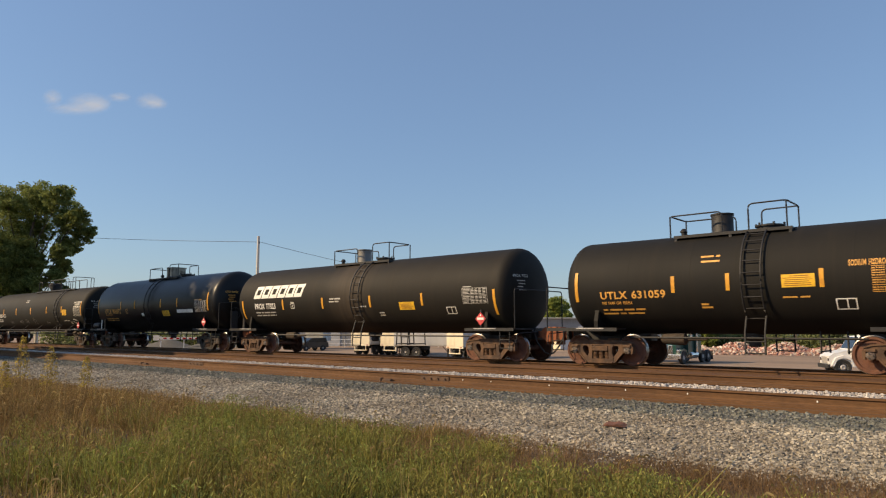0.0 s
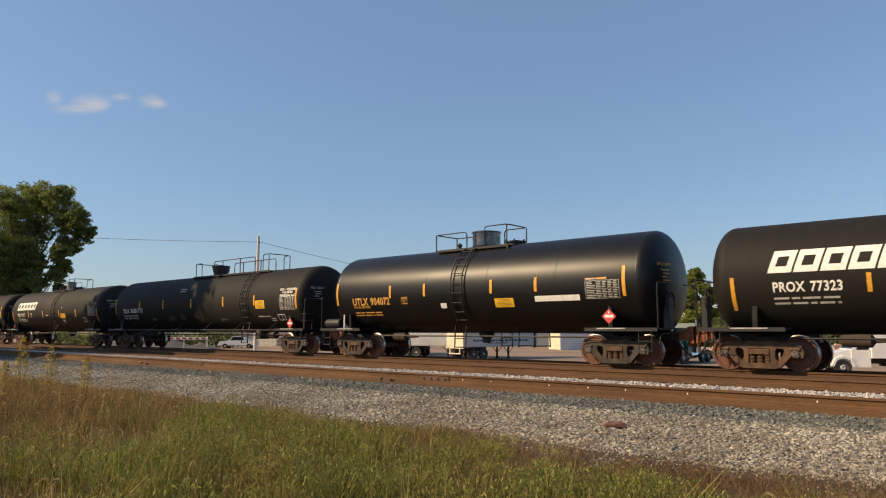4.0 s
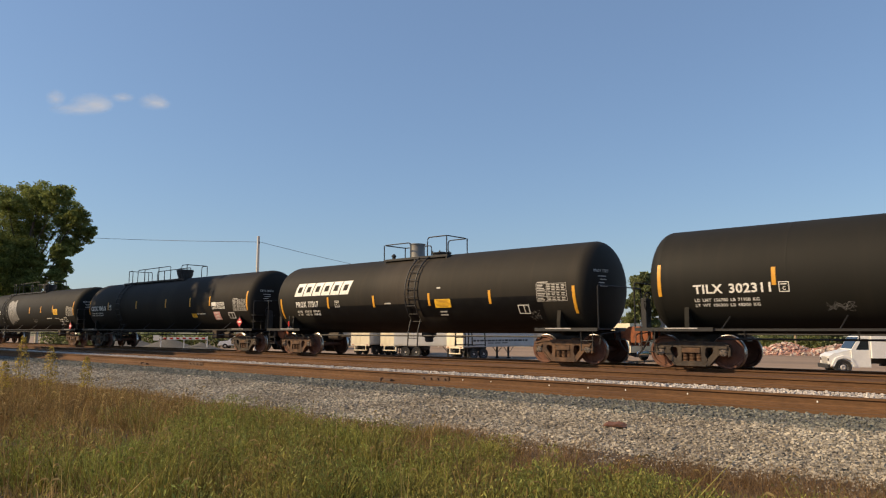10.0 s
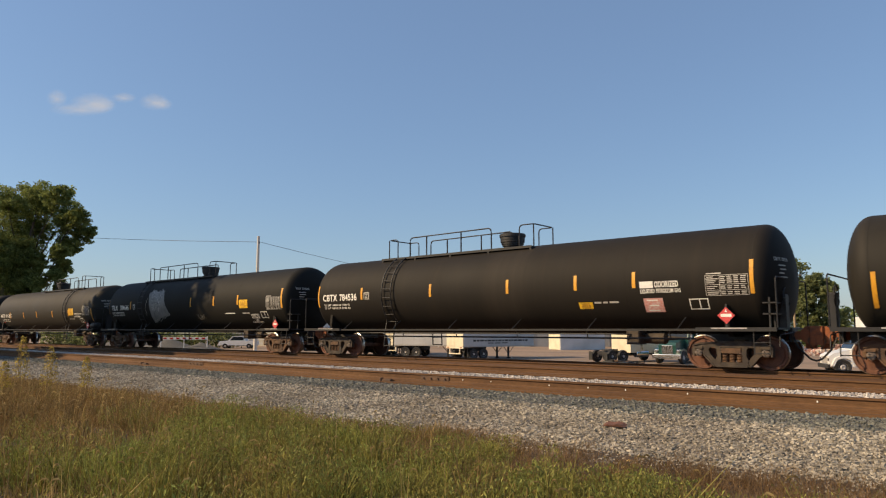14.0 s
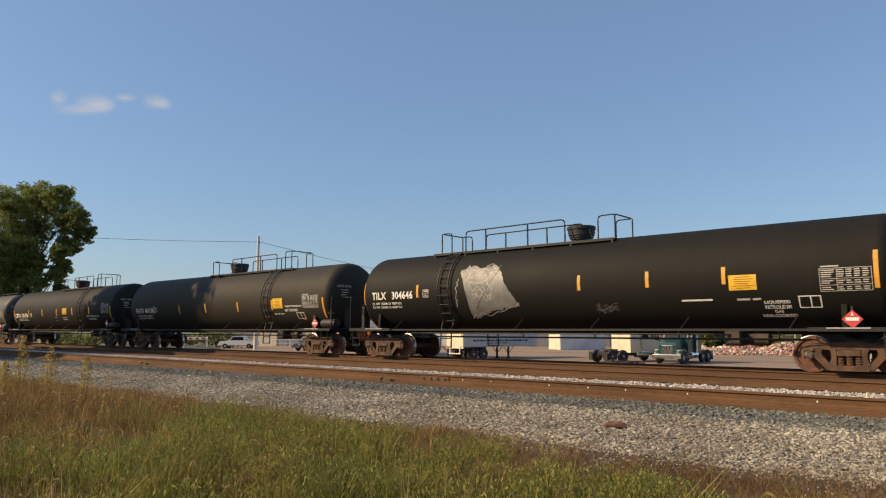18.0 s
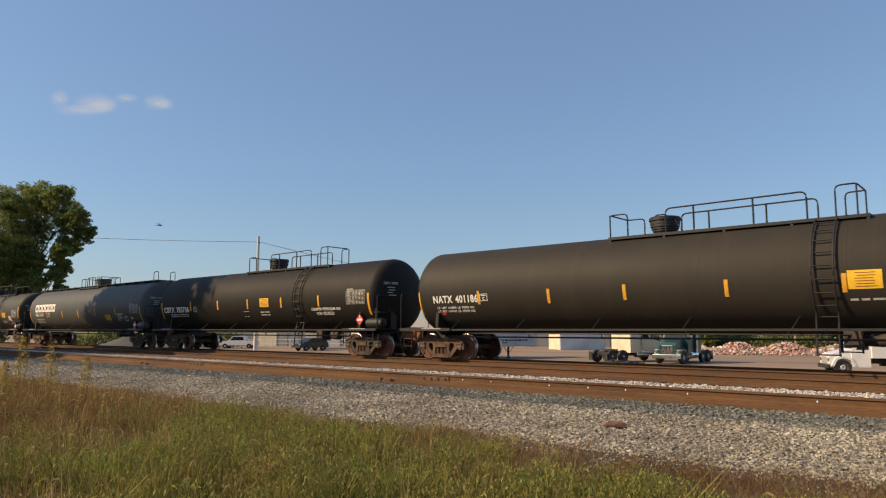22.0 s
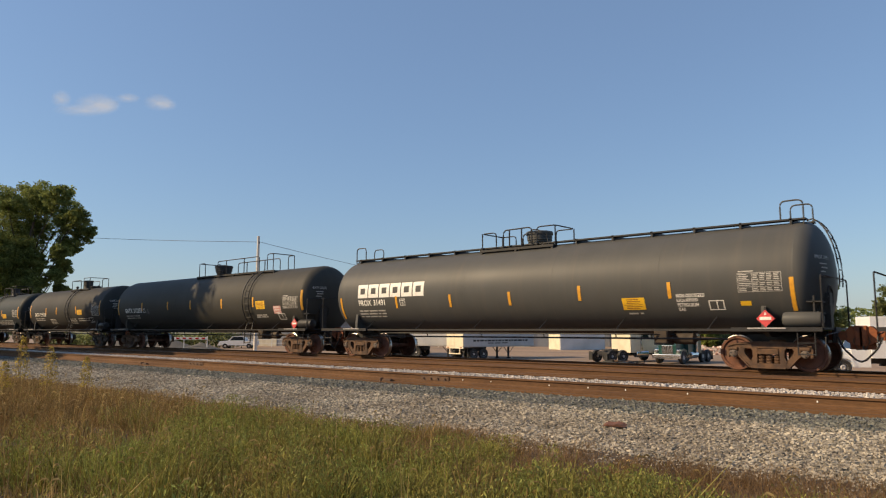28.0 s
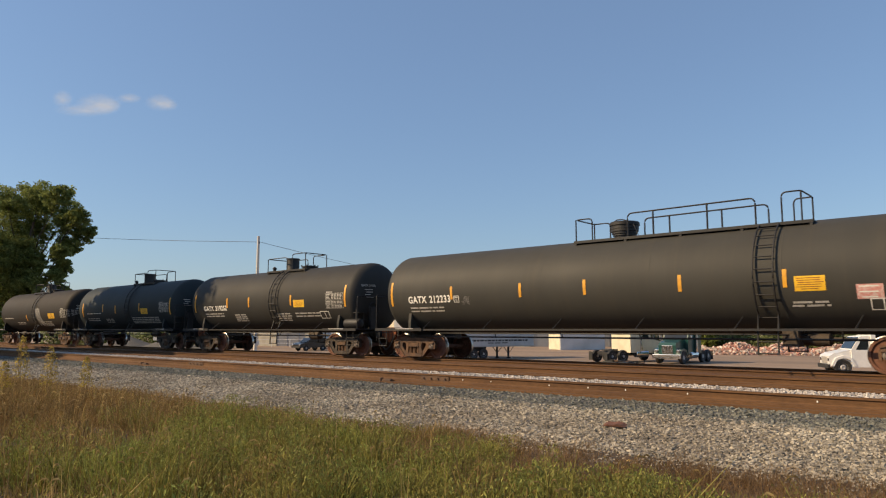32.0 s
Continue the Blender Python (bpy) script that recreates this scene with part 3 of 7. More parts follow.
def leafy(name, clumps, area, tall, leaf, material, label, seed, share, per=60, spread=0.16):
    """Clumps of small leaves on stems, as one mesh."""
    rng = np.random.default_rng(seed)
    spots = []
    while len(spots) < clumps:
        x, y = area[0] + (area[1] - area[0]) * rng.random(), area[2] + (area[3] - area[2]) * rng.random()
        ok, h = share(x, y)
        if rng.random() < ok:
            spots.append((x, y, level(y), tall * h * (0.5 + 0.7 * rng.random()), spread * (0.6 + 0.9 * rng.random())))
    c = np.repeat(np.array(spots), per, 0)
    n = len(c)
    q = rng.random(n) ** 0.75
    a, r = rng.random(n) * math.tau, c[:, 4] * rng.random(n) ** 0.5 * (0.5 + 0.5 * q)
    pt = np.stack([c[:, 0] + r * np.cos(a), c[:, 1] + r * np.sin(a), c[:, 2] + c[:, 3] * q], 1)
    d = np.stack([rng.normal(0, 0.6, n), rng.normal(0, 0.6, n), 0.25 + rng.random(n)], 1)
    d /= np.linalg.norm(d, axis=1)[:, None]
    e = np.cross(d, rng.normal(0, 1, (n, 3)))
    e /= np.linalg.norm(e, axis=1)[:, None]
    s = leaf * (0.5 + rng.random((n, 1)))
    co = np.stack([pt - d * s, pt - e * s * 0.28, pt + d * s, pt + e * s * 0.28], 1).reshape(-1, 3)
    me = bpy.data.meshes.new(name)
    me.from_pydata(co.tolist(), [], (np.array([[0, 1, 2, 3]]) + 4 * np.arange(n)[:, None]).tolist())
    me.materials.append(material)
    tagged(new(name, me), label, "weeds", kind="stuff")


def seed_heads(name, n, area, tall, material, label, seed, share):
    """Nodding seed heads on thin stalks, as one mesh."""
    rng = np.random.default_rng(seed)
    g = Geo()
    made = 0
    while made < n:
        x, y = area[0] + (area[1] - area[0]) * rng.random(), area[2] + (area[3] - area[2]) * rng.random()
        ok, h = share(x, y)
        if rng.random() > ok:
            continue
        made += 1
        z, a = level(y), rng.random() * math.tau
        hh = tall * (0.6 + 0.55 * rng.random()) * (0.6 + 0.4 * h)
        nod = 0.03 + 0.07 * rng.random()
        dx, dy = math.cos(a), math.sin(a)
        w = 0.0022
        base, neck = Vector((x, y, z)), Vector((x + dx * 0.04, y + dy * 0.04, z + hh))
        side = Vector((-dy, dx, 0))
        g.add([base - side * w, base + side * w, neck + side * w, neck - side * w], [(0, 1, 2, 3)])
        pts = [neck, neck + Vector((dx * nod * 0.5, dy * nod * 0.5, 0.035)), neck + Vector((dx * nod, dy * nod, 0.03)), neck + Vector((dx * nod * 1.5, dy * nod * 1.5, -0.015))]
        for v in (side, Vector((0, 0, 1))):
            f = 0.005 + 0.003 * rng.random()
            g.add([pts[0], pts[1] - v * f, pts[2] - v * f, pts[3], pts[2] + v * f, pts[1] + v * f], [(0, 1, 5), (1, 2, 4, 5), (2, 3, 4)])
    tagged(new(name, g.mesh(name, material)), label, "grass", kind="stuff")


blades("meadow_grass", 135000, (-24, 1, 1.0, 8.3), 0.45, 0.0056, GRASS, "green and yellow-green uncut meadow grass", 5, green_share, lean=0.7)
blades("meadow_grass", 26000, (-26, 14, -9, 8.6), 0.36, 0.008, GRASS, "green and yellow-green uncut meadow grass", 25, beyond, lean=0.8)
blades("dry_grass", 18000, (-26, 14, -9, 8.6), 0.36, 0.007, STRAW, "straw-brown dry grass and stalks", 26, beyond, lean=0.8)
blades("dry_grass", 100000, (-30, 1, 1.0, 8.3), 0.42, 0.0045, STRAW, "straw-brown dry grass and stalks", 6, straw_share, lean=0.9)
blades("red_brown_grass", 130000, (-34, 1, 4.6, 9.2), 0.22, 0.003, RUSSET, "fine red-brown dry grass by the gravel", 8, edge_share, lean=1.1, wide=0.08)
blades("red_brown_grass", 78000, (-8, 1, 5.6, 8.9), 0.16, 0.0024, RUSSET, "fine red-brown dry grass by the gravel", 18, edge_share, lean=1.6, wide=0.1)
leafy("leafy_weeds", 240, (-14, 0.5, 2.0, 7.2), 0.6, 0.017, WEED, "leafy green roadside weeds among grass", 29, green_share, 260, 0.17)
leafy("leafy_weeds", 3000, (-18, 1, 1.2, 7.6), 0.45, 0.013, WEED, "leafy green roadside weeds among grass", 9, green_share, 42, 0.12)
leafy("dry_weeds", 150, (-16, 0.5, 2.0, 7.4), 0.52, 0.014, STRAW, "brown withered weeds among grass", 30, straw_share, 180, 0.15)
leafy("dry_weeds", 2200, (-26, 1, 1.2, 8.0), 0.36, 0.012, STRAW, "brown withered weeds among grass", 10, straw_share, 32)
seed_heads("foxtail_grass", 650, (-18, 0, 1.2, 7.8), 0.5, SEED, "pale nodding foxtail seed heads", 11, lambda x, y: (0.6 if seen_strip(x, y) and y < edge(x) - thatch(x) - 1.0 else 0.0, 1.0))


# tall flowering weeds
def weed(x, y, tall, seed):
    rng = random.Random(seed)
    base = level(y)
    w = thing("tall_weed", "tall yellow-brown flowering weed in the verge", "weed", "weeds by the track", pose(x, y, base))
    g = Geo()
    for k in range(3):
        a = rng.random() * math.tau
        d = 0.05 + 0.08 * rng.random()
        g.tube([(0.02 * k, 0, 0), (d * 0.4 * math.cos(a), d * 0.4 * math.sin(a), tall * 0.5), (d * math.cos(a), d * math.sin(a), tall * (0.8 + 0.1 * k))], 0.004, 5)
    part("stalk", g, STRAW, w)
    g = Geo()
    for k in range(330):
        t = rng.random()
        h = tall * (0.5 + 0.52 * t)
        r = 0.14 * (1 - t) ** 0.6 + 0.015
        a, q = rng.random() * math.tau, r * rng.random() ** 0.5
        p = Vector((q * math.cos(a), q * math.sin(a), h))
        s = 0.016 + 0.016 * rng.random()
        d = Vector((rng.uniform(-1, 1), rng.uniform(-1, 1), rng.uniform(-0.5, 1))).normalized() * s
        e = d.orthogonal().normalized() * s * 0.6
        g.add([p - e, p + e, p + d], [(0, 1, 2)])
    tagged(part("flower_head", g, GOLD, w, "yellow-brown feathery flower head"), kind="stuff")


weed(-13.3, 4.35, 1.42, 1)
weed(-12.72, 4.6, 1.25, 2)
weed(-13.0, 5.3, 1.05, 3)
weed(-14.6, 4.5, 0.95, 4)


# ---- tank cars ----
WHEEL_R = 0.442
AXLE = 0.85           # from the middle of a truck to its axles


def build_wheelset():
    g = Geo()
    for side in (-1, 1):
        y = side * 0.72
        prof = [(0.04, -0.085), (0.15, -0.085), (0.16, -0.06), (0.2, -0.035), (0.36, -0.03), (0.39, -0.068), (0.452, -0.068), (0.457, -0.06), (0.463, 0.03), (0.486, 0.042), (0.484, 0.062), (0.465, 0.068), (0.4, 0.068), (0.36, 0.01), (0.17, 0.012), (0.15, 0.08), (0.04, 0.08)]
        prof = [(r, h * -side * -1 if side > 0 else h) for r, h in prof]
        if side > 0:
            prof = [(r, -h) for r, h in prof]
        prof = [(r * WHEEL_R / 0.457, h) for r, h in prof]
        g.lathe(prof, 32, "y", (0, y, 0), slots=[0, 0, 0, 0, 0, 0, 1, 1, 1, 1, 1, 0, 0, 0, 0, 0])
        g.lathe([(0.105, side * 0.93), (0.11, side * 0.98), (0.1, side * 1.11), (0.07, side * 1.125)], 16, "y", slot=2)
        for k in range(3):
            a = k * math.tau / 3
            g.lathe([(0.018, side * 1.1), (0.018, side * 1.14)], 6, "y", (0.06 * math.cos(a), 0, 0.06 * math.sin(a)), slot=3)
    g.lathe([(0.08, -1.0), (0.08, 1.0)], 12, "y")
    return g.mesh("wheelset", [WHEEL_RUST, TREAD, CAP, IRON], True)


def build_side_frame(y0, y1):
    """A cast truss: deep top chord, journal jaws, slanting legs, spring columns and a bottom plank."""
    g = Geo()
    g.prism([(-0.6, 0.575), (-0.6, 0.715), (-0.3, 0.74), (0.3, 0.74), (0.6, 0.715), (0.6, 0.575)], y0, y1)
    for s in (-1, 1):
        # end of the chord with the jaw over the bearing
        g.prism([(s * x, z) for x, z in [(0.595, 0.575), (0.595, 0.715), (0.79, 0.7), (0.96, 0.64), (1.03, 0.54), (1.02, 0.36), (0.965, 0.34), (0.95, 0.5), (0.91, 0.545), (0.79, 0.545), (0.75, 0.5), (0.74, 0.36), (0.67, 0.36), (0.64, 0.47)]][::s], y0 + 0.002, y1 - 0.002)
        # slanting leg from the jaw to the bottom
        g.prism([(s * x, z) for x, z in [(0.655, 0.58), (0.71, 0.5), (0.72, 0.36), (0.47, 0.085), (0.33, 0.085), (0.34, 0.21), (0.42, 0.25), (0.56, 0.42), (0.59, 0.5), (0.56, 0.58)]][::s], y0 + 0.004, y1 - 0.004)
        # spring column with a rounded window beside it
        g.prism([(s * x, z) for x, z in [(0.26, 0.6), (0.44, 0.6), (0.38, 0.52), (0.37, 0.36), (0.43, 0.24), (0.36, 0.16), (0.27, 0.18)]][::s], y0 - 0.01, y1 + 0.01)
        g.box(s * AXLE - 0.13, s * AXLE + 0.13, y0 - 0.04, y1 + 0.04, 0.535, 0.6, bevel=0.03)
        lip = [(s * x, z) for x, z in [(0.56, 0.72), (0.82, 0.705), (1.0, 0.645), (1.0, 0.61), (0.82, 0.665), (0.56, 0.685)]]
        g.prism(lip[::s], y0 - 0.028, y1 + 0.028)
        low = [(s * x, z) for x, z in [(0.72, 0.36), (0.47, 0.085), (0.44, 0.1), (0.69, 0.385)]]
        g.prism(low[::s], y0 - 0.024, y1 + 0.024)
    g.prism([(-0.56, 0.72), (-0.3, 0.745), (0.3, 0.745), (0.56, 0.72), (0.56, 0.685), (0.3, 0.705), (-0.3, 0.705), (-0.56, 0.685)], y0 - 0.028, y1 + 0.028)
    g.prism([(-0.44, 0.085), (0.44, 0.085), (0.4, 0.2), (-0.4, 0.2)], y0 - 0.006, y1 + 0.006)
    g.prism([(-0.4, 0.075), (0.4, 0.075), (0.39, 0.11), (-0.39, 0.11)], y0 - 0.045, y1 + 0.045)
    return g


def build_spring():
    prof = []
    for i in range(6):
        z = 0.2 + i * 0.038
        prof += [(0.075, z), (0.088, z + 0.012), (0.075, z + 0.024), (0.062, z + 0.031)]
    return Geo().lathe(prof, 10).mesh("spring", RUST, True)


SPRING = build_spring()
SPRING_SEAT = Geo().box(-0.255, 0.255, -0.11, 0.1, 0.43, 0.56, bevel=0.02).mesh("spring_seat", RUST)


WHEELSET = build_wheelset()
TRUCK_MESHES = {}


def truck_meshes(mat):
    if mat.name not in TRUCK_MESHES:
        b = Geo().box(-0.22, 0.22, -1.05, 1.05, 0.45, 0.66, bevel=0.03).lathe([(0.3, 0.64), (0.3, 0.78)], 16)
        b.box(-0.75, -0.66, -0.75, 0.75, 0.38, 0.48).box(0.66, 0.75, -0.75, 0.75, 0.38, 0.48)
        b.box(-0.9, 0.9, -0.14, -0.1, 0.5, 0.55)
        TRUCK_MESHES[mat.name] = (b.mesh("truck", mat), build_side_frame(-1.1, -0.95).mesh("side_frame", mat), build_side_frame(0.95, 1.1).mesh("side_frame", mat))
    return TRUCK_MESHES[mat.name]


WHEELSETS = []


def add_truck(car, u, mat):
    body, fa, fb = truck_meshes(mat)
    t = hang("truck", body, car, pose(u, 0, 0), "rusty two-axle truck")
    hang("side_frame", fa, t)
    hang("side_frame", fb, t)
    for y in (-1.02, 1.02):
        hang("spring_seat", SPRING_SEAT, t, pose(0, y, 0))
        for x in (-0.19, 0.0, 0.19):
            hang("spring", SPRING, t, pose(x, y, 0))
    for s in (-1, 1):
        w = hang("wheelset", WHEELSET, t, pose(s * AXLE, 0, WHEEL_R), "rusty wheels with polished treads")
        WHEELSETS.append((w, s * AXLE))


HEAD = 0.62         # depth of the tank heads


class Shell:
    """The tank's shape, and the way from its flat decals to its round side."""

    def __init__(self, length, r, zc, trim=(0, 0)):
        self.r, self.zc = r, zc
        self.cyl = length / 2 - 0.62 - HEAD
        self.back, self.front = self.cyl - trim[0], self.cyl + trim[1]

    def radius(self, u):
        d = ((u - self.front) if u > 0 else (-u - self.back)) / HEAD
        return self.r if d <= 0 else self.r * math.sqrt(max(0.0, 1 - min(d, 0.999) ** 2.2))

    def put(self, u, arc, a0, lift):
        r = self.radius(u) + lift
        t = radians(a0) + arc / self.r
        return (u, -r * math.cos(t), self.zc + r * math.sin(t))

    def body(self):
        prof = []
        steps = [i / 12 for i in range(13)]
        for q in reversed(steps):
            d = q
            prof.append((max(0.02, self.r * math.sqrt(max(0.0, 1 - d ** 2.2))), -self.back - HEAD * d))
        n = max(4, round(self.cyl * 2 / 2.4))
        for k in range(1, n):
            prof.append((self.r, -self.back + (self.back + self.front) * k / n))
        prof += [(r, -h - self.back + self.front) for r, h in reversed(prof[:13])]
        return Geo().lathe(prof, 72, "x", (0, 0, self.zc))

    def sheet(self, g, u, a0, w, h, lift, slot=0, du=0.0, dv=0.0, slant=0.0):
        """A bent rectangle; du, dv shift it within its decal."""
        n = max(2, round(h / 0.06))
        m = 1 if -self.back < u - w and u + w < self.front else 3
        vs, fs = [], []
        for j in range(n + 1):
            v = dv - h / 2 + h * j / n
            for i in range(m + 1):
                vs.append(self.put(u + du - w / 2 + w * i / m + slant * v, v, a0, lift))
        for j in range(n):
            for i in range(m):
                k = j * (m + 1) + i
                fs.append((k, k + 1, k + m + 2, k + m + 1))
        g.add(vs, fs, slot)

    def word(self, g, text, u, a0, w, h, lift=0.006, dv=0.0):
        vs, fs = letters(text)
        g.add([self.put(u + x * w, y * h + dv, a0, lift) for x, y in vs], fs)


LIMITS = {"TILX 302311": ("LD LMT 156700 LB 71100 KG", "LT WT 106300 LB 48200 KG"), "TILX 304646": ("LD LMT 163000 LB 73950 KG", "LT WT 100000 LB 45350 KG"), "PROX 77317": ("LD LMT   187200 LB   84900 KG", "LT WT    75800 LB   34400 KG")}


def decal(car, sh, item, ink, word, seed):
    """One marking on the near side of the tank."""
    kind, u, a, *size = item
    rng = random.Random(seed)
    g = Geo()
    if kind == "S":
        h = size[0]
        sh.sheet(g, u, a, 0.1, h, 0.01)
        part("reflective_stripe", g, YELLOW, car, "yellow reflective stripe")
    elif kind == "mark":
        sh.word(g, word.replace(" ", "  ") if word == "TILX 304646" else word, u, a, *size)
        tagged(part("reporting_mark", g, ink, car), kind="stuff")
    elif kind in ("bars", "obars"):
        w, h = size
        rows = max(1, round(h / 0.12))
        for k in range(rows):
            x = -w / 2 + rng.uniform(0, 0.04)
            while x < w / 2 - 0.05:
                d = min(rng.uniform(0.12, 0.5), w / 2 - x)
                sh.sheet(g, u, a, d, min(0.055, h / rows * 0.6), 0.005, 0, x + d / 2, h / 2 - h * (k + 0.5) / rows)
                x += d + 0.06
        tagged(part("stencil_block", g, ORANGE_INK if kind == "obars" else (ink if ink is ORANGE_INK else GREY_INK), car), kind="stuff")
    elif kind in ("panel", "panel2", "pink"):
        w, h = size
        sh.sheet(g, u, a, w, h, 0.005)
        p = part("notice_panel", g, PINK if kind == "pink" else PANEL, car, "faded red notice" if kind == "pink" else "yellow notice panel")
        if kind != "panel2":
            g = Geo()
            rows = 6 if kind == "panel" else 3
            for k in range(rows):
                d = w * rng.uniform(0.5, 0.86)
                sh.sheet(g, u, a, d, h * (0.04 if kind == "panel" else 0.09), 0.009, 0, rng.uniform(-0.03, 0.03), h * (0.36 - 0.72 * k / (rows - 1)))
            tagged(part("printed_text", g, KNUCKLE if kind == "panel" else WHITE_INK, p), kind="stuff")
    elif kind in ("data", "odata"):
        w, h = size
        rows = 10
        for k in range(rows):
            v = h * (0.44 - 0.88 * k / (rows - 1))
            if k in (4, 7):
                sh.sheet(g, u, a, w * 0.97, h * 0.022, 0.005, 0, 0, v)
                continue
            x = -0.475
            for i, q in enumerate((0.3, 0.13, 0.13, 0.13, 0.13)):
                d = q * (rng.uniform(0.55, 1.0) if i == 0 else rng.uniform(0.75, 1.0))
                sh.sheet(g, u, a, w * d, h * 0.05, 0.005, 0, w * (x + d / 2), v)
                x += q + 0.03
        for dv in (-0.5, 0.5):
            sh.sheet(g, u, a, w * 1.02, h * 0.024, 0.005, 0, 0, dv * h * 1.04)
        for du in (-0.5, -0.16, 0.5):
            sh.sheet(g, u, a, w * 0.012, h * 1.04, 0.005, 0, du * w * 1.01, 0)
        sh.sheet(g, u, a, w * 0.36, h * 0.06, 0.005, 0, -w * 0.3, h * 0.62)
        tagged(part("data_table", g, GREY_INK if kind == "data" else ORANGE_INK, car, "stencilled test data table"), kind="stuff")
    elif kind == "limits":
        w, h = size
        two = LIMITS.get(word, ("LD LMT 162900 LB 73900 KG", "LT WT 100100 LB 45400 KG"))
        sh.word(g, two[0], u, a, w, h * 0.36, 0.006, h * 0.28)
        sh.word(g, two[1], u, a, w, h * 0.36, 0.006, -h * 0.28)
        tagged(part("stencil_text", g, WHITE_INK, car), kind="stuff")
    elif kind in ("frame", "box"):
        w, h = size
        t = 0.028 if kind == "frame" else 0.02
        for dv in (-1, 1):
            sh.sheet(g, u, a, w, t, 0.005, 0, 0, dv * (h - t) / 2)
        for du in ((-1, 0.1, 1) if kind == "frame" else (-1, 1)):
            sh.sheet(g, u, a, t, h - 2 * t, 0.005, 0, du * (w - t) / 2, 0)
        p = part("stencil_box", g, ink if kind == "box" else WHITE_INK, car)
        if kind == "box":
            g = Geo()
            sh.word(g, "C", u, a, w * 0.3, h * 0.36, 0.005, -h * 0.14)
            sh.sheet(g, u, a, w * 0.6, h * 0.1, 0.005, 0, 0, h * 0.26)
            part("stencil_letter", g, ink, p)
    elif kind in ("stick", "wbar"):
        sh.sheet(g, u, a, *size, 0.005)
        part("sticker", g, WHITE_INK, car, "white sticker")
    elif kind == "red":
        sh.sheet(g, u, a, *size, 0.005)
        part("sticker", g, RED_STICK, car, "bright red sticker")
    elif kind == "patch":
        sh.sheet(g, u, a, *size, 0.004)
        part("paint_patch", g, FRESH, car, "freshly painted black patch")
    elif kind == "plac":
        u += 0.18
        y, z, s = -1.36, sh.zc + sh.r * math.sin(radians(a)) + 0.02, 0.22
        g.add([(u + p * s, y, z + q * s) for p, q in ((0, -1), (1, 0), (0, 1), (-1, 0))] + [(u + p * s, y + 0.012, z + q * s) for p, q in ((0, -1), (1, 0), (0, 1), (-1, 0))], [(0, 1, 2, 3), (7, 6, 5, 4), (0, 4, 5, 1), (1, 5, 6, 2), (2, 6, 7, 3), (3, 7, 4, 0)])
        p = part("placard", g, PLACARD, car, "red diamond hazard placard")
        g = Geo().box(u - 0.62 * s, u + 0.62 * s, y - 0.004, y - 0.002, z - 0.16 * s, z + 0.2 * s)
        g.prism([(u - 0.14 * s, z + 0.4 * s), (u + 0.14 * s, z + 0.4 * s), (u, z + 0.78 * s)], y - 0.004, y - 0.002)
        part("placard_symbol", g, WHITE_INK, p)
        part("placard_post", Geo().box(u - 0.03, u + 0.03, y + 0.012, y + 0.05, 1.06, z + 0.3, bevel=0.008), IRON, car)
    elif kind == "logo":
        w, h = size
        n, gap = 6, 0.05
        d = (w - gap * (n - 1)) / n
        lean = 0.3 if h > 0.54 else 0.0
        for k in range(n):
            c = -w / 2 + d / 2 + k * (d + gap)
            for dv, hh, dd in ((h * 0.36, h * 0.28, d), (-h * 0.36, h * 0.28, d)):
                sh.sheet(g, u, a, dd, hh, 0.005, 0, c, dv, lean)
            for q in (-1, 1):
                sh.sheet(g, u, a, d * 0.26, h * 0.44, 0.005, 0, c + q * d * 0.37, 0, lean)
        part("logo_block", g, WHITE_INK, car, "white slanted block emblem")
    elif kind == "scr":
        w, h = size
        for k in range(5):
            pts = []
            for i in range(7):
                pts.append((u - w / 2 + w * i / 6 + rng.uniform(-0.04, 0.04), rng.uniform(-h / 2, h / 2)))
            for (x0, y0), (x1, y1) in zip(pts, pts[1:]):
                n = Vector((y0 - y1, x1 - x0))
                n = n.normalized() * 0.005 if n.length else Vector((0, 0.005))
                g.add([sh.put(x0 - n.x, y0 - n.y, a, 0.006), sh.put(x0 + n.x, y0 + n.y, a, 0.006), sh.put(x1 + n.x, y1 + n.y, a, 0.006), sh.put(x1 - n.x, y1 - n.y, a, 0.006)], [(0, 1, 2, 3)])
        tagged(part("chalk_scribble", g, CHALK, car, "chalky white scribble"), kind="stuff")
    elif kind == "graf":
        w, h = size
        # ragged silver field, cut as columns between an upper and a lower outline
        n = 60
        vs = []
        for i in range(n + 1):
            t = i / n
            top = 0.5 - np.interp(t, (0, 0.21, 0.35, 0.61, 0.72, 0.8, 1), (0.1, 0.0, 0.08, 0.02, 0.19, 0.41, 0.74)) + rng.uniform(-0.02, 0.02)
            low = 0.5 - np.interp(t, (0, 0.05, 0.13, 0.16, 0.24, 0.51, 0.75, 1), (0.15, 0.25, 0.55, 0.96, 1.0, 0.85, 0.8, 0.76)) + rng.uniform(-0.025, 0.025)
            for k in range(13):
                v = low + (max(top, low + 0.01) - low) * k / 12
                vs.append(sh.put(u - w / 2 + w * t, v * h, a, 0.005))
        g.add(vs, [(i * 13 + k, i * 13 + 13 + k, i * 13 + 14 + k, i * 13 + k + 1) for i in range(n) for k in range(12)])
        p = part("spray_patch", g, SPRAY, car, "ragged silver spray-paint patch")
        g = Geo()
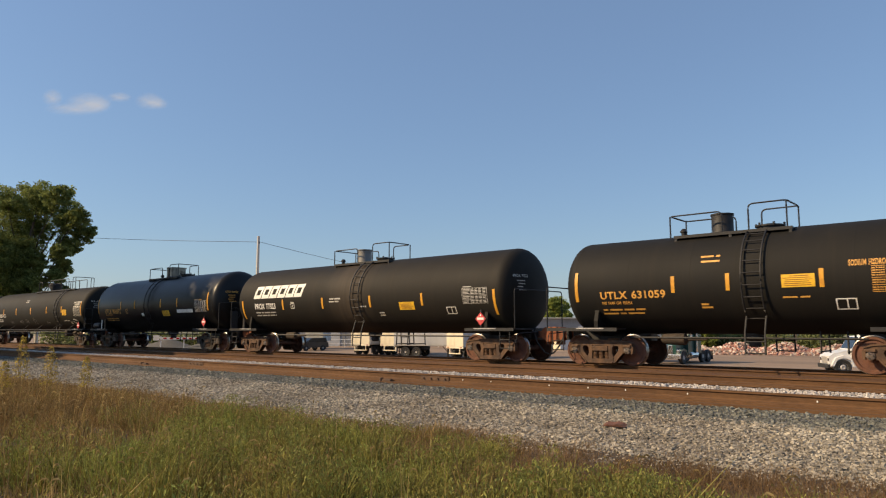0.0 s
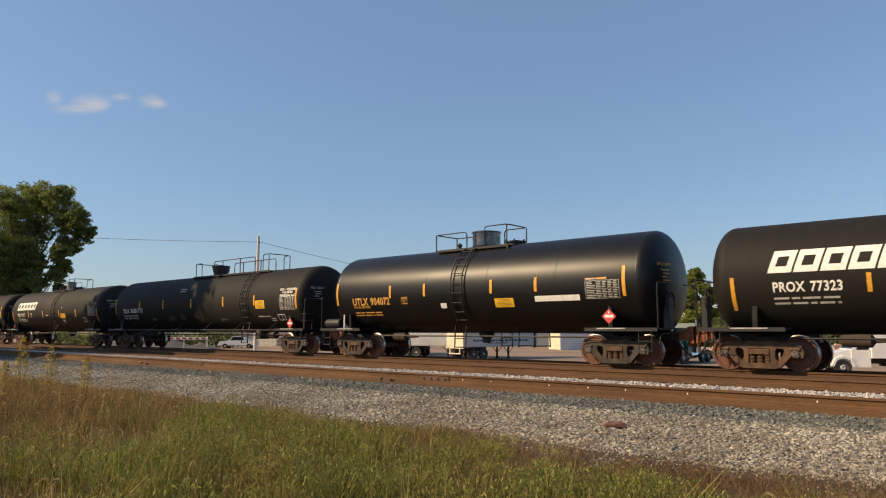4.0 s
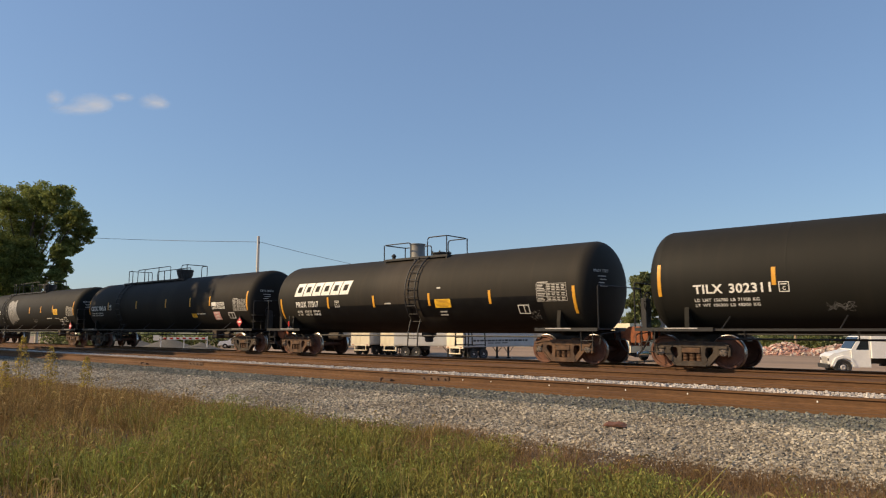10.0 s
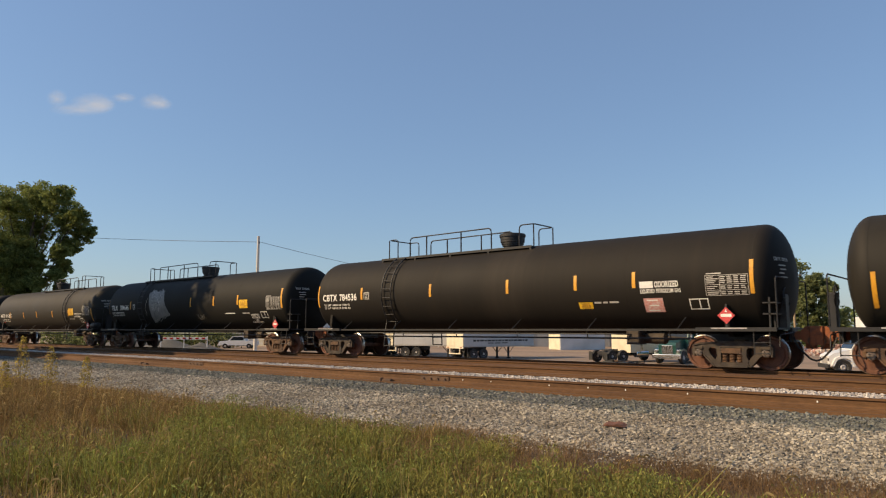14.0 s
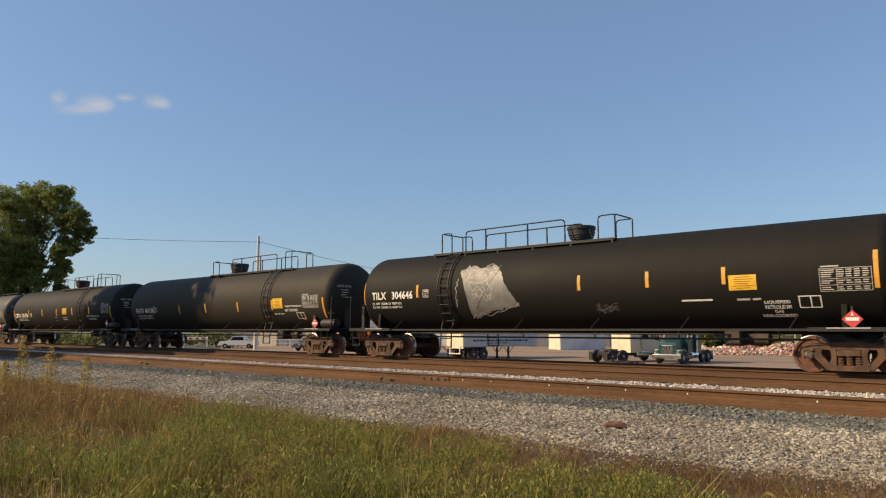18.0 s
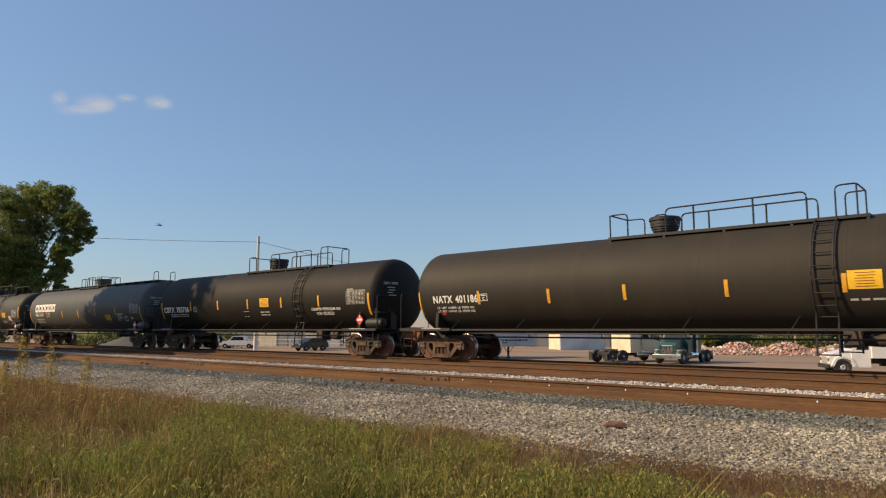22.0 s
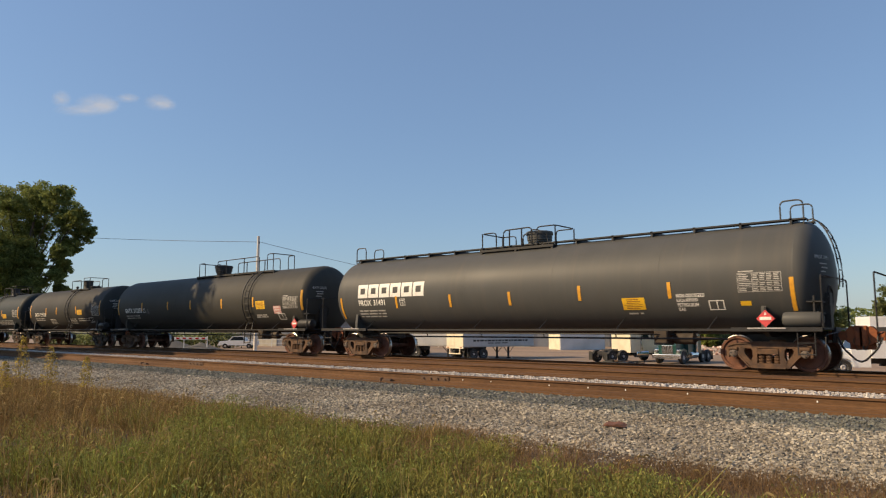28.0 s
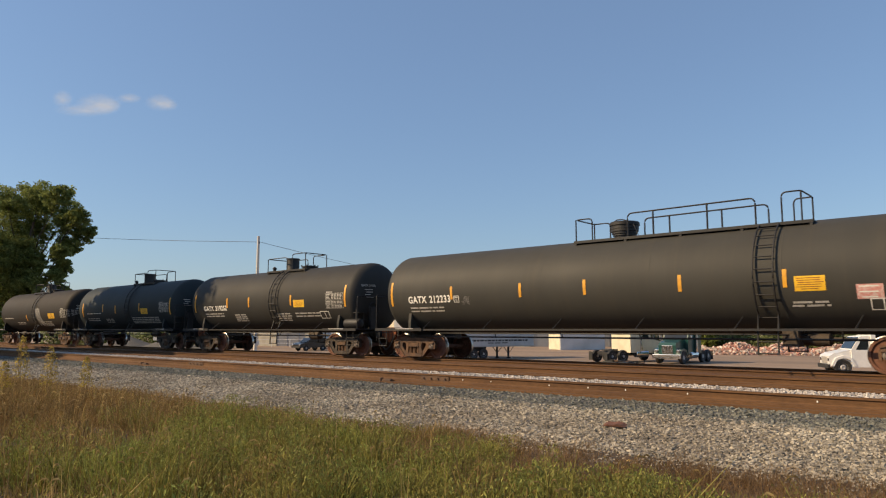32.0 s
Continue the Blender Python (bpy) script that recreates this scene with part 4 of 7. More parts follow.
        for i in range(9):
            t0, t1 = 0.28 + 0.045 * i, 0.28 + 0.045 * (i + 1)
            v0, v1 = -0.3 + 0.075 * i, -0.3 + 0.075 * (i + 1)
            g.add([sh.put(u - w / 2 + w * t0, v0 * h, a, 0.009), sh.put(u - w / 2 + w * t1, v1 * h, a, 0.009), sh.put(u - w / 2 + w * t1, v1 * h + 0.03, a, 0.009), sh.put(u - w / 2 + w * t0, v0 * h + 0.03, a, 0.009)], [(0, 1, 2, 3)])
        part("spray_line", g, BLACK_INK, p)
        for k in range(9):
            # pale zigzag strokes over the patch and beside it
            g = Geo()
            pts = []
            for i in range(14):
                q = i / 13
                if k < 7:
                    pts.append((u - w * (0.42 - 0.03 * k) + w * (0.6 - 0.05 * k) * q, h * (0.44 - 0.09 * k) + rng.uniform(-0.07, 0.07) * h))
                elif k == 7:
                    pts.append((u - w * 0.54 + rng.uniform(-0.04, 0.04) * w, h * (0.25 - 0.5 * q)))
                else:
                    pts.append((u - w * 0.35 + w * 0.85 * q, h * (-0.47 + 0.2 * q) + rng.uniform(-0.05, 0.08) * h))
            for (x0, y0), (x1, y1) in zip(pts, pts[1:]):
                n = Vector((y0 - y1, x1 - x0)).normalized() * 0.009
                g.add([sh.put(x0 - n.x, y0 - n.y, a, 0.009), sh.put(x0 + n.x, y0 + n.y, a, 0.009), sh.put(x1 + n.x, y1 + n.y, a, 0.009), sh.put(x1 - n.x, y1 - n.y, a, 0.009)], [(0, 1, 2, 3)])
            part("spray_stroke", g, GREY_INK, p)
    else:
        lines = {"text3": ("NON - ODORIZED", "LIQUEFIED", "PETROLEUM GAS"), "text4": ("NON-ODORIZED", "LIQUEFIED", "PETROLEUM", "GAS"), "text4b": ("LIQUEFIED", "PETROLEUM", "GAS", "NON-ODORIZED"), "textlpg": ("LIQUEFIED PETROLEUM GAS",),
                 "textod": ("ODORIZED",), "textnot": ("NOT ODORIZED",), "textnon": ("NON- ODORIZED",), "otext": ("SODIUM HYDRO",), "people": ("THE TANK CAR PEOPLE",)}[kind]
        w, h = size
        longest = max(len(s) for s in lines)
        for k, s in enumerate(lines):
            ww = w * len(s) / longest
            hh = h / len(lines) * (0.78 if len(lines) > 1 else 1)
            off = 0.0
            if kind == "textod":
                off, ww = w * 0.2, w * 0.62
            if kind == "text4":
                off = -(w - ww) / 2
            sh.word(g, s, u + off, a, ww, hh, 0.006, h / 2 - h * (k + 0.5) / len(lines))
        if kind == "textod":
            sh.sheet(g, u, a, w * 0.36, h * 1.1, 0.005, 0, -w * 0.32, 0)
        tagged(part("stencil_text", g, ORANGE_INK if kind in ("otext", "people") else WHITE_INK, car), kind="stuff")


def railing(car, sh, hoops, posts, y, base, mat):
    """Pipe handrails on a top platform, each hoop a part."""
    for u0, u1, h0, h1 in hoops:
        part("handrail", Geo().tube(hoop([(u0, y, base), (u0, y, base + h0), (u1, y, base + h1), (u1, y, base)], 0.16), 0.024, 6), mat, car, smooth=True)
    for u, h in posts:
        part("post", Geo().tube([(u, y, base), (u, y, base + h)], 0.026, 6), mat, car)


def tank_car(x0, length, tc, r, zc, paint, ink, word, decals, style, label, plat=None, dome=0.3, ladder=None, frame_mat=RUST, flip=1, seed=0, dome_mat=None, end_walk=False, tank_end=0, posts=(), trim=(0, 0), dome_wide=0.7, shift=(0.0, 0.0)):
    """A tank car with its middle at x0 at the start of the clip."""
    car = thing("tank_car", label, "tank car", "cars of the train", pose(x0, MID, RAIL))
    sh = Shell(length, r, zc, trim)
    tank = part("tank", sh.body(), paint, car, smooth=True)
    top, low = zc + r, zc - r
    half = tc / 2
    # weld bands round the shell
    for k in (-1, -0.62, -0.22, 0.2, 0.6, 1):
        part("weld_band", Geo().lathe([(r + 0.0005, -0.02), (r + 0.0025, -0.01), (r + 0.0025, 0.01), (r + 0.0005, 0.02)], 72, "x", (k * (sh.front if k > 0 else sh.back), 0, zc)), paint, tank, smooth=True)
    for s in (-1, 1):
        seat = half + (shift[1] if s > 0 else -shift[0])
        add_truck(car, s * seat, frame_mat)
        # saddle and stub sill
        lap = [(sd * (r + 0.02) * math.cos(radians(q)), zc - (r + 0.02) * math.sin(radians(q))) for sd, qs in ((-1, (30, 38, 46, 54, 62)), (1, (62, 54, 46, 38, 30))) for q in qs]
        web = [(-1.33, 1.06), (-1.33, 1.3)] + lap + [(1.33, 1.3), (1.33, 1.06), (1.0, 0.86), (-1.0, 0.86)]
        nw = len(web)
        g = Geo().add([(s * seat + d, y, z) for d in (-0.06, 0.06) for y, z in web], [tuple(range(nw)), tuple(range(2 * nw - 1, nw - 1, -1))] + [(i + nw, (i + 1) % nw + nw, (i + 1) % nw, i) for i in range(nw)])
        part("saddle", g, paint, car)
        e0, e1 = sorted((s * (seat - 1.2), s * (length / 2 - 0.75)))
        part("stub_sill", Geo().box(e0, e1, -0.22, 0.22, 0.72, 1.02, bevel=0.02), IRON, car)
        # coupler with its hose
        c = s * length / 2
        g = Geo().box(*sorted((c - s * 0.8, c - s * 0.2)), -0.11, 0.11, 0.78, 1.0, bevel=0.02)
        g.prism([(c - s * 0.36, 0.76), (c - s * 0.22, 0.68), (c - s * 0.03, 0.7), (c + s * 0.05, 0.8), (c + s * 0.05, 0.98), (c - s * 0.03, 1.1), (c - s * 0.24, 1.13), (c - s * 0.36, 1.03)][::s], -0.19, 0.17)
        g.box(*sorted((c - s * 0.17, c + s * 0.03)), -0.25, -0.12, 0.66, 1.14, bevel=0.03)
        g.box(*sorted((c - s * 0.3, c - s * 0.05)), -0.08, 0.08, 0.56, 0.72, bevel=0.02)
        part("coupler", g, KNUCKLE, car, "rusty orange coupler")
        part("striker_plate", Geo().box(*sorted((c - s * 0.64, c - s * 0.54)), -0.3, 0.3, 0.72, 1.1, bevel=0.02), IRON, car)
        part("cut_lever_arm", Geo().tube([(c - s * 0.12, -0.15, 1.08), (c - s * 0.2, -0.2, 0.75), (c - s * 0.1, -0.22, 0.55)], 0.02, 5), RUST, car)
        part("brake_hose", Geo().tube(hoop([(c - s * 0.5, -0.36, 0.86), (c - s * 0.4, -0.4, 0.6), (c - s * 0.12, -0.38, 0.3), (c, -0.36, 0.27)], 0.16), 0.026, 6), RUBBER, car, smooth=True)
        # uncoupling lever
        part("uncoupling_lever", Geo().tube(hoop([(c - s * 0.55, -1.42, 0.62), (c - s * 0.55, -1.36, 0.92), (c - s * 0.5, -0.2, 0.98)], 0.1), 0.016, 5), IRON, car)
        # end platform
        d0, d1 = sorted((s * (seat - 0.75), s * (length / 2 - 0.58)))
        g = Geo().box(d0, d1, -1.5, -0.92, 1.04, 1.09).box(d0, d1, 0.92, 1.5, 1.04, 1.09)
        x1 = s * (length / 2 - 0.58)
        g.box(*sorted((x1, x1 - s * 0.55)), -0.92, 0.92, 1.04, 1.09)
        g.box(d0, d1, -1.52, -1.48, 1.0, 1.1)
        part("end_platform", g, IRON, car)
        part("deck_edge", Geo().box(*sorted((s * (seat - 0.35), s * (seat + 0.55))), -1.535, -1.522, 1.06, 1.095), STEEL_LIGHT, car, "worn pale deck edge")
        # handrail hoop across the end
        p1 = s * (length / 2 - 0.57)
        part("handrail", Geo().tube(hoop([(p1, -1.45, 1.05), (p1, -1.45, 2.36), (p1, 1.45, 2.36), (p1, 1.45, 1.05)], 0.12), 0.02, 6), IRON, car, smooth=True)
        # corner step ladder
        g = Geo()
        for q in (-0.19, 0.19):
            g.tube([(s * (length / 2 - 0.95) + q, -1.47, 0.42), (s * (length / 2 - 0.95) + q, -1.47, 1.04)], 0.016, 5)
        for z in (0.45, 0.72):
            g.tube([(s * (length / 2 - 0.95) - 0.19, -1.47, z), (s * (length / 2 - 0.95) + 0.19, -1.47, z)], 0.014, 5)
        part("corner_step", g, IRON, car)
    # two end steps on brackets beside the head
    if style in ("gas", "grey", "mid"):
        e = length / 2 - 0.78
        for z in (1.42, 1.7):
            part("end_step", Geo().box(e - 0.16, e + 0.16, -1.32, -0.86, z, z + 0.035), IRON, car)
        for y in (-1.3, -0.88):
            part("step_post", Geo().box(e - 0.02, e + 0.02, y - 0.02, y + 0.02, 1.09, 1.86), IRON, car)
    # brake wheel, reservoir and valve at one end
    b = flip * (length / 2 - 0.57)
    ring = [(b, -0.55 + 0.28 * math.cos(k * math.tau / 20), 1.85 + 0.28 * math.sin(k * math.tau / 20)) for k in range(20)]
    g = Geo().tube(ring, 0.018, 6, closed=True)
    for k in range(4):
        g.tube([(b, -0.55, 1.85), ring[k * 5]], 0.012, 5)
    part("brake_wheel", g, IRON, car, smooth=True)
    part("brake_stand", Geo().box(b - 0.16, b + 0.02, -0.72, -0.4, 1.09, 1.95, bevel=0.02), IRON, car)
    q = tank_end * (half + 0.95) - 0.35
    if tank_end:
        part("air_reservoir", Geo().lathe([(0.08, -0.46), (0.17, -0.42), (0.19, -0.35), (0.19, 0.35), (0.17, 0.42), (0.08, 0.46)], 18, "x", (q + 0.35, -1.25, 1.29)), paint if style == "grey" else IRON, car, "horizontal brake air reservoir", smooth=True)
    # side rail along the belly
    if style in ("gas", "grey", "mid"):
        zz = 1.04
        part("side_rail", Geo().box(-half + 0.4, half - 0.4, -1.47, -1.4, zz - 0.03, zz + 0.03), IRON, car)
        part("side_rail", Geo().box(-half + 0.4, half - 0.4, 1.4, 1.47, zz - 0.03, zz + 0.03), IRON, car)
        n = max(3, round(tc / 2.6))
        for k in range(n):
            u = -half + 1.2 + (tc - 2.4) * k / (n - 1)
            rr = r + 0.01
            t = radians(-43)
            part("strut", Geo().tube([(u - 0.1, -1.43, zz), (u + 0.03, -rr * math.cos(t), zc + rr * math.sin(t))], 0.018, 5), IRON, car)
        part("train_pipe", Geo().tube([(-half + 0.9, -1.12, 0.8), (half - 0.9, -1.12, 0.8)], 0.03, 6), IRON, car)
        part("brake_pipe", Geo().tube(hoop([(-half + 1.3, -0.7, 0.92), (-half + 2.4, -1.2, 0.92), (half - 3.2, -1.2, 0.92), (half - 2.5, -0.7, 0.9)], 0.2), 0.022, 6), IRON, car, smooth=True)
        for k in range(n):
            u = -half + 1.6 + (tc - 3.2) * k / (n - 1)
            part("pipe_hanger", Geo().tube([(u, -1.12, 0.78), (u, -1.2, zz)], 0.018, 5), IRON, car)
        if style != "mid":
            part("equipment_box", Geo().box(half - 3.0, half - 2.6, -0.95, -0.45, 0.62, 1.05, bevel=0.03), RUST_GREY, car)
        part("brake_cylinder", Geo().lathe([(0.06, -0.5), (0.15, -0.42), (0.17, -0.1), (0.17, 0.2), (0.06, 0.28), (0.03, 0.8)], 14, "x", (half - 2.2, -0.5, 0.8)), RUST_GREY, car, smooth=True)
    else:
        # belly pipes and outlet under the middle
        part("train_pipe", Geo().tube([(-half + 0.9, -0.9, 0.82), (half - 0.9, -0.9, 0.82)], 0.03, 6), IRON, car)
        part("bottom_outlet", Geo().lathe([(0.12, 0.58), (0.16, 0.62), (0.16, 0.74), (0.28, 0.8), (0.28, low + 0.06)], 16, "z", (0.2, 0, 0)), IRON, car, smooth=True)
        part("brake_cylinder", Geo().lathe([(0.06, -0.5), (0.15, -0.42), (0.17, -0.1), (0.17, 0.2), (0.06, 0.28), (0.03, 0.8)], 14, "x", (-half + 2.2, -0.5, 0.78)), RUST_GREY, car, smooth=True)
        for u in (1.9, 2.5):
            part("skid_leg", Geo().tube([(u, -0.5, 0.45), (u, -0.45, low + 0.15)], 0.025, 5).tube([(u, 0.5, 0.45), (u, 0.45, low + 0.15)], 0.025, 5).tube([(u, -0.5, 0.5), (u, 0.5, 0.5)], 0.02, 5), IRON, car)
    # top platform, handrails, valve housing
    if plat:
        a0, a1 = plat
        base = top - 0.02
        for y in (-1, 1):
            part("top_platform", Geo().box(a0, a1, *sorted((y * 0.72, y * 0.24)), base - 0.08, base - 0.045), IRON, car)
            # dark edge board draws the line of shade between deck and tank
            part("toe_board", Geo().box(a0, a1, *sorted((y * 0.72, y * 0.75)), base - 0.11, base - 0.03), IRON, car)
        n = max(3, round((a1 - a0) / 1.3))
        for k in range(n):
            u = a0 + 0.05 + (a1 - a0 - 0.1) * k / (n - 1)
            part("deck_bracket", Geo().box(u - 0.035, u + 0.035, -0.74, 0.74, base - 0.22, base - 0.08), IRON, car)
        z = base - 0.06
        if style == "grey":
            ends, runs = ((a0, 0.6, 0.62), (a1, -0.7, 0.66)), [(a0 + 0.9, a1 - 0.9, 0.66, 0.68)]
        elif style == "gas" and abs(a1) > abs(a0):
            ends, runs = ((a0, 0.57, 0.72), (a1 - 0.28, -0.47, 0.82)), [(a0 + 1.75, a1 - 1.4, 0.74, 0.76)]
        elif style == "gas":
            ends, runs = ((a0 + 0.28, 0.47, 0.76), (a1, -0.57, 0.76)), [(a0 + 1.4, a1 - 1.75, 0.76, 0.78)]
        else:
            ends, runs = ((a0 - 0.15, 1.45, 0.62), (a1 - 0.15, -0.95, 0.74)), []
        for u, d, h in ends:
            # each end rail runs up one side, across and down the other
            path = [(u + d, -0.6, z), (u + d, -0.6, z + h), (u, -0.6, z + h), (u, 0.6, z + h), (u + d, 0.6, z + h), (u + d, 0.6, z)]
            part("handrail", Geo().tube(hoop(path, 0.14), 0.022, 6), IRON, car, smooth=True)
            for y in (-0.6, 0.6):
                part("post", Geo().tube([(u, y, z), (u, y, z + h)], 0.022, 6), IRON, car)
        for y in (-0.6, 0.6):
            railing(car, sh, runs, [(q0 + (q1 - q0) * w, h0) for q0, q1, h0, h1 in runs for w in (0.22, 0.65)], y, z, IRON)
        if style in ("gas", "grey"):
            prof = [(0.3, top - 0.12), (0.32, top + 0.06), (0.36, top + 0.07), (0.36, top + 0.12), (0.39, top + 0.13), (0.39, top + 0.19), (0.42, top + 0.2), (0.42, top + 0.27), (0.43, top + 0.28), (0.43, top + 0.38), (0.46, top + 0.39), (0.46, top + 0.47), (0.43, top + 0.5), (0.1, top + 0.52)]
            part("valve_housing", Geo().lathe(prof, 28, "z", (dome, 0, 0)), paint if style == "grey" else IRON, car, "flared round valve housing", smooth=True)
            part("housing_hinge", Geo().tube([(dome - 0.2, -0.3, top + 0.5), (dome - 0.1, -0.3, top + 0.55), (dome + 0.1, -0.3, top + 0.55), (dome + 0.2, -0.3, top + 0.5)], 0.02, 5), IRON, car)
            part("safety_chain", Geo().tube([(dome + 0.38, -0.2, top + 0.42), (dome + 0.55, -0.4, top + 0.2), (dome + 0.75, -0.6, top - 0.08)], 0.01, 5), IRON, car)
        else:
            prof = [(0.4, top - 0.12), (0.42, top), (0.44, top + 0.02), (0.42, top + 0.05), (0.42, top + 0.5), (0.45, top + 0.51), (0.45, top + 0.55), (0.1, top + 0.58)]
            part("valve_housing", Geo().lathe([(q * dome_wide, h) for q, h in prof], 28, "z", (dome, 0, 0)), dome_mat or IRON, car, "round valve housing", smooth=True)
            g = Geo().lathe([(0.33, top - 0.1), (0.33, top + 0.06), (0.38, top + 0.07), (0.38, top + 0.11), (0.1, top + 0.16)], 24, "z", (dome + 1.25, 0, 0))
            for k in range(6):
                t = k * math.tau / 6
                g.lathe([(0.03, top + 0.08), (0.03, top + 0.17)], 6, "z", (dome + 1.25 + 0.36 * math.cos(t), 0.36 * math.sin(t), 0))
            part("manway", g, IRON, car, "bolted manway cover", smooth=True)
            part("relief_valve", Geo().lathe([(0.07, top - 0.1), (0.07, top + 0.08), (0.1, top + 0.09), (0.1, top + 0.13), (0.04, top + 0.2)], 12, "z", (dome - 1.0, -0.3, 0)), IRON, car, smooth=True)
    if ladder is not None:
        for side in (-1, 1):
            for du in (-0.24, 0.24):
                pts = []
                for k in range(15):
                    t = radians(62 - k * 7.2)
                    rr = r + 0.09
                    pts.append((ladder + du, side * rr * math.cos(t), zc + rr * math.sin(t)))
                pts += [(ladder + du, side * 1.35, 0.98), (ladder + du, side * 1.38, 0.42)]
                part("ladder_rail", Geo().tube(pts, 0.026, 6), IRON, car, smooth=True)
            for k in range(9):
                t = radians(54 - k * 12)
                rr = r + 0.09
                y, z = side * rr * math.cos(t), zc + rr * math.sin(t)
                part("rung", Geo().tube([(ladder - 0.24, y, z), (ladder + 0.24, y, z)], 0.016, 5), IRON, car)
            for zr in (0.45, 0.74):
                part("rung", Geo().tube([(ladder - 0.24, side * 1.38, zr), (ladder + 0.24, side * 1.38, zr)], 0.018, 5), IRON, car)
    if end_walk:
        # walkway along the whole top, end hoops and end ladder
        z = top + 0.01
        for y in (-0.42, 0.42):
            part("top_walkway", Geo().box(-sh.back - 0.1, sh.front + 0.15, y - 0.14, y + 0.14, z, z + 0.04), IRON, car)
        n = 14
        for k in range(n):
            u = -sh.back + 0.2 + (sh.back + sh.front - 0.4) * k / (n - 1)
            part("bracket", Geo().box(u - 0.03, u + 0.03, -0.56, 0.56, top - 0.12, z + 0.055), IRON, car)
        for s in (-1, 1):
            e = sh.front if s > 0 else sh.back
            for y, h in ((-0.5, 0.52), (0.5, 0.55)):
                part("handrail", Geo().tube(hoop([(s * (e - 0.45), y, z), (s * (e - 0.45), y, z + h), (s * (e + 0.1), y, z + h), (s * (e + 0.1), y, z - 0.1)], 0.15), 0.022, 6), paint, car, smooth=True)
            for y in (-0.2, 0.2):
                pts = [(s * (e + 0.1), y, z)]
                for k in range(9):
                    t = radians(78 - k * 11)
                    pts.append((s * (e + 0.1 + 0.66 * math.cos(t)), y, zc + (r + 0.08) * math.sin(t)))
                part("ladder_rail", Geo().tube(pts, 0.02, 6), paint, car, smooth=True)
            for k in range(8):
                t = radians(72 - k * 11)
                u, zr = s * (e + 0.1 + 0.66 * math.cos(t)), zc + (r + 0.08) * math.sin(t)
                part("rung", Geo().tube([(u, -0.2, zr), (u, 0.2, zr)], 0.015, 5), paint, car)
    for k, item in enumerate(decals):
        decal(car, sh, item, ink, word, seed * 50 + k)
    for u, colour in posts:
        z0 = 1.09
        part("marker_post", Geo().box(u - 0.03, u + 0.03, -1.42, -1.38, z0, z0 + 0.55, bevel=0.008), IRON if colour is LAMP_RED else colour, car)
        if colour is LAMP_RED:
            part("marker_lamp", Geo().box(u - 0.055, u + 0.055, -1.44, -1.422, z0 + 0.1, z0 + 0.32, bevel=0.006), LAMP_RED, car, "red marker reflector")
    # number and stencil lines on the head that faces forward
    def on_head(y, z):
        rad = min(1.0, math.hypot(y, z - zc) / r)
        return (sh.front + HEAD * (1 - rad * rad) ** (1 / 2.2) + 0.012, y, z)

    g = Geo()
    if word:
        vs, fs = letters(word)
        g.add([on_head(-0.74 + 0.62 * x, zc + 0.45 + 0.1 * y) for x, y in vs], fs)
    for k in range(4):
        y, z, d = -0.92 + 0.05 * (k % 2), zc + 0.27 - 0.1 * k, 0.34 - 0.05 * (k % 3)
        g.add([on_head(y, z), on_head(y + d / 2, z), on_head(y + d, z), on_head(y + d, z + 0.032), on_head(y + d / 2, z + 0.032), on_head(y, z + 0.032)], [(0, 1, 4, 5), (1, 2, 3, 4)])
    tagged(part("head_stencil", g, GREY_INK if ink is WHITE_INK else ORANGE_INK, car), kind="stuff")
    return car


CARS = []
CARS.append(tank_car(-6.08, 12.0, 7.8, 1.405, 2.325, tank_paint('tank paint', (0.0100, 0.0095, 0.0086), (0.0161, 0.0143, 0.0114), 0.68), ORANGE_INK, 'UTLX 631059', [
    ('mark', -2.66, -12.2, 1.97, 0.23), ('people', -3.16, -21.5, 0.95, 0.09), ('bars', -3.0, -32.7, 1.33, 0.25), ('S', -4.42, -1.1, 0.88), ('S', -1.45, -2.5, 0.45),
    ('S', 0.01, -2.0, 0.45), ('S', 2.2, -1.9, 0.45), ('obars', -0.45, 24.7, 0.51, 0.3), ('obars', -0.6, -27.6, 0.31, 0.18), ('panel', 1.68, -3.7, 0.75, 0.32),
    ('obars', 1.65, -20.2, 0.73, 0.07), ('frame', 2.67, -28.9, 0.44, 0.3), ('otext', 3.15, 11.2, 0.75, 0.15), ('odata', 3.37, -5.1, 0.27, 0.57),
], 'plain', 'dull black tank car with orange stencilled lettering', (-1.63, 1.47), -0.51, 0.61, RUST, 1, 1, trim=(0.28, 0.05), shift=(0.06, 0)))
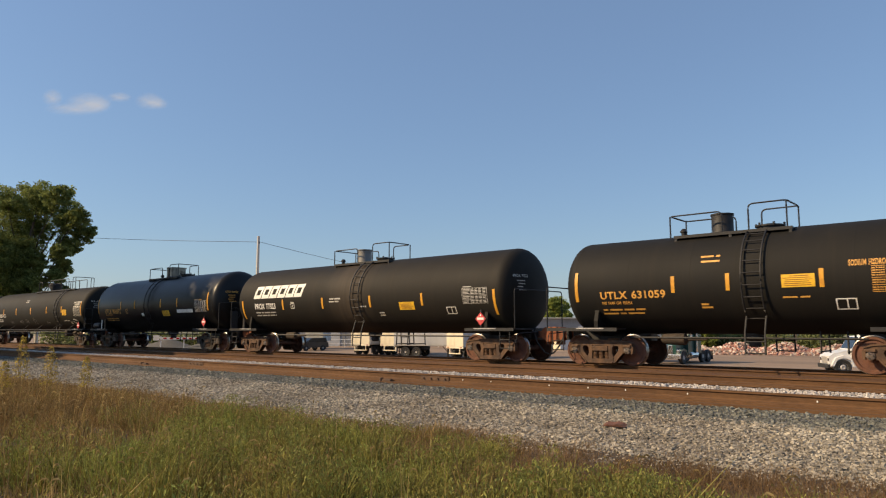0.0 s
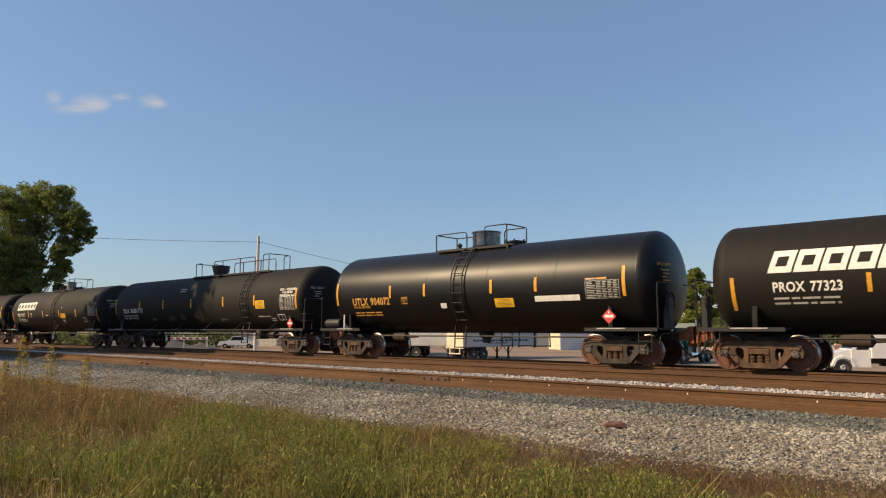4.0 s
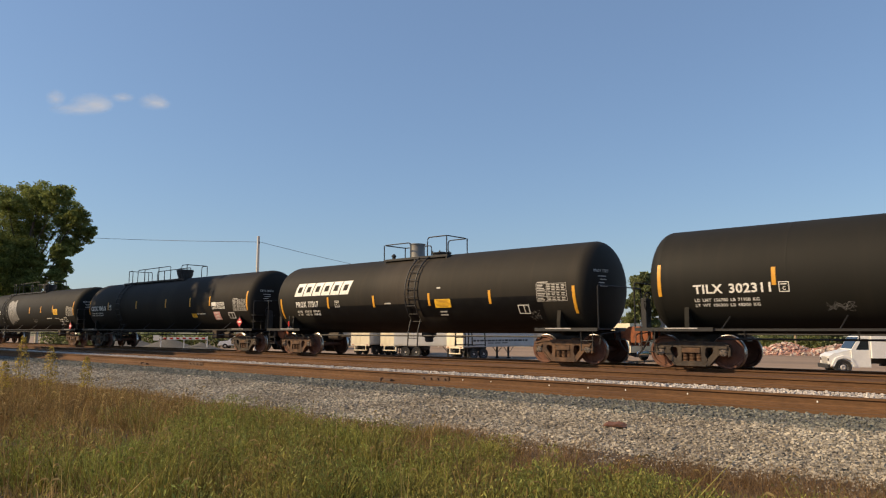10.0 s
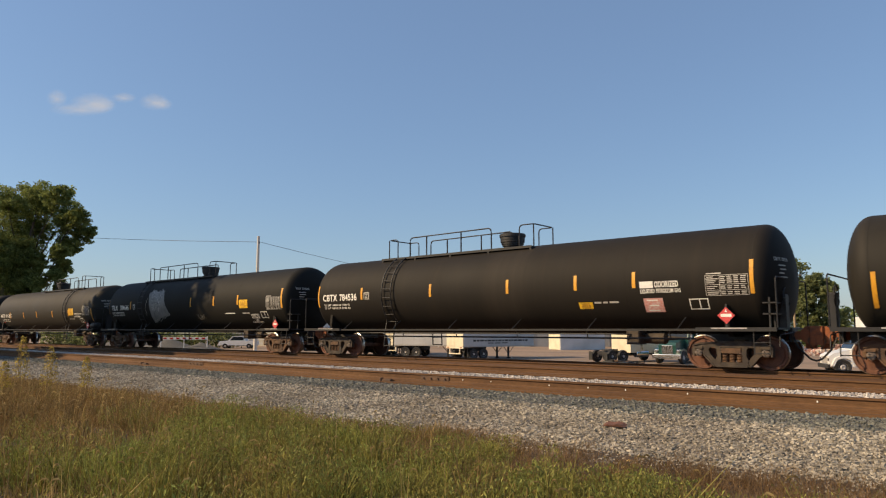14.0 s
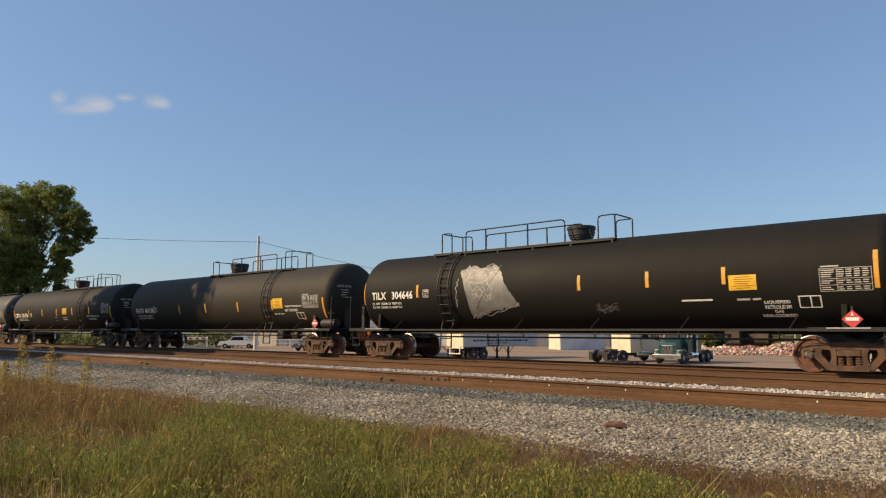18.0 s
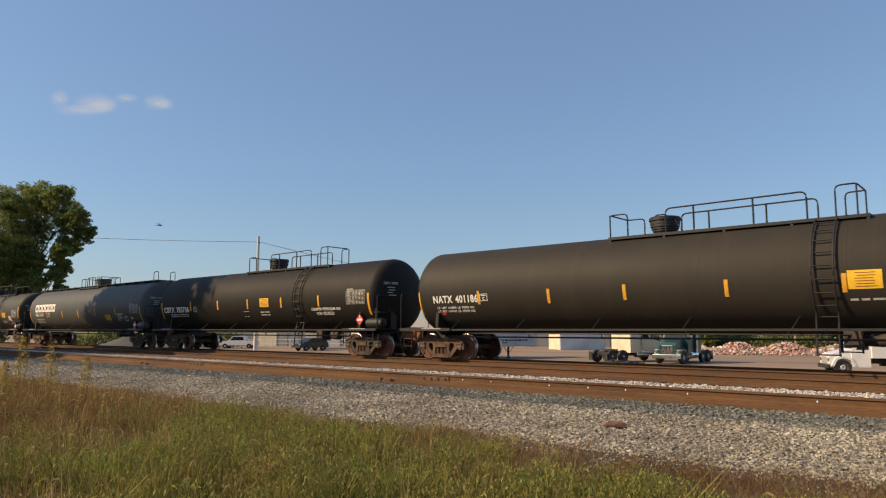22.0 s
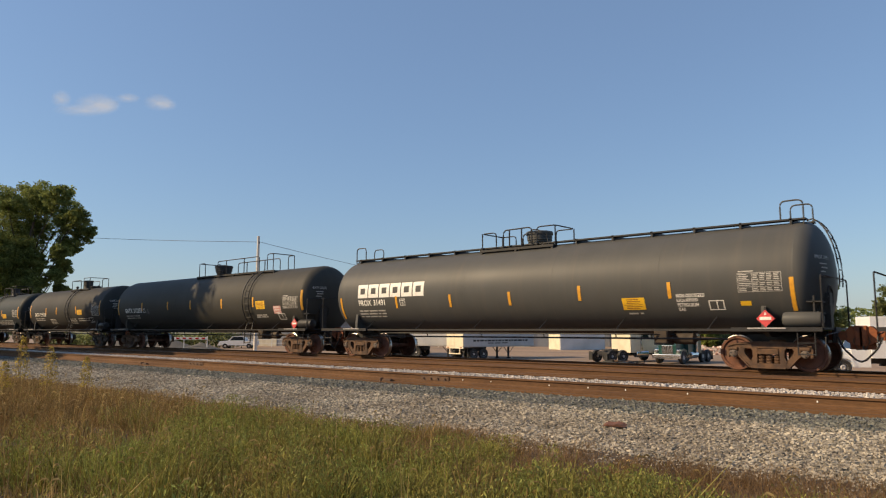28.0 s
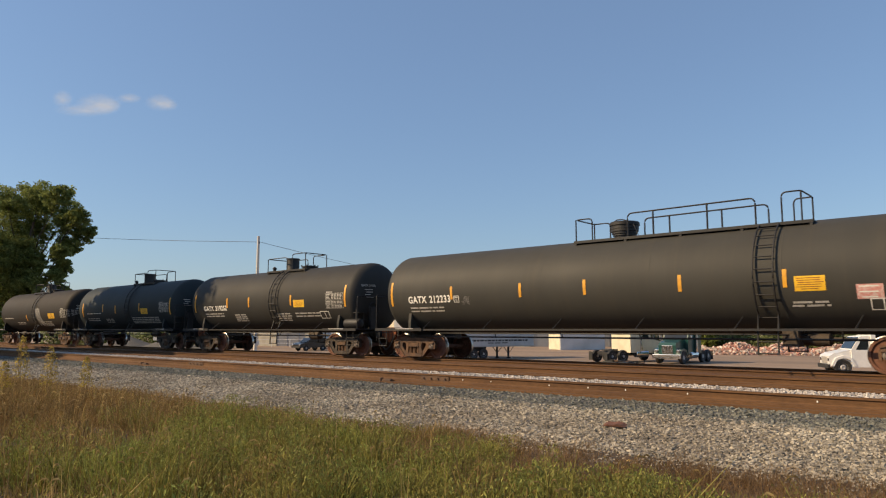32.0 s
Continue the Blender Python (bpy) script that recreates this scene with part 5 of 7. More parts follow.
CARS.append(tank_car(-20.86, 17.4, 13.46, 1.455, 2.375, tank_paint('tank paint', (0.0124, 0.0114, 0.0095), (0.0200, 0.0167, 0.0124), 0.66, (0.1, 1.6, (0.06, 0.045, 0.032))), WHITE_INK, 'PROX 77323', [
    ('mark', -5.46, -11.6, 1.53, 0.26), ('logo', -4.5, 13.6, 3.48, 0.57), ('bars', -5.5, -25.5, 1.48, 0.27), ('S', -4.15, -9.9, 0.45), ('S', -1.47, -10.0, 0.45),
    ('S', 1.36, -10.0, 0.45), ('S', -7.19, -17.8, 0.88), ('S', 4.07, -9.8, 0.45), ('S', 7.3, -17.4, 0.88), ('box', -3.47, -11.5, 0.26, 0.28),
    ('bars', -0.7, -5.8, 0.7, 0.22), ('bars', 0.94, -17.2, 0.37, 0.11), ('bars', 1.9, -30.3, 0.29, 0.21), ('panel', 3.29, -18.5, 0.76, 0.3), ('frame', 5.38, -27.1, 0.43, 0.28),
    ('data', 6.49, -7.6, 1.05, 0.5), ('plac', 6.5, -42.9, 0.37, 0.5),
], 'plain', 'dull black tank car with white emblem and red placard', (-1.57, 1.71), -0.5, 0.58, RUST, -1, 2, dome_mat=SPRAY, trim=(0.09, -0.07), shift=(0.01, 0.14)))
CARS.append(tank_car(-37.25, 15.5, 11.32, 1.532, 2.453, tank_paint('tank paint', (0.0057, 0.0057, 0.0062), (0.0086, 0.0081, 0.0076), 0.38), ORANGE_INK, 'UTLX 904072', [
    ('mark', -4.23, -13.0, 2.02, 0.3), ('people', -4.78, -21.1, 0.94, 0.09), ('bars', -4.51, -31.6, 1.51, 0.23), ('S', -6.14, -0.7, 0.88), ('S', -3.16, -0.4, 0.45),
    ('S', -1.45, -0.2, 0.45), ('S', 1.52, 0.1, 0.45), ('S', 3.26, 0.0, 0.45), ('S', 6.23, -0.7, 0.88), ('box', -2.45, -13.1, 0.28, 0.26),
    ('stick', -0.6, -22.1, 0.26, 0.19), ('panel', 2.0, -20.6, 0.75, 0.31), ('wbar', 3.99, -17.1, 1.59, 0.18), ('obars', 5.39, 3.1, 0.81, 0.1), ('data', 5.54, -9.0, 1.07, 0.51),
    ('plac', 5.48, -43.0, 0.36, 0.52),
], 'plain', 'glossy black tank car with orange stencilled lettering', (-1.52, 1.68), 0.21, 0.09, RUST_GREY, 1, 3, dome_mat=CHROME_DARK, dome_wide=1.2, tank_end=-1, posts=[(-5.84, WHITE_INK)], trim=(0.36, 0.09), shift=(0.085, 0.03)))
CARS.append(tank_car(-54.8, 19.6, 15.95, 1.473, 2.392, tank_paint('tank paint', (0.0128, 0.0124, 0.0095), (0.0181, 0.0161, 0.0124), 0.68), WHITE_INK, 'TILX 302311', [
    ('mark', -6.58, -11.4, 1.94, 0.25), ('box', -5.31, -11.6, 0.24, 0.26), ('limits', -6.73, -25.8, 1.64, 0.26), ('S', -8.48, -0.5, 0.88), ('S', -5.53, -1.0, 0.45),
    ('S', -2.87, -0.9, 0.45), ('S', 0.01, -0.9, 0.45), ('S', 2.96, -0.5, 0.45), ('S', 5.54, -0.8, 0.45), ('S', 8.63, 0.1, 0.88),
    ('bars', -1.05, 27.3, 0.6, 0.25), ('panel', 5.98, -8.4, 0.7, 0.37), ('text3', 8.02, 10.5, 1.12, 0.41), ('data', 8.0, -8.0, 1.06, 0.53), ('frame', 7.41, -33.0, 0.5, 0.31),
    ('bars', 6.13, -30.5, 0.9, 0.17), ('bars', 6.75, -37.2, 0.38, 0.22), ('plac', 7.94, -48.0, 0.35, 0.61), ('scr', -4.13, -32.7, 0.56, 0.29), ('scr', -2.16, -31.8, 0.64, 0.34),
    ('scr', -1.0, -28.8, 0.48, 0.43), ('scr', 0.5, -30.8, 0.61, 0.68), ('scr', 2.77, -35.3, 0.61, 0.23),
], 'gas', 'dull black pressure tank car with chalk scribbles', (-1.12, 5.66), 0.3, 4.75, RUST_GREY, -1, 4, trim=(0.1, 0.12), shift=(0.17, 0.03)))
CARS.append(tank_car(-73.3, 17.4, 13.46, 1.455, 2.375, tank_paint('tank paint', (0.0173, 0.0158, 0.0124), (0.0271, 0.0227, 0.0168), 0.68, (0.1, 2.0, (0.05, 0.039, 0.029))), WHITE_INK, 'PROX 77317', [
    ('patch', -2.26, -39.5, 5.94, 1.21), ('patch', 3.57, -23.6, 5.2, 0.66), ('patch', 4.11, -50.9, 4.11, 0.79), ('mark', -5.43, -11.1, 1.46, 0.25), ('logo', -4.46, 13.7, 3.44, 0.56),
    ('limits', -5.41, -25.7, 1.49, 0.25), ('S', -4.07, -9.8, 0.45), ('S', -1.39, -10.3, 0.45), ('S', 1.46, -10.5, 0.45), ('S', -7.19, -18.0, 0.88),
    ('S', 4.16, -10.2, 0.45), ('S', 7.32, -17.8, 0.88), ('box', -3.52, -12.0, 0.26, 0.26), ('bars', -0.65, -14.1, 0.36, 0.11), ('bars', 1.92, 5.1, 0.19, 0.17),
    ('panel', 2.08, -16.6, 0.73, 0.31), ('frame', 5.43, -28.0, 0.42, 0.32), ('data', 6.54, -7.3, 1.06, 0.52), ('bars', 2.02, -31.3, 0.36, 0.25), ('scr', 5.8, -36.9, 0.38, 0.48),
], 'plain', 'dusty black tank car with a fresh black paint patch', (-1.52, 1.74), -0.43, 0.62, RUST, -1, 5, dome_mat=SPRAY, posts=[(-6.65, LAMP_RED)], trim=(0.17, -0.07), shift=(0.19, -0.02)))
CARS.append(tank_car(-91.8, 19.6, 15.95, 1.473, 2.392, tank_paint('tank paint', (0.0131, 0.0109, 0.0087), (0.0183, 0.0148, 0.0109), 0.70, (1.0, 1.2, (0.03, 0.024, 0.018))), WHITE_INK, 'CBTX 784536', [
    ('mark', -7.09, -2.9, 2.02, 0.28), ('limits', -7.27, -16.8, 1.55, 0.23), ('S', -8.4, -0.3, 0.88), ('S', -5.79, 1.5, 0.45), ('S', -2.22, 1.3, 0.45),
    ('S', 1.13, 1.3, 0.45), ('S', 3.63, 1.6, 0.45), ('S', 5.5, 1.7, 0.45), ('S', 8.68, -0.2, 0.88), ('box', -5.52, -2.0, 0.29, 0.26),
    ('panel', 3.91, -25.7, 0.46, 0.21), ('bars', 4.59, -22.3, 0.84, 0.09), ('textod', 6.22, -4.2, 1.1, 0.17), ('textlpg', 6.26, -11.5, 1.15, 0.14), ('pink', 6.02, -27.3, 0.56, 0.43),
    ('frame', 7.28, -27.0, 0.51, 0.32), ('data', 8.05, -7.9, 1.07, 0.51), ('plac', 7.79, -43.0, 0.33, 0.51),
], 'gas', 'brownish black pressure tank car with red notice panels', (-5.43, 1.61), 0.34, -4.36, RUST_GREY, 1, 6, trim=(0.25, 0.13), shift=(0.22, 0)))
CARS.append(tank_car(-111.34, 19.6, 15.95, 1.473, 2.392, tank_paint('tank paint', (0.0088, 0.0084, 0.0067), (0.0126, 0.0112, 0.0084), 0.68), WHITE_INK, 'TILX 304646', [
    ('mark', -6.93, -3.3, 2.12, 0.29), ('limits', -7.23, -17.5, 1.51, 0.25), ('box', -5.23, -2.5, 0.26, 0.27), ('S', -8.45, 0.8, 0.88), ('S', -5.63, 1.2, 0.45),
    ('S', 0.95, 1.5, 0.45), ('S', 3.1, 1.5, 0.45), ('S', 5.19, 1.6, 0.45), ('S', 8.59, 1.3, 0.88), ('panel', 5.65, -6.1, 0.68, 0.39),
    ('text4b', 6.42, -34.8, 0.81, 0.53), ('frame', 7.16, -27.4, 0.5, 0.33), ('data', 7.96, -7.0, 1.06, 0.52), ('plac', 7.85, -50.0, 0.35, 0.62), ('graf', -2.48, -3.7, 2.44, 1.97),
    ('scr', 1.79, -29.9, 0.71, 0.35), ('wbar', 4.44, -22.8, 0.82, 0.05), ('bars', 5.76, -23.2, 0.58, 0.1),
], 'gas', 'dull black tank car with a ragged silver spray patch', (-5.47, 1.75), 0.26, -4.36, RUST, -1, 7, trim=(0.28, 0.05), shift=(0.24, -0.11)))
CARS.append(tank_car(-130.97, 19.6, 15.95, 1.473, 2.392, tank_paint('tank paint', (0.0281, 0.0247, 0.0197), (0.0382, 0.0326, 0.0247), 0.63), WHITE_INK, 'NATX 401186', [
    ('mark', -6.66, -11.9, 1.98, 0.27), ('limits', -6.71, -26.1, 1.64, 0.24), ('red', -7.3, -32.5, 0.17, 0.1), ('red', 7.22, -37.5, 0.17, 0.08), ('box', -5.42, -11.0, 0.32, 0.24), ('S', -8.33, -18.1, 0.88), ('S', -5.63, -11.2, 0.45),
    ('S', -2.9, -12.4, 0.45), ('S', -0.37, -11.3, 0.45), ('S', 2.47, -11.2, 0.45), ('S', 5.16, -10.3, 0.45), ('S', 8.69, -18.2, 0.88),
    ('panel', 5.58, -7.8, 0.7, 0.44), ('textlpg', 6.67, -13.5, 1.15, 0.09), ('textnot', 6.52, -20.2, 0.9, 0.11), ('frame', 7.06, -30.5, 0.51, 0.31), ('data', 7.86, -6.8, 1.05, 0.5),
    ('plac', 7.9, -48.7, 0.38, 0.63), ('bars', 5.6, -26.3, 0.73, 0.1),
], 'gas', 'dusty grey-black pressure tank car with yellow notice panel', (-1.18, 5.68), 0.3, 4.73, RUST, 1, 8, tank_end=1, trim=(0.38, 0.13), shift=(0.39, -0.03)))
CARS.append(tank_car(-150.2, 18.6, 15.02, 1.473, 2.392, tank_paint('tank paint', (0.0150, 0.0131, 0.0105), (0.0202, 0.0172, 0.0131), 0.63), WHITE_INK, 'CBTX 785736', [
    ('mark', -6.37, -12.8, 2.53, 0.3), ('bars', -6.15, -24.7, 1.76, 0.2), ('box', -4.52, -12.8, 0.3, 0.26), ('S', -7.85, -14.8, 0.88), ('S', -4.91, -6.9, 0.45),
    ('S', -2.4, -6.7, 0.45), ('S', 0.12, -7.1, 0.45), ('S', 2.68, -6.6, 0.45), ('S', 5.23, -6.7, 0.45), ('S', 8.24, -14.6, 0.88),
    ('panel', 1.42, -5.5, 0.67, 0.39), ('bars', -0.03, -20.5, 0.51, 0.04), ('bars', -0.13, -30.0, 0.4, 0.04), ('bars', 1.39, -24.9, 0.68, 0.27), ('textlpg', 5.63, -20.2, 1.82, 0.14),
    ('textnon', 5.55, -27.4, 1.07, 0.14), ('data', 7.5, -2.9, 1.06, 0.52), ('plac', 7.48, -41.9, 0.38, 0.52),
], 'gas', 'dark brown-black pressure tank car with large white lettering', (-1.1, 5.03), 0.46, 3.84, RUST_GREY, 1, 9, tank_end=1, trim=(0.1, 0.19), shift=(0.43, 0.06)))
CARS.append(tank_car(-169.2, 19.5, 15.5, 1.46, 2.38, tank_paint('tank paint', (0.0834, 0.0834, 0.0796), (0.0751, 0.0741, 0.0684), 0.50), WHITE_INK, 'PROX 31491', [
    ('logo', -5.33, 5.3, 3.47, 0.52), ('mark', -6.32, -12.4, 1.44, 0.23), ('bars', -6.38, -29.7, 1.44, 0.37), ('box', -4.68, -12.9, 0.26, 0.25), ('S', -8.05, -20.9, 0.88),
    ('S', -4.99, -12.9, 0.45), ('S', -2.39, -13.6, 0.45), ('S', 0.12, -13.5, 0.45), ('S', 2.68, -10.1, 0.45), ('S', 5.45, -10.7, 0.45),
    ('S', 8.54, -19.4, 0.88), ('panel', 4.36, -24.8, 0.68, 0.37), ('bars', 4.37, -36.9, 0.44, 0.16), ('text4', 6.01, -24.7, 0.77, 0.53), ('frame', 6.67, -28.5, 0.4, 0.29),
    ('data', 7.79, -5.8, 1.03, 0.46), ('plac', 7.69, -47.8, 0.42, 0.61), ('panel2', 7.41, -27.2, 0.26, 0.13),
], 'grey', 'weathered grey pressure tank car with full-length top walkway', (-1.58, 1.38), 0.4, None, RUST, 1, 10, end_walk=True, tank_end=1, trim=(0.4, 0.07), shift=(0.47, 0.07)))
CARS.append(tank_car(-188.6, 19.5, 15.92, 1.465, 2.385, tank_paint('tank paint', (0.0546, 0.0524, 0.0454), (0.0472, 0.0450, 0.0385), 0.60), WHITE_INK, 'GATX 212233', [
    ('mark', -6.52, -10.7, 1.99, 0.26), ('bars', -6.69, -25.1, 1.62, 0.26), ('box', -5.25, -11.6, 0.23, 0.23), ('S', -8.35, -1.7, 0.88), ('S', -5.46, -3.1, 0.45),
    ('S', -2.6, -3.5, 0.45), ('S', -0.29, -3.4, 0.45), ('S', 2.6, -3.8, 0.45), ('S', 5.23, -3.5, 0.45), ('S', 8.75, -3.3, 0.88),
    ('panel', 5.78, -9.2, 0.68, 0.37), ('pink', 7.01, -18.7, 0.54, 0.36), ('frame', 7.23, -31.3, 0.48, 0.32), ('data', 7.98, -6.6, 1.02, 0.48), ('plac', 8.03, -48.7, 0.4, 0.59),
    ('bars', 5.75, -29.5, 0.86, 0.19), ('scr', -4.86, -14.1, 0.34, 0.34),
], 'gas', 'dusty olive-grey pressure tank car with faded red notice', (-1.01, 5.79), 0.35, 4.75, RUST, 1, 11, tank_end=1, trim=(0.1, 0.09), shift=(0.4, 0.1)))
CARS.append(tank_car(-205.4, 14.2, 10.3, 1.435, 2.355, tank_paint('tank paint', (0.0437, 0.0426, 0.0382), (0.0328, 0.0306, 0.0273), 0.63), WHITE_INK, 'GATX 219252', [
    ('mark', -3.77, -11.2, 2.02, 0.25), ('bars', -3.92, -24.7, 1.62, 0.24), ('S', -5.59, -1.0, 0.88), ('S', -2.7, -2.1, 0.45), ('S', -0.91, -2.3, 0.45),
    ('S', 2.24, -2.0, 0.45), ('S', 5.76, 1.1, 0.88), ('panel', 2.79, -8.1, 0.73, 0.31), ('bars', -1.73, -32.0, 0.97, 0.43), ('bars', 1.63, -32.0, 1.01, 0.43),
    ('bars', 3.26, -28.0, 1.69, 0.27), ('data', 5.1, -5.8, 1.04, 0.58), ('frame', 4.38, -29.3, 0.57, 0.34),
], 'mid', 'short dark grey tank car with white stencil blocks', (-0.5, 2.3), 0.45, 1.0, RUST_GREY, 1, 12, tank_end=1, trim=(0.1, 0.05), shift=(0.2, 0.1)))
CARS.append(tank_car(-219.4, 14.0, 9.9, 1.435, 2.355, tank_paint('tank paint', (0.0210, 0.0300, 0.0330), (0.0300, 0.0360, 0.0372), 0.60), WHITE_INK, '', [
    ('bars', -3.59, -13.1, 2.02, 0.12), ('bars', -3.79, -28.6, 1.7, 0.24), ('S', -5.17, -4.3, 0.88), ('S', -2.31, -0.9, 0.45), ('S', -0.63, -4.9, 0.45),
    ('S', 2.35, -2.1, 0.45), ('S', 5.79, -2.6, 0.88), ('panel', 2.92, -11.4, 0.79, 0.32), ('bars', -1.61, -32.7, 0.98, 0.32), ('bars', 2.82, -33.0, 3.14, 0.45),
    ('data', 5.12, -5.0, 0.98, 0.46),
], 'mid', 'short blue-grey tank car with white stencil blocks', (0.1, 2.6), 0.55, 1.0, RUST_GREY, 1, 13, trim=(0.1, 0.05)))
CARS.append(tank_car(-233.6, 14.6, 11.0, 1.44, 2.36, tank_paint('tank paint', (0.0252, 0.0224, 0.0196), (0.0336, 0.0280, 0.0235), 0.68), WHITE_INK, '', [
    ('bars', -4.43, -18.9, 1.95, 0.12), ('S', -0.81, -19.7, 0.45), ('graf', 1.49, -19.0, 1.26, 1.36), ('panel', 3.75, -15.3, 1.08, 0.36), ('data', 6.03, -9.7, 1.39, 0.53),
    ('bars', -2.22, -35.8, 1.6, 0.25), ('bars', 2.53, -39.2, 2.02, 0.45),
], 'plain', 'short brown-black tank car with white spray scrawl', (-1.5, 1.5), -0.3, 0.8, RUST, 1, 14, trim=(0.1, 0.05)))


# ---- yard, trees and sky beyond the train ----
def tyre_mesh():
    g = Geo()
    g.lathe([(0.2, -0.1), (0.28, -0.13), (0.5, -0.14), (0.52, -0.1), (0.52, 0.1), (0.5, 0.14), (0.28, 0.13), (0.2, 0.1)], 24, "y")
    return g.mesh("tyre", RUBBER, True)


def rim_mesh():
    g = Geo().lathe([(0.05, -0.12), (0.1, -0.15), (0.12, -0.09), (0.22, -0.08), (0.29, -0.135), (0.29, 0.135), (0.22, 0.08), (0.1, 0.15), (0.05, 0.12)], 20, "y")
    return g.mesh("rim", STEEL_LIGHT, True)


TYRE, RIM = tyre_mesh(), rim_mesh()


def add_wheel(owner, x, y, scale=1.0):
    w = hang("wheel", TYRE, owner, Matrix.Translation((x, y, 0.52 * scale)) @ Matrix.Diagonal((scale, 1, scale, 1)))
    hang("rim", RIM, w, label="pale steel rim")


def trailer(m, length, label, axles=(1.3, 2.5), front=CREAM, side=WALL_GREY, rear=CREAM, text=False):
    t = thing("semi_trailer", label, "trailer", "trailers in the yard", m)
    w = 2.55
    part("box_body", Geo().box(0.06, length - 0.06, 0, w, 1.22, 3.95), side, t)
    part("rear_door", Geo().box(0.0, 0.06, 0.02, w / 2 - 0.01, 1.25, 3.9, bevel=0.01), rear, t)
    part("rear_door", Geo().box(0.0, 0.06, w / 2 + 0.01, w - 0.02, 1.25, 3.9, bevel=0.01), rear, t)
    part("front_wall", Geo().box(length - 0.06, length, 0.02, w - 0.02, 1.22, 3.92, bevel=0.01), front, t)
    part("bumper_sill", Geo().box(-0.03, 0.1, 0.0, w, 1.02, 1.22, bevel=0.02), rear, t)
    for y in (0.25, 0.4, w - 0.4, w - 0.25):
        part("tail_lamp", Geo().lathe([(0.05, -0.06), (0.04, -0.03)], 10, "x", (0, y, 1.12)), LAMP_RED, t)
    part("under_guard", Geo().box(-0.02, 0.06, 0.5, 0.58, 0.55, 1.02).box(-0.02, 0.06, w - 0.58, w - 0.5, 0.55, 1.02).box(-0.02, 0.06, 0.4, w - 0.4, 0.5, 0.6), rear, t)
    for y in (-0.012, w + 0.002):
        part("side_rail", Geo().box(0, length, y, y + 0.01, 1.14, 1.26), STEEL_LIGHT, t)
        n = int(length / 0.62)
        for k in range(n):
            part("side_rib", Geo().box(0.3 + k * 0.62, 0.34 + k * 0.62, y - 0.004, y + 0.014, 1.27, 3.85), side, t)
    for a in axles:
        for y in (0.14, w - 0.14):
            add_wheel(t, a, y, 0.98)
    part("suspension", Geo().box(axles[0] - 0.7, axles[-1] + 0.7, 0.5, w - 0.5, 0.75, 1.14), IRON, t)
    for y in (0.1, w - 0.1):
        part("mud_flap", Geo().box(axles[0] - 0.72, axles[0] - 0.7, y - 0.1 if y > 1 else y - 0.08, y + 0.1, 0.25, 1.1), RUBBER, t)
    lg = length * 0.66
    for y in (0.45, w - 0.45):
        g = Geo().box(lg - 0.07, lg + 0.07, y - 0.07, y + 0.07, 0.08, 1.14).box(lg - 0.16, lg + 0.16, y - 0.14, y + 0.14, 0.0, 0.09)
        g.tube([(lg, y, 0.45), (lg + 0.7, y, 1.12)], 0.03, 5).tube([(lg, y, 0.45), (lg - 0.6, y, 1.12)], 0.03, 5)
        part("landing_leg", g, IRON, t)
    if text:
        g = Geo()
        rng = random.Random(7)
        x = 1.2
        while x < length - 1.2:
            d = rng.uniform(0.2, 0.6)
            g.box(x, x + d, -0.02, -0.014, 1.66, 1.82)
            x += d + 0.12
        for k in range(3):
            g.box(3.0 + k * 0.9, 3.7 + k * 0.9, -0.02, -0.014, 1.46, 1.54)
        tagged(part("side_writing", g, IRON, t, "worn dark side writing"), kind="stuff")
    return t


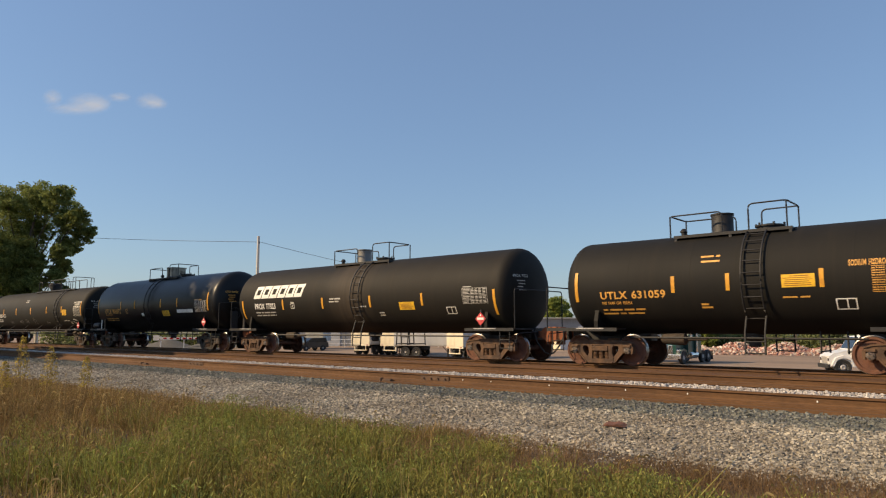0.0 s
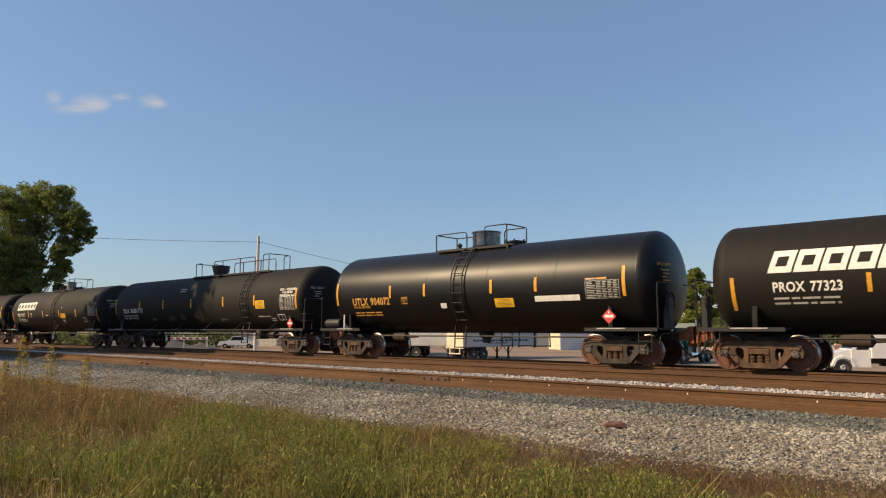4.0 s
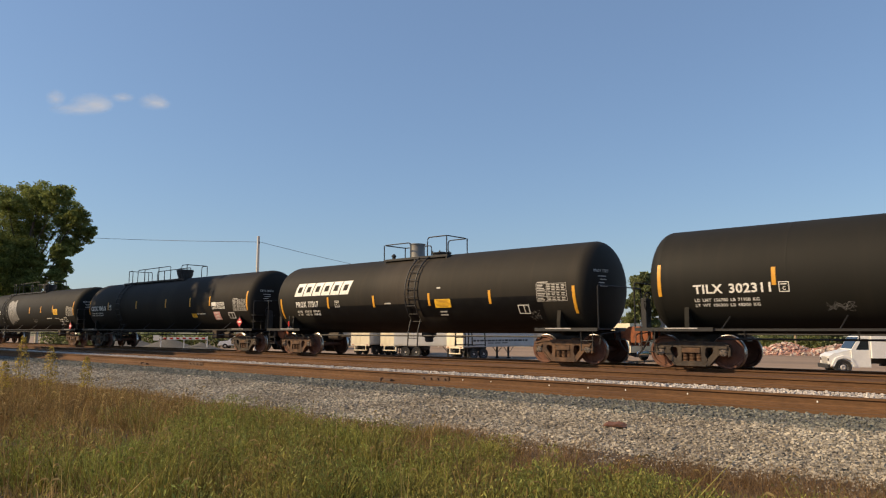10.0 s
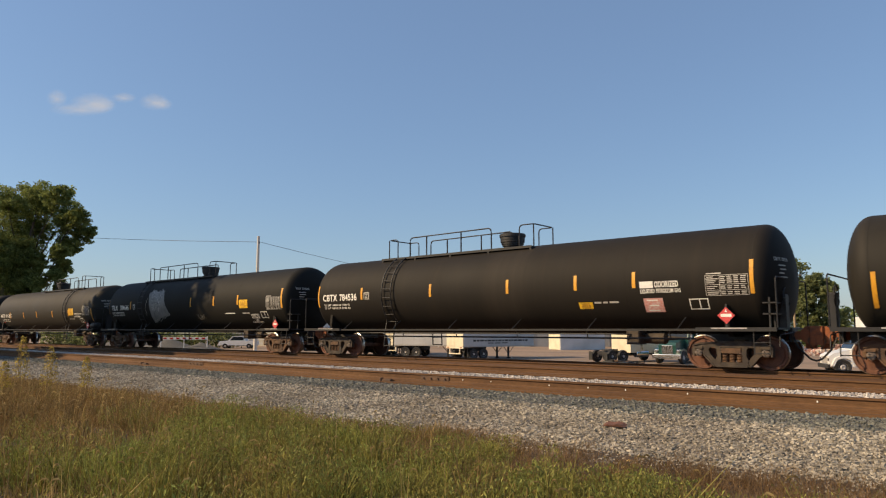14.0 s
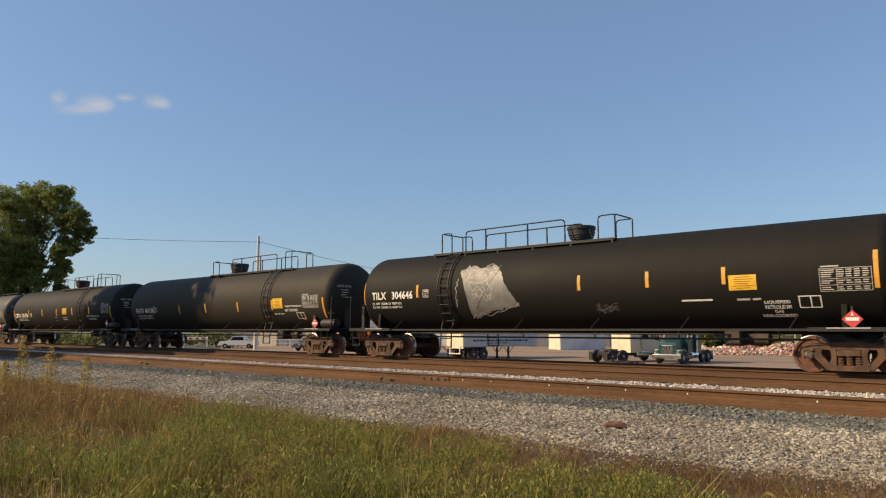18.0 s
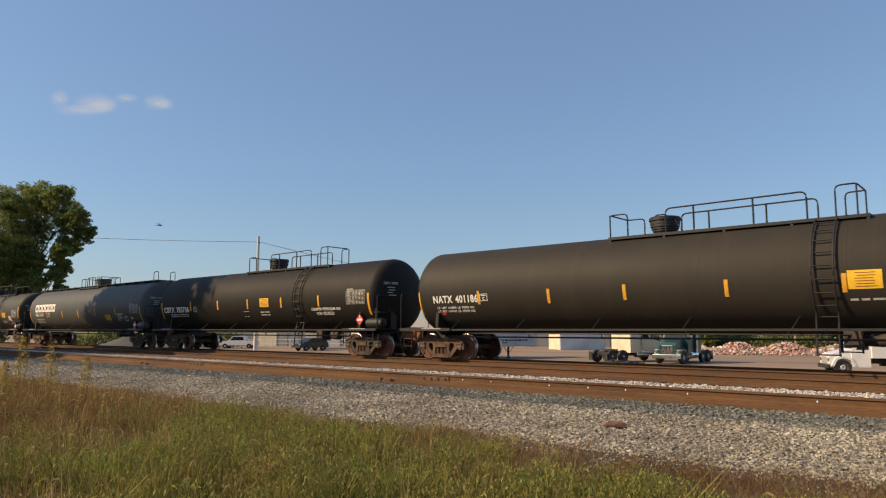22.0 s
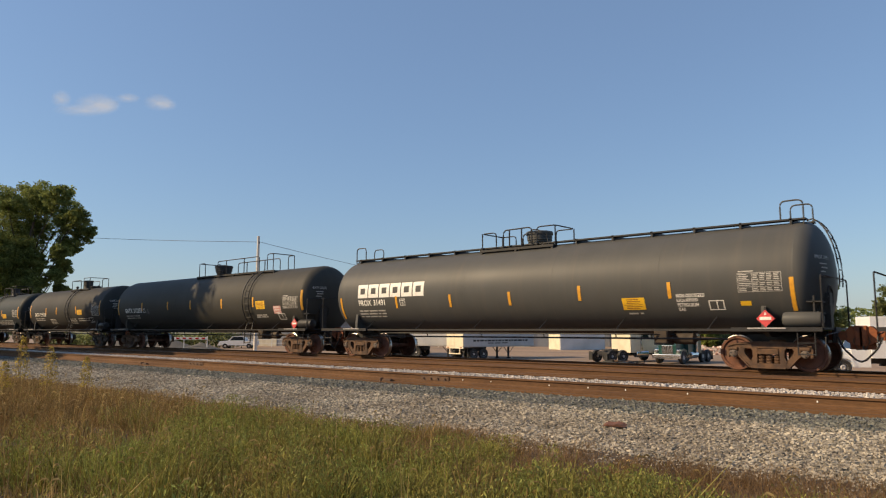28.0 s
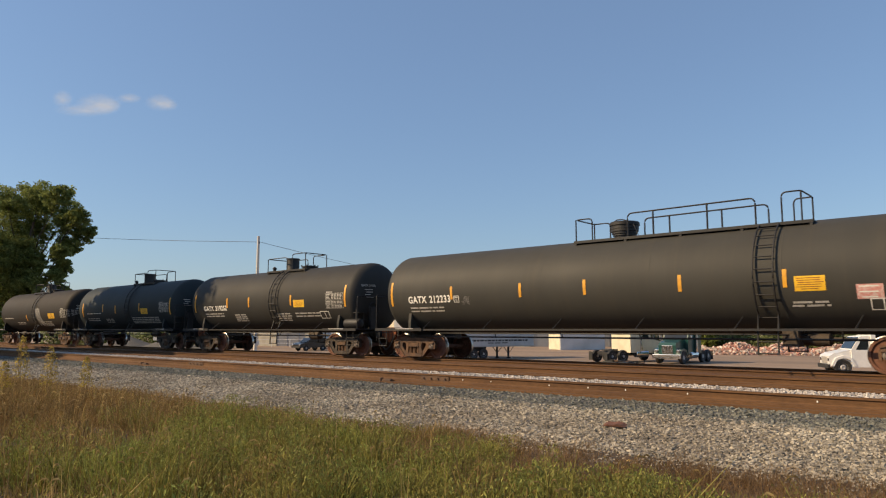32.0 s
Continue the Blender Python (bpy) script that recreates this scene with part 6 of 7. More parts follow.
def tractor(m, paint, label, sleeper=True):
    """A long-nosed truck tractor that faces along its own x."""
    t = thing("truck_tractor", label, "truck", "trucks in the yard", m)
    part("chassis", Geo().box(-6.6, -0.2, -0.45, 0.45, 0.65, 0.95, bevel=0.03), IRON, t)
    part("hood", Geo().prism([(0.0, 0.75), (0.05, 1.5), (-0.1, 1.72), (-1.7, 2.0), (-1.7, 0.75)], -0.72, 0.72), paint, t)
    part("cab", Geo().prism([(-1.7, 0.75), (-1.7, 1.98), (-1.95, 2.75), (-3.0, 2.85), (-3.0, 0.75)], -1.05, 1.05), paint, t)
    if sleeper:
        part("sleeper", Geo().prism([(-3.02, 0.8), (-3.02, 2.9), (-3.2, 3.3), (-4.3, 3.3), (-4.3, 0.8)], -1.15, 1.15), paint, t)
    part("windscreen", Geo().add([(-1.72, -0.95, 2.02), (-1.72, 0.95, 2.02), (-1.925, 0.95, 2.66), (-1.925, -0.95, 2.66)], [(0, 1, 2, 3)]), GLASS_DARK, t, m=pose(0.015, 0, 0.005))
    for y in (-1.056, 1.056):
        part("side_window", Geo().prism([(-2.0, 2.0), (-2.15, 2.6), (-2.8, 2.62), (-2.8, 2.0)], y - 0.004, y + 0.004), GLASS_DARK, t)
    part("grille", Geo().box(0.02, 0.09, -0.45, 0.45, 0.85, 1.5, bevel=0.02), CHROME, t, "bright chrome grille")
    for k in range(7):
        part("grille_bar", Geo().box(0.088, 0.1, -0.4 + k * 0.12, -0.36 + k * 0.12, 0.9, 1.45), IRON, t)
    part("bumper", Geo().box(0.1, 0.35, -1.15, 1.15, 0.45, 0.78, bevel=0.04), CHROME, t, "chrome bumper")
    for s in (-1, 1):
        part("fender", Geo().prism([(0.05, 0.7), (-0.1, 1.15), (-0.6, 1.25), (-1.2, 1.1), (-1.4, 0.7), (-1.25, 0.7), (-1.1, 0.98), (-0.6, 1.1), (-0.2, 0.98), (-0.05, 0.7)], *sorted((s * 0.72, s * 1.12))), paint, t)
        part("headlight", Geo().box(0.0, 0.1, *sorted((s * 0.78, s * 1.05)), 0.95, 1.15, bevel=0.03), CHROME, t, "clear headlight")
        part("mirror", Geo().box(-1.75, -1.65, *sorted((s * 1.2, s * 1.42)), 1.9, 2.5, bevel=0.03), CHROME, t)
        part("exhaust_stack", Geo().lathe([(0.07, 0.9), (0.1, 1.2), (0.1, 2.6), (0.06, 2.7), (0.06, 3.6)], 12, "z", (-3.1, s * 1.22, 0)), CHROME, t)
        part("fuel_tank", Geo().lathe([(0.25, -3.6), (0.3, -3.55), (0.3, -2.2), (0.25, -2.15)], 16, "x", (0, s * 0.92, 0.7)), CHROME, t)
        add_wheel(t, -0.65, s * 0.98)
        for x in (-5.0, -6.25):
            add_wheel(t, x, s * 0.92)
        part("mud_flap", Geo().box(-6.95, -6.93, *sorted((s * 0.7, s * 1.15)), 0.2, 0.9), RUBBER, t)
    part("fifth_wheel", Geo().box(-6.1, -5.1, -0.5, 0.5, 0.98, 1.1, bevel=0.04), IRON, t)
    return t


def road_car(m, paint, label, name, pickup):
    """A car or pickup that faces along its own x."""
    t = thing(name, label, "car", "cars in the yard", m)
    if pickup:
        body = [(2.7, 0.45), (2.72, 0.95), (2.5, 1.08), (1.35, 1.16), (-2.75, 1.14), (-2.8, 0.5)]
        cab = [(1.35, 1.15), (0.75, 1.78), (-0.95, 1.82), (-1.15, 1.15)]
        glass = [(1.1, 1.2), (0.68, 1.7), (-0.85, 1.73), (-0.98, 1.2)]
    else:
        body = [(2.25, 0.42), (2.3, 0.8), (2.1, 0.98), (1.2, 1.08), (-2.2, 1.08), (-2.3, 0.6), (-2.25, 0.42)]
        cab = [(1.2, 1.07), (0.5, 1.66), (-1.9, 1.7), (-2.2, 1.07)]
        glass = [(0.95, 1.12), (0.42, 1.58), (-1.75, 1.6), (-1.98, 1.12)]
    part("body", Geo().prism(body, -0.95, 0.95), paint, t)
    part("cabin", Geo().prism(cab, -0.84, 0.84), paint, t)
    for y in (-0.848, 0.848):
        part("side_window", Geo().prism(glass, y - 0.006, y + 0.006), GLASS_DARK, t)
    f = cab[:2]
    part("windscreen", Geo().add([(f[0][0] + 0.01, -0.74, f[0][1] + 0.06), (f[0][0] + 0.01, 0.74, f[0][1] + 0.06), (f[1][0] + 0.03, 0.7, f[1][1] - 0.05), (f[1][0] + 0.03, -0.7, f[1][1] - 0.05)], [(0, 1, 2, 3)]), GLASS_DARK, t)
    fx = max(p[0] for p in body)
    part("bumper", Geo().box(fx - 0.05, fx + 0.08, -0.93, 0.93, 0.42, 0.62, bevel=0.03), STEEL_LIGHT if pickup else RUBBER, t)
    for s in (-1, 1):
        part("headlight", Geo().box(fx - 0.12, fx + 0.01, *sorted((s * 0.58, s * 0.9)), 0.72, 0.88, bevel=0.02), CHROME, t)
        for x in (fx - 0.95, -fx + 0.95):
            add_wheel(t, x, s * 0.86, 0.7)
    return t


trailer(pose(-40.4, 49.7, LOT, 0, 0, 78), 9.1, "pale grey box trailer with sunlit cream rear doors", text=True)
trailer(pose(-50.58, 50.90, LOT, 0, 0, 19.6), 8.8, "long grey box trailer on black tandem wheels", rear=WALL_GREY)
trailer(pose(-76.8, 63.2, LOT, 0, 0, 131), 7.0, "white box trailer with sunlit cream rear doors", side=WALL_WHITE)
for x, y in ((-55.33, 51.96), (-52.02, 53.23)):
    trailer(pose(x, y, LOT, 0, 0, 100), 8.0, "white box trailer with cream rear doors and guard", side=WALL_WHITE)
shed = thing("shed", "low sunlit cream metal shed", "building", m=pose(-50.0, 82.6, LOT, 0, 0, 60))
part("wall", Geo().box(0, 7, 0, 3.4, 0, 2.9), WALL_WHITE, shed)
part("front_door", Geo().box(-0.06, -0.004, 0.1, 3.3, 0.05, 2.8, bevel=0.01), CREAM, shed, "cream double door")
part("roof", Geo().box(-0.2, 7.2, -0.2, 3.6, 2.9, 3.02), WALL_GREY, shed)
tractor(pose(-23.0, 54.4, LOT, 0, 0, 270), TRUCK_GREEN, "dark green truck tractor with chrome grille")
tractor(pose(-26.3, 59.9, LOT, 0, 0, 70), CREAM, "cream truck tractor parked in the yard")
road_car(pose(-73.7, 58.5, LOT, 0, 0, 268), CAR_BLACK, "black estate car in the yard", "estate_car", False)
road_car(pose(-91.0, 58.8, LOT, 0, 0, 221), TRUCK_WHITE, "white pickup truck in the yard", "pickup_truck", True)


def box_truck():
    t = thing("box_truck", "white delivery truck with a long box body", "truck", "trucks in the yard", pose(-10.4, 48.6, LOT, 0, 0, 207))
    part("cargo_box", Geo().box(-12.5, -2.24, -1.25, 1.25, 1.05, 3.55, bevel=0.03), TRUCK_WHITE, t)
    part("hood", Geo().prism([(0.0, 0.5), (0.02, 1.15), (-0.25, 1.32), (-1.2, 1.55), (-1.2, 0.5)], -1.0, 1.0), TRUCK_WHITE, t)
    part("cab", Geo().prism([(-1.2, 0.5), (-1.2, 1.54), (-1.7, 2.35), (-2.22, 2.4), (-2.22, 0.5)], -1.1, 1.1), TRUCK_WHITE, t)
    for y in (-1.106, 1.106):
        part("side_window", Geo().prism([(-1.45, 1.55), (-1.8, 2.2), (-2.14, 2.2), (-2.14, 1.55)], y - 0.004, y + 0.004), GLASS_DARK, t)
    part("windscreen", Geo().add([(-1.24, -1.0, 1.6), (-1.24, 1.0, 1.6), (-1.67, 1.0, 2.3), (-1.67, -1.0, 2.3)], [(0, 1, 2, 3)]), GLASS_DARK, t, m=pose(0.02, 0, 0.01))
    part("grille", Geo().box(0.0, 0.05, -0.55, 0.55, 0.7, 1.1, bevel=0.02), STEEL_LIGHT, t)
    part("bumper", Geo().box(0.0, 0.16, -1.06, 1.06, 0.42, 0.66, bevel=0.03), RUBBER, t)
    part("chassis", Geo().box(-12.3, -1.2, -0.5, 0.5, 0.7, 1.02), IRON, t)
    part("step_box", Geo().box(-4.6, -3.4, 0.8, 1.2, 0.5, 1.0, bevel=0.03).box(-4.6, -3.4, -1.2, -0.8, 0.5, 1.0, bevel=0.03), IRON, t)
    for s in (-1, 1):
        part("wheel_arch", Geo().prism([(-0.05, 0.55), (-0.3, 1.05), (-0.75, 1.2), (-1.2, 1.05), (-1.45, 0.55), (-1.3, 0.55), (-1.1, 0.93), (-0.75, 1.05), (-0.4, 0.93), (-0.2, 0.55)], *sorted((s * 0.95, s * 1.14))), TRUCK_WHITE, t)
        part("headlight", Geo().box(-0.12, 0.03, *sorted((s * 0.62, s * 0.95)), 0.85, 1.05, bevel=0.03), CHROME, t)
        add_wheel(t, -0.7, s * 0.98, 0.92)
        for x in (-9.4, -10.6):
            add_wheel(t, x, s * 1.0, 0.92)
        part("side_marking", Geo().box(-5.3, -5.0, *sorted((s * 1.252, s * 1.256)), 1.7, 2.0).box(-4.9, -4.2, *sorted((s * 1.252, s * 1.256)), 1.85, 1.93), GREY_INK, t)


box_truck()


def rubble_heap():
    rng = random.Random(3)
    heap = tagged(new("brick_rubble"), "heap of broken red bricks and pale rubble", "rubble", kind="stuff")
    for name, mat, n in (("brick", BRICK, 1500), ("stone", RUBBLE, 500)):
        g = Geo()
        for k in range(n):
            t = rng.random()
            hgt = 1.35 * (0.75 + 0.25 * math.sin(t * 21)) * (1 - abs(t - 0.5) * 0.5)
            off = rng.uniform(-1, 1)
            z = LOT + max(0.0, hgt * (1 - abs(off))) + rng.uniform(-0.05, 0.1)
            c = Vector((-32.0 + 15.5 * t - 0.4 * off, 78.6 + 6.8 * t + 1.9 * off, z))
            e = Euler((rng.uniform(-0.7, 0.7), rng.uniform(-0.7, 0.7), rng.uniform(0, 6.28))).to_matrix()
            a, b, h = (0.13, 0.07, 0.05) if name == "brick" else (rng.uniform(0.1, 0.3), rng.uniform(0.08, 0.2), rng.uniform(0.05, 0.14))
            s = 1.6 if name == "brick" else 1.0
            vs = [c + e @ Vector((x * a * s, y * b * s, q * h * s)) for q in (-1, 1) for x, y in ((-1, -1), (1, -1), (1, 1), (-1, 1))]
            g.add(vs, [(3, 2, 1, 0), (4, 5, 6, 7), (0, 1, 5, 4), (1, 2, 6, 5), (2, 3, 7, 6), (3, 0, 4, 7)])
        tagged(part(name, g, mat, heap), kind="stuff")
    g = Geo()
    for i in range(41):
        t = i / 40
        hgt = 1.3 * (0.75 + 0.25 * math.sin(t * 21)) * (1 - abs(t - 0.5) * 0.5)
        for off, q in ((-1.1, -0.05), (-0.4, 0.55), (0, 0.95), (0.4, 0.55), (1.1, -0.05)):
            g.v.append((-32.0 + 15.5 * t - 0.4 * off, 78.6 + 6.8 * t + 1.9 * off, LOT + max(-0.05, hgt * q)))
    for i in range(40):
        for k in range(4):
            g.f.append((i * 5 + k, i * 5 + 5 + k, i * 5 + 6 + k, i * 5 + k + 1))
            g.s.append(0)
    part("rubble_core", g, BRICK, heap)


rubble_heap()


def mound(x, y, r, h, seed):
    rng = random.Random(seed)
    g = Geo()
    rings, seg = 9, 28
    for i in range(rings + 1):
        t = i / rings
        for k in range(seg):
            a = k * math.tau / seg
            rr = r * t * (1 + 0.14 * noise.noise((math.cos(a) * 1.3, math.sin(a) * 1.3, seed)))
            g.v.append((rr * math.cos(a) * 1.4, rr * math.sin(a), h * (1 - t) ** 1.15 + 0.08 * noise.noise((rr * math.cos(a) * 2, rr * math.sin(a) * 2, seed)) - 0.05 * t))
    for i in range(rings):
        for k in range(seg):
            g.f.append((i * seg + k, i * seg + seg + k, i * seg + seg + (k + 1) % seg, i * seg + (k + 1) % seg))
            g.s.append(0)
    ob = new("gravel_mound", g.mesh("gravel_mound", DARK_BED, True))
    ob.matrix_basis = pose(x, y, LOT, 0, 0, 35)
    tagged(ob, "grey gravel mound heaped in the yard", "gravel heap", "gravel mounds")


mound(-97.0, 51.0, 3.6, 1.6, 1)
mound(-104.0, 48.0, 4.2, 1.9, 2)
mound(-89.0, 51.5, 2.6, 1.0, 3)


def scrap_heap():
    rng = random.Random(9)
    h = thing("scrap_heap", "low heap of dark steel scrap and pallets", "scrap metal", m=pose(-25.0, 50.6, LOT, 0, 0, 40))
    for k in range(16):
        a, b, c = rng.uniform(0.3, 0.8), rng.uniform(0.06, 0.25), rng.uniform(0.04, 0.1)
        part("scrap_bar", Geo().box(-a, a, -b, b, -c, c), IRON if k % 3 else RUST, h, m=pose(rng.uniform(-1.5, 1.3), rng.uniform(-0.7, 0.7), 0.06 + 0.05 * rng.random() + 0.012 * k, rng.uniform(-12, 12), rng.uniform(-14, 14), rng.uniform(-50, 50)))


scrap_heap()


def warehouse():
    w = thing("warehouse", "long low white sheet-metal warehouse", "building", m=pose(-106.5, 66.0, LOT, 0, 0, 35.6))
    length, deep, tall = 74.0, 16.0, 4.6
    part("wall", Geo().box(0, length, 0, deep, 0, tall), WALL_SHADE, w)
    part("roof", Geo().prism([(-0.4, 0.0), (-0.4, 0.15), (length + 0.4, 0.15), (length + 0.4, 0.0)], -0.5, deep + 0.5), WALL_GREY, w, m=pose(0, 0, tall))
    rng = random.Random(4)
    rib = Geo().box(-0.04, 0.04, -0.05, 0.0, 0, tall).mesh("wall_rib", WALL_SHADE)
    for k in range(37):
        hang("wall_rib", rib, w, pose(1 + 2 * k, 0, 0))
    for k, x in enumerate((6, 17, 26, 37, 49, 60)):
        part("roller_door", Geo().box(x, x + 3.2, -0.08, -0.01, 0, 3.4, bevel=0.01), WALL_GREY if k % 2 else CREAM, w)
    # white pipe fence before it
    f = thing("pipe_fence", "white-painted pipe fence along the yard", "fence", m=pose(-104.0, 60.0, LOT, 0, 0, 35.6))
    post = Geo().lathe([(0.05, 0), (0.05, 1.25)], 8).mesh("post", TRUCK_WHITE)
    for k in range(16):
        hang("post", post, f, pose(3.0 * k, 0, 0))
    for z in (0.6, 1.2):
        part("pipe", Geo().tube([(0, 0, z), (45, 0, z)], 0.04, 6), TRUCK_WHITE, f)


warehouse()


def house(m, label):
    h = thing("house", label, "house", "houses beyond the yard", m)
    w, deep, eave, peak = 4.6, 8.0, 5.3, 7.4
    part("wall", Geo().box(0, w, 0, deep, 0, eave), GREEN_WALL, h)
    part("gable_wall", Geo().prism([(0, 0.0), (0, eave), (w / 2, peak - 0.15), (w, eave), (w, 0.0)], -0.05, -0.002), YELLOW_WALL, h)
    roof = [(-0.35, eave - 0.15), (w / 2, peak), (w + 0.35, eave - 0.15)]
    low = [(x, z - 0.12) for x, z in roof]
    g = Geo()
    for (x0, z0), (x1, z1), (u0, v0), (u1, v1) in ((roof[0], roof[1], low[0], low[1]), (roof[1], roof[2], low[1], low[2])):
        g.add([(x, y, z) for y in (-0.35, deep + 0.35) for x, z in ((x0, z0), (x1, z1), (u1, v1), (u0, v0))], [(0, 1, 2, 3), (7, 6, 5, 4), (0, 4, 5, 1), (2, 6, 7, 3), (0, 3, 7, 4), (1, 5, 6, 2)])
    part("roof", g, ROOF, h)
    for x, z in ((0.6, 1.2), (3.0, 1.2), (0.6, 3.7), (3.0, 3.7)):
        win = part("window", Geo().box(x, x + 1.0, -0.09, -0.052, z, z + 1.2, bevel=0.01), TRUCK_WHITE, h)
        part("pane", Geo().box(x + 0.08, x + 0.92, -0.1, -0.092, z + 0.08, z + 1.12), GLASS_DARK, win)


house(pose(-36.3, 117.9, LOT, 0, 0, -15), "small pale yellow house with a dark shingle roof")
house(pose(-60.7, 147.4, LOT, 0, 0, -5), "small cream gabled house among trees")


def dome(tall, wide, low, n, seed):
    """Round masses of foliage for a full crown: side, depth, height and radius of each."""
    rng = random.Random(seed * 7 + 1)
    out = []
    for k in range(n):
        h = low + (0.94 - low) * (k + rng.random()) / n
        q = (h - low) / (1 - low)
        r = wide * rng.uniform(0.12, 0.19) * (1.1 - 0.35 * q)
        reach = max(0.0, wide / 2 * math.sin(math.pi * min(1.0, 0.22 + 0.72 * q)) ** 0.6 - r * 0.8) * rng.uniform(0.35, 1.0)
        a = k * 2.4 + rng.uniform(-0.4, 0.4)
        out.append((reach * math.cos(a), reach * math.sin(a), tall * h - r * 0.3, r))
    return out


def tree(x, y, base, tall, masses, seed, leaf, label, per=1500, size=0.2):
    """A tapered trunk, a limb into each mass of foliage, and leaves in small sprays about the masses."""
    rng = random.Random(seed)
    nrg = np.random.default_rng(seed)
    t = thing("tree", label, "tree", "trees by the yard", pose(x, y, base, 0, 0, 40.8))
    r0 = tall * 0.024
    spine = [Vector((0.02 * tall * math.sin(k * 1.3 + seed), 0.02 * tall * math.cos(k * 1.7 + seed), tall * 0.78 * k / 7)) for k in range(8)]
    part("trunk", Geo().bough(spine, [r0 * (1.3 - 0.16 * k) for k in range(8)], 9), BARK, t, smooth=True)
    sprays = []
    for u, d, z, r in masses:
        c = Vector((u, d, z))
        s = spine[max(1, min(6, int(z / tall * 6) - 1))]
        mid = s.lerp(c, 0.5) + Vector((rng.uniform(-0.3, 0.3), rng.uniform(-0.3, 0.3), tall * 0.02))
        part("limb", Geo().bough([s, mid, c], [r0 * 0.24, r0 * 0.13, r0 * 0.05], 6), BARK, t, smooth=True)
        for k in range(64):
            way = Vector((rng.gauss(0, 1), rng.gauss(0, 1), rng.gauss(0, 0.8) + 0.15)).normalized()
            sprays.append((c + way * r * (0.2 + 0.86 * rng.random() ** 0.6), r * rng.uniform(0.22, 0.45)))
    at = np.array([c for c, _ in sprays])
    rad = np.array([q for _, q in sprays])
    pick = nrg.integers(0, len(sprays), per * len(masses))
    n = len(pick)
    p = nrg.normal(0, 1, (n, 3))
    p /= np.linalg.norm(p, axis=1)[:, None]
    p = at[pick] + p * (nrg.random((n, 1)) ** 0.5) * rad[pick][:, None] * np.array([1, 1, 0.62])
    d = nrg.normal(0, 1, (n, 3)) * np.array([1, 1, 0.8])
    d /= np.linalg.norm(d, axis=1)[:, None]
    e = np.cross(d, nrg.normal(0, 1, (n, 3)))
    e /= np.linalg.norm(e, axis=1)[:, None]
    s = size * (0.5 + 0.7 * nrg.random((n, 1)))
    co = np.stack([p - d * s, p - e * s * 0.5, p + d * s, p + e * s * 0.5], 1).reshape(-1, 3)
    me = bpy.data.meshes.new("crown")
    me.from_pydata(co.tolist(), [], (np.array([[0, 1, 2, 3]]) + 4 * np.arange(n)[:, None]).tolist())
    me.materials.append(leaf)
    tagged(hang("crown", me, t), kind="stuff")


# the broad tree: side, height and radius of its masses, two deep
BROAD = ((0.1, 16.7, 1.77), (-1.9, 15.5, 2.01), (-4.2, 15.8, 2.36), (2.4, 15.5, 1.65), (4.2, 16.1, 1.42), (4.9, 14.4, 1.0), (4.5, 13.1, 1.06), (3.3, 13.8, 1.48), (-0.9, 13.4, 1.77), (-3.0, 12.4, 2.6), (-5.5, 12.4, 2.71), (-0.6, 10.8, 2.01), (-2.3, 9.3, 2.48), (-5.1, 8.8, 2.71), (0.0, 8.1, 1.89), (3.3, 11.5, 1.24), (4.3, 10.5, 0.89), (3.1, 9.2, 1.06), (4.0, 8.1, 0.83), (2.1, 7.3, 1.3), (-1.9, 6.8, 2.24), (1.3, 9.4, 1.18), (1.8, 11.1, 0.77), (-1.3, 17.4, 1.18), (0.6, 6.0, 1.5), (2.6, 5.9, 1.2), (3.6, 6.7, 0.9), (0.2, 4.4, 1.4), (2.2, 4.5, 1.1))
rng = random.Random(5)
tree(-79.5, 26.0, LOT, 17.9, [(u, rng.uniform(-1, 1) * 2.6 + k * 2.4, z, r) for u, z, r in BROAD for k in ((-1, 1) if r > 1.9 else (0,))], 11, LEAF, "broad green leafy tree behind the train", 3300, 0.155)
tree(-95.0, 25.0, LOT, 15.0, dome(15.0, 15.0, 0.2, 16, 12), 12, LEAF, "broad green leafy tree in dense leaf", 1100, 0.34)
for x, y, tall, wide, seed, leaf, label in (
        (-37.6, 99.7, 12.1, 6.6, 13, LEAF_LIGHT, "slender yellow-green tree beyond the yard"),
        (-41.0, 130.6, 15.8, 12.0, 14, LEAF_FAR, "dense green tree beyond the yard"),
        (-33.9, 128.9, 16.4, 13.0, 15, LEAF_FAR, "dense green tree beyond the yard"),
        (-24.6, 111.0, 11.0, 9.0, 16, LEAF_FAR, "low green tree beyond the yard"),
        (-33.6, 107.6, 5.6, 3.4, 21, LEAF_LIGHT, "small leafy tree before the house"),
        (-13.0, 106.0, 10.9, 9.0, 17, LEAF_FAR, "dense green tree beyond the yard"),
        (-72.3, 117.0, 9.3, 9.0, 18, LEAF_LIGHT, "yellow-green tree beside the warehouse"),
        (-45.8, 99.8, 12.1, 6.4, 19, LEAF_FAR, "slender green tree beyond the yard")):
    tree(x, y, LOT, tall, dome(tall, wide, 0.06, 30, seed), seed, leaf, label, 680, 0.26)
# the roadside tree beside the camera's field of view, whose shade lies on the train
tree(-51.6, 3.0, 0.0, 22.0, dome(22.0, 17.0, 0.2, 34, 20), 20, LEAF, "tall broad roadside tree shading the tracks", 950, 0.4)


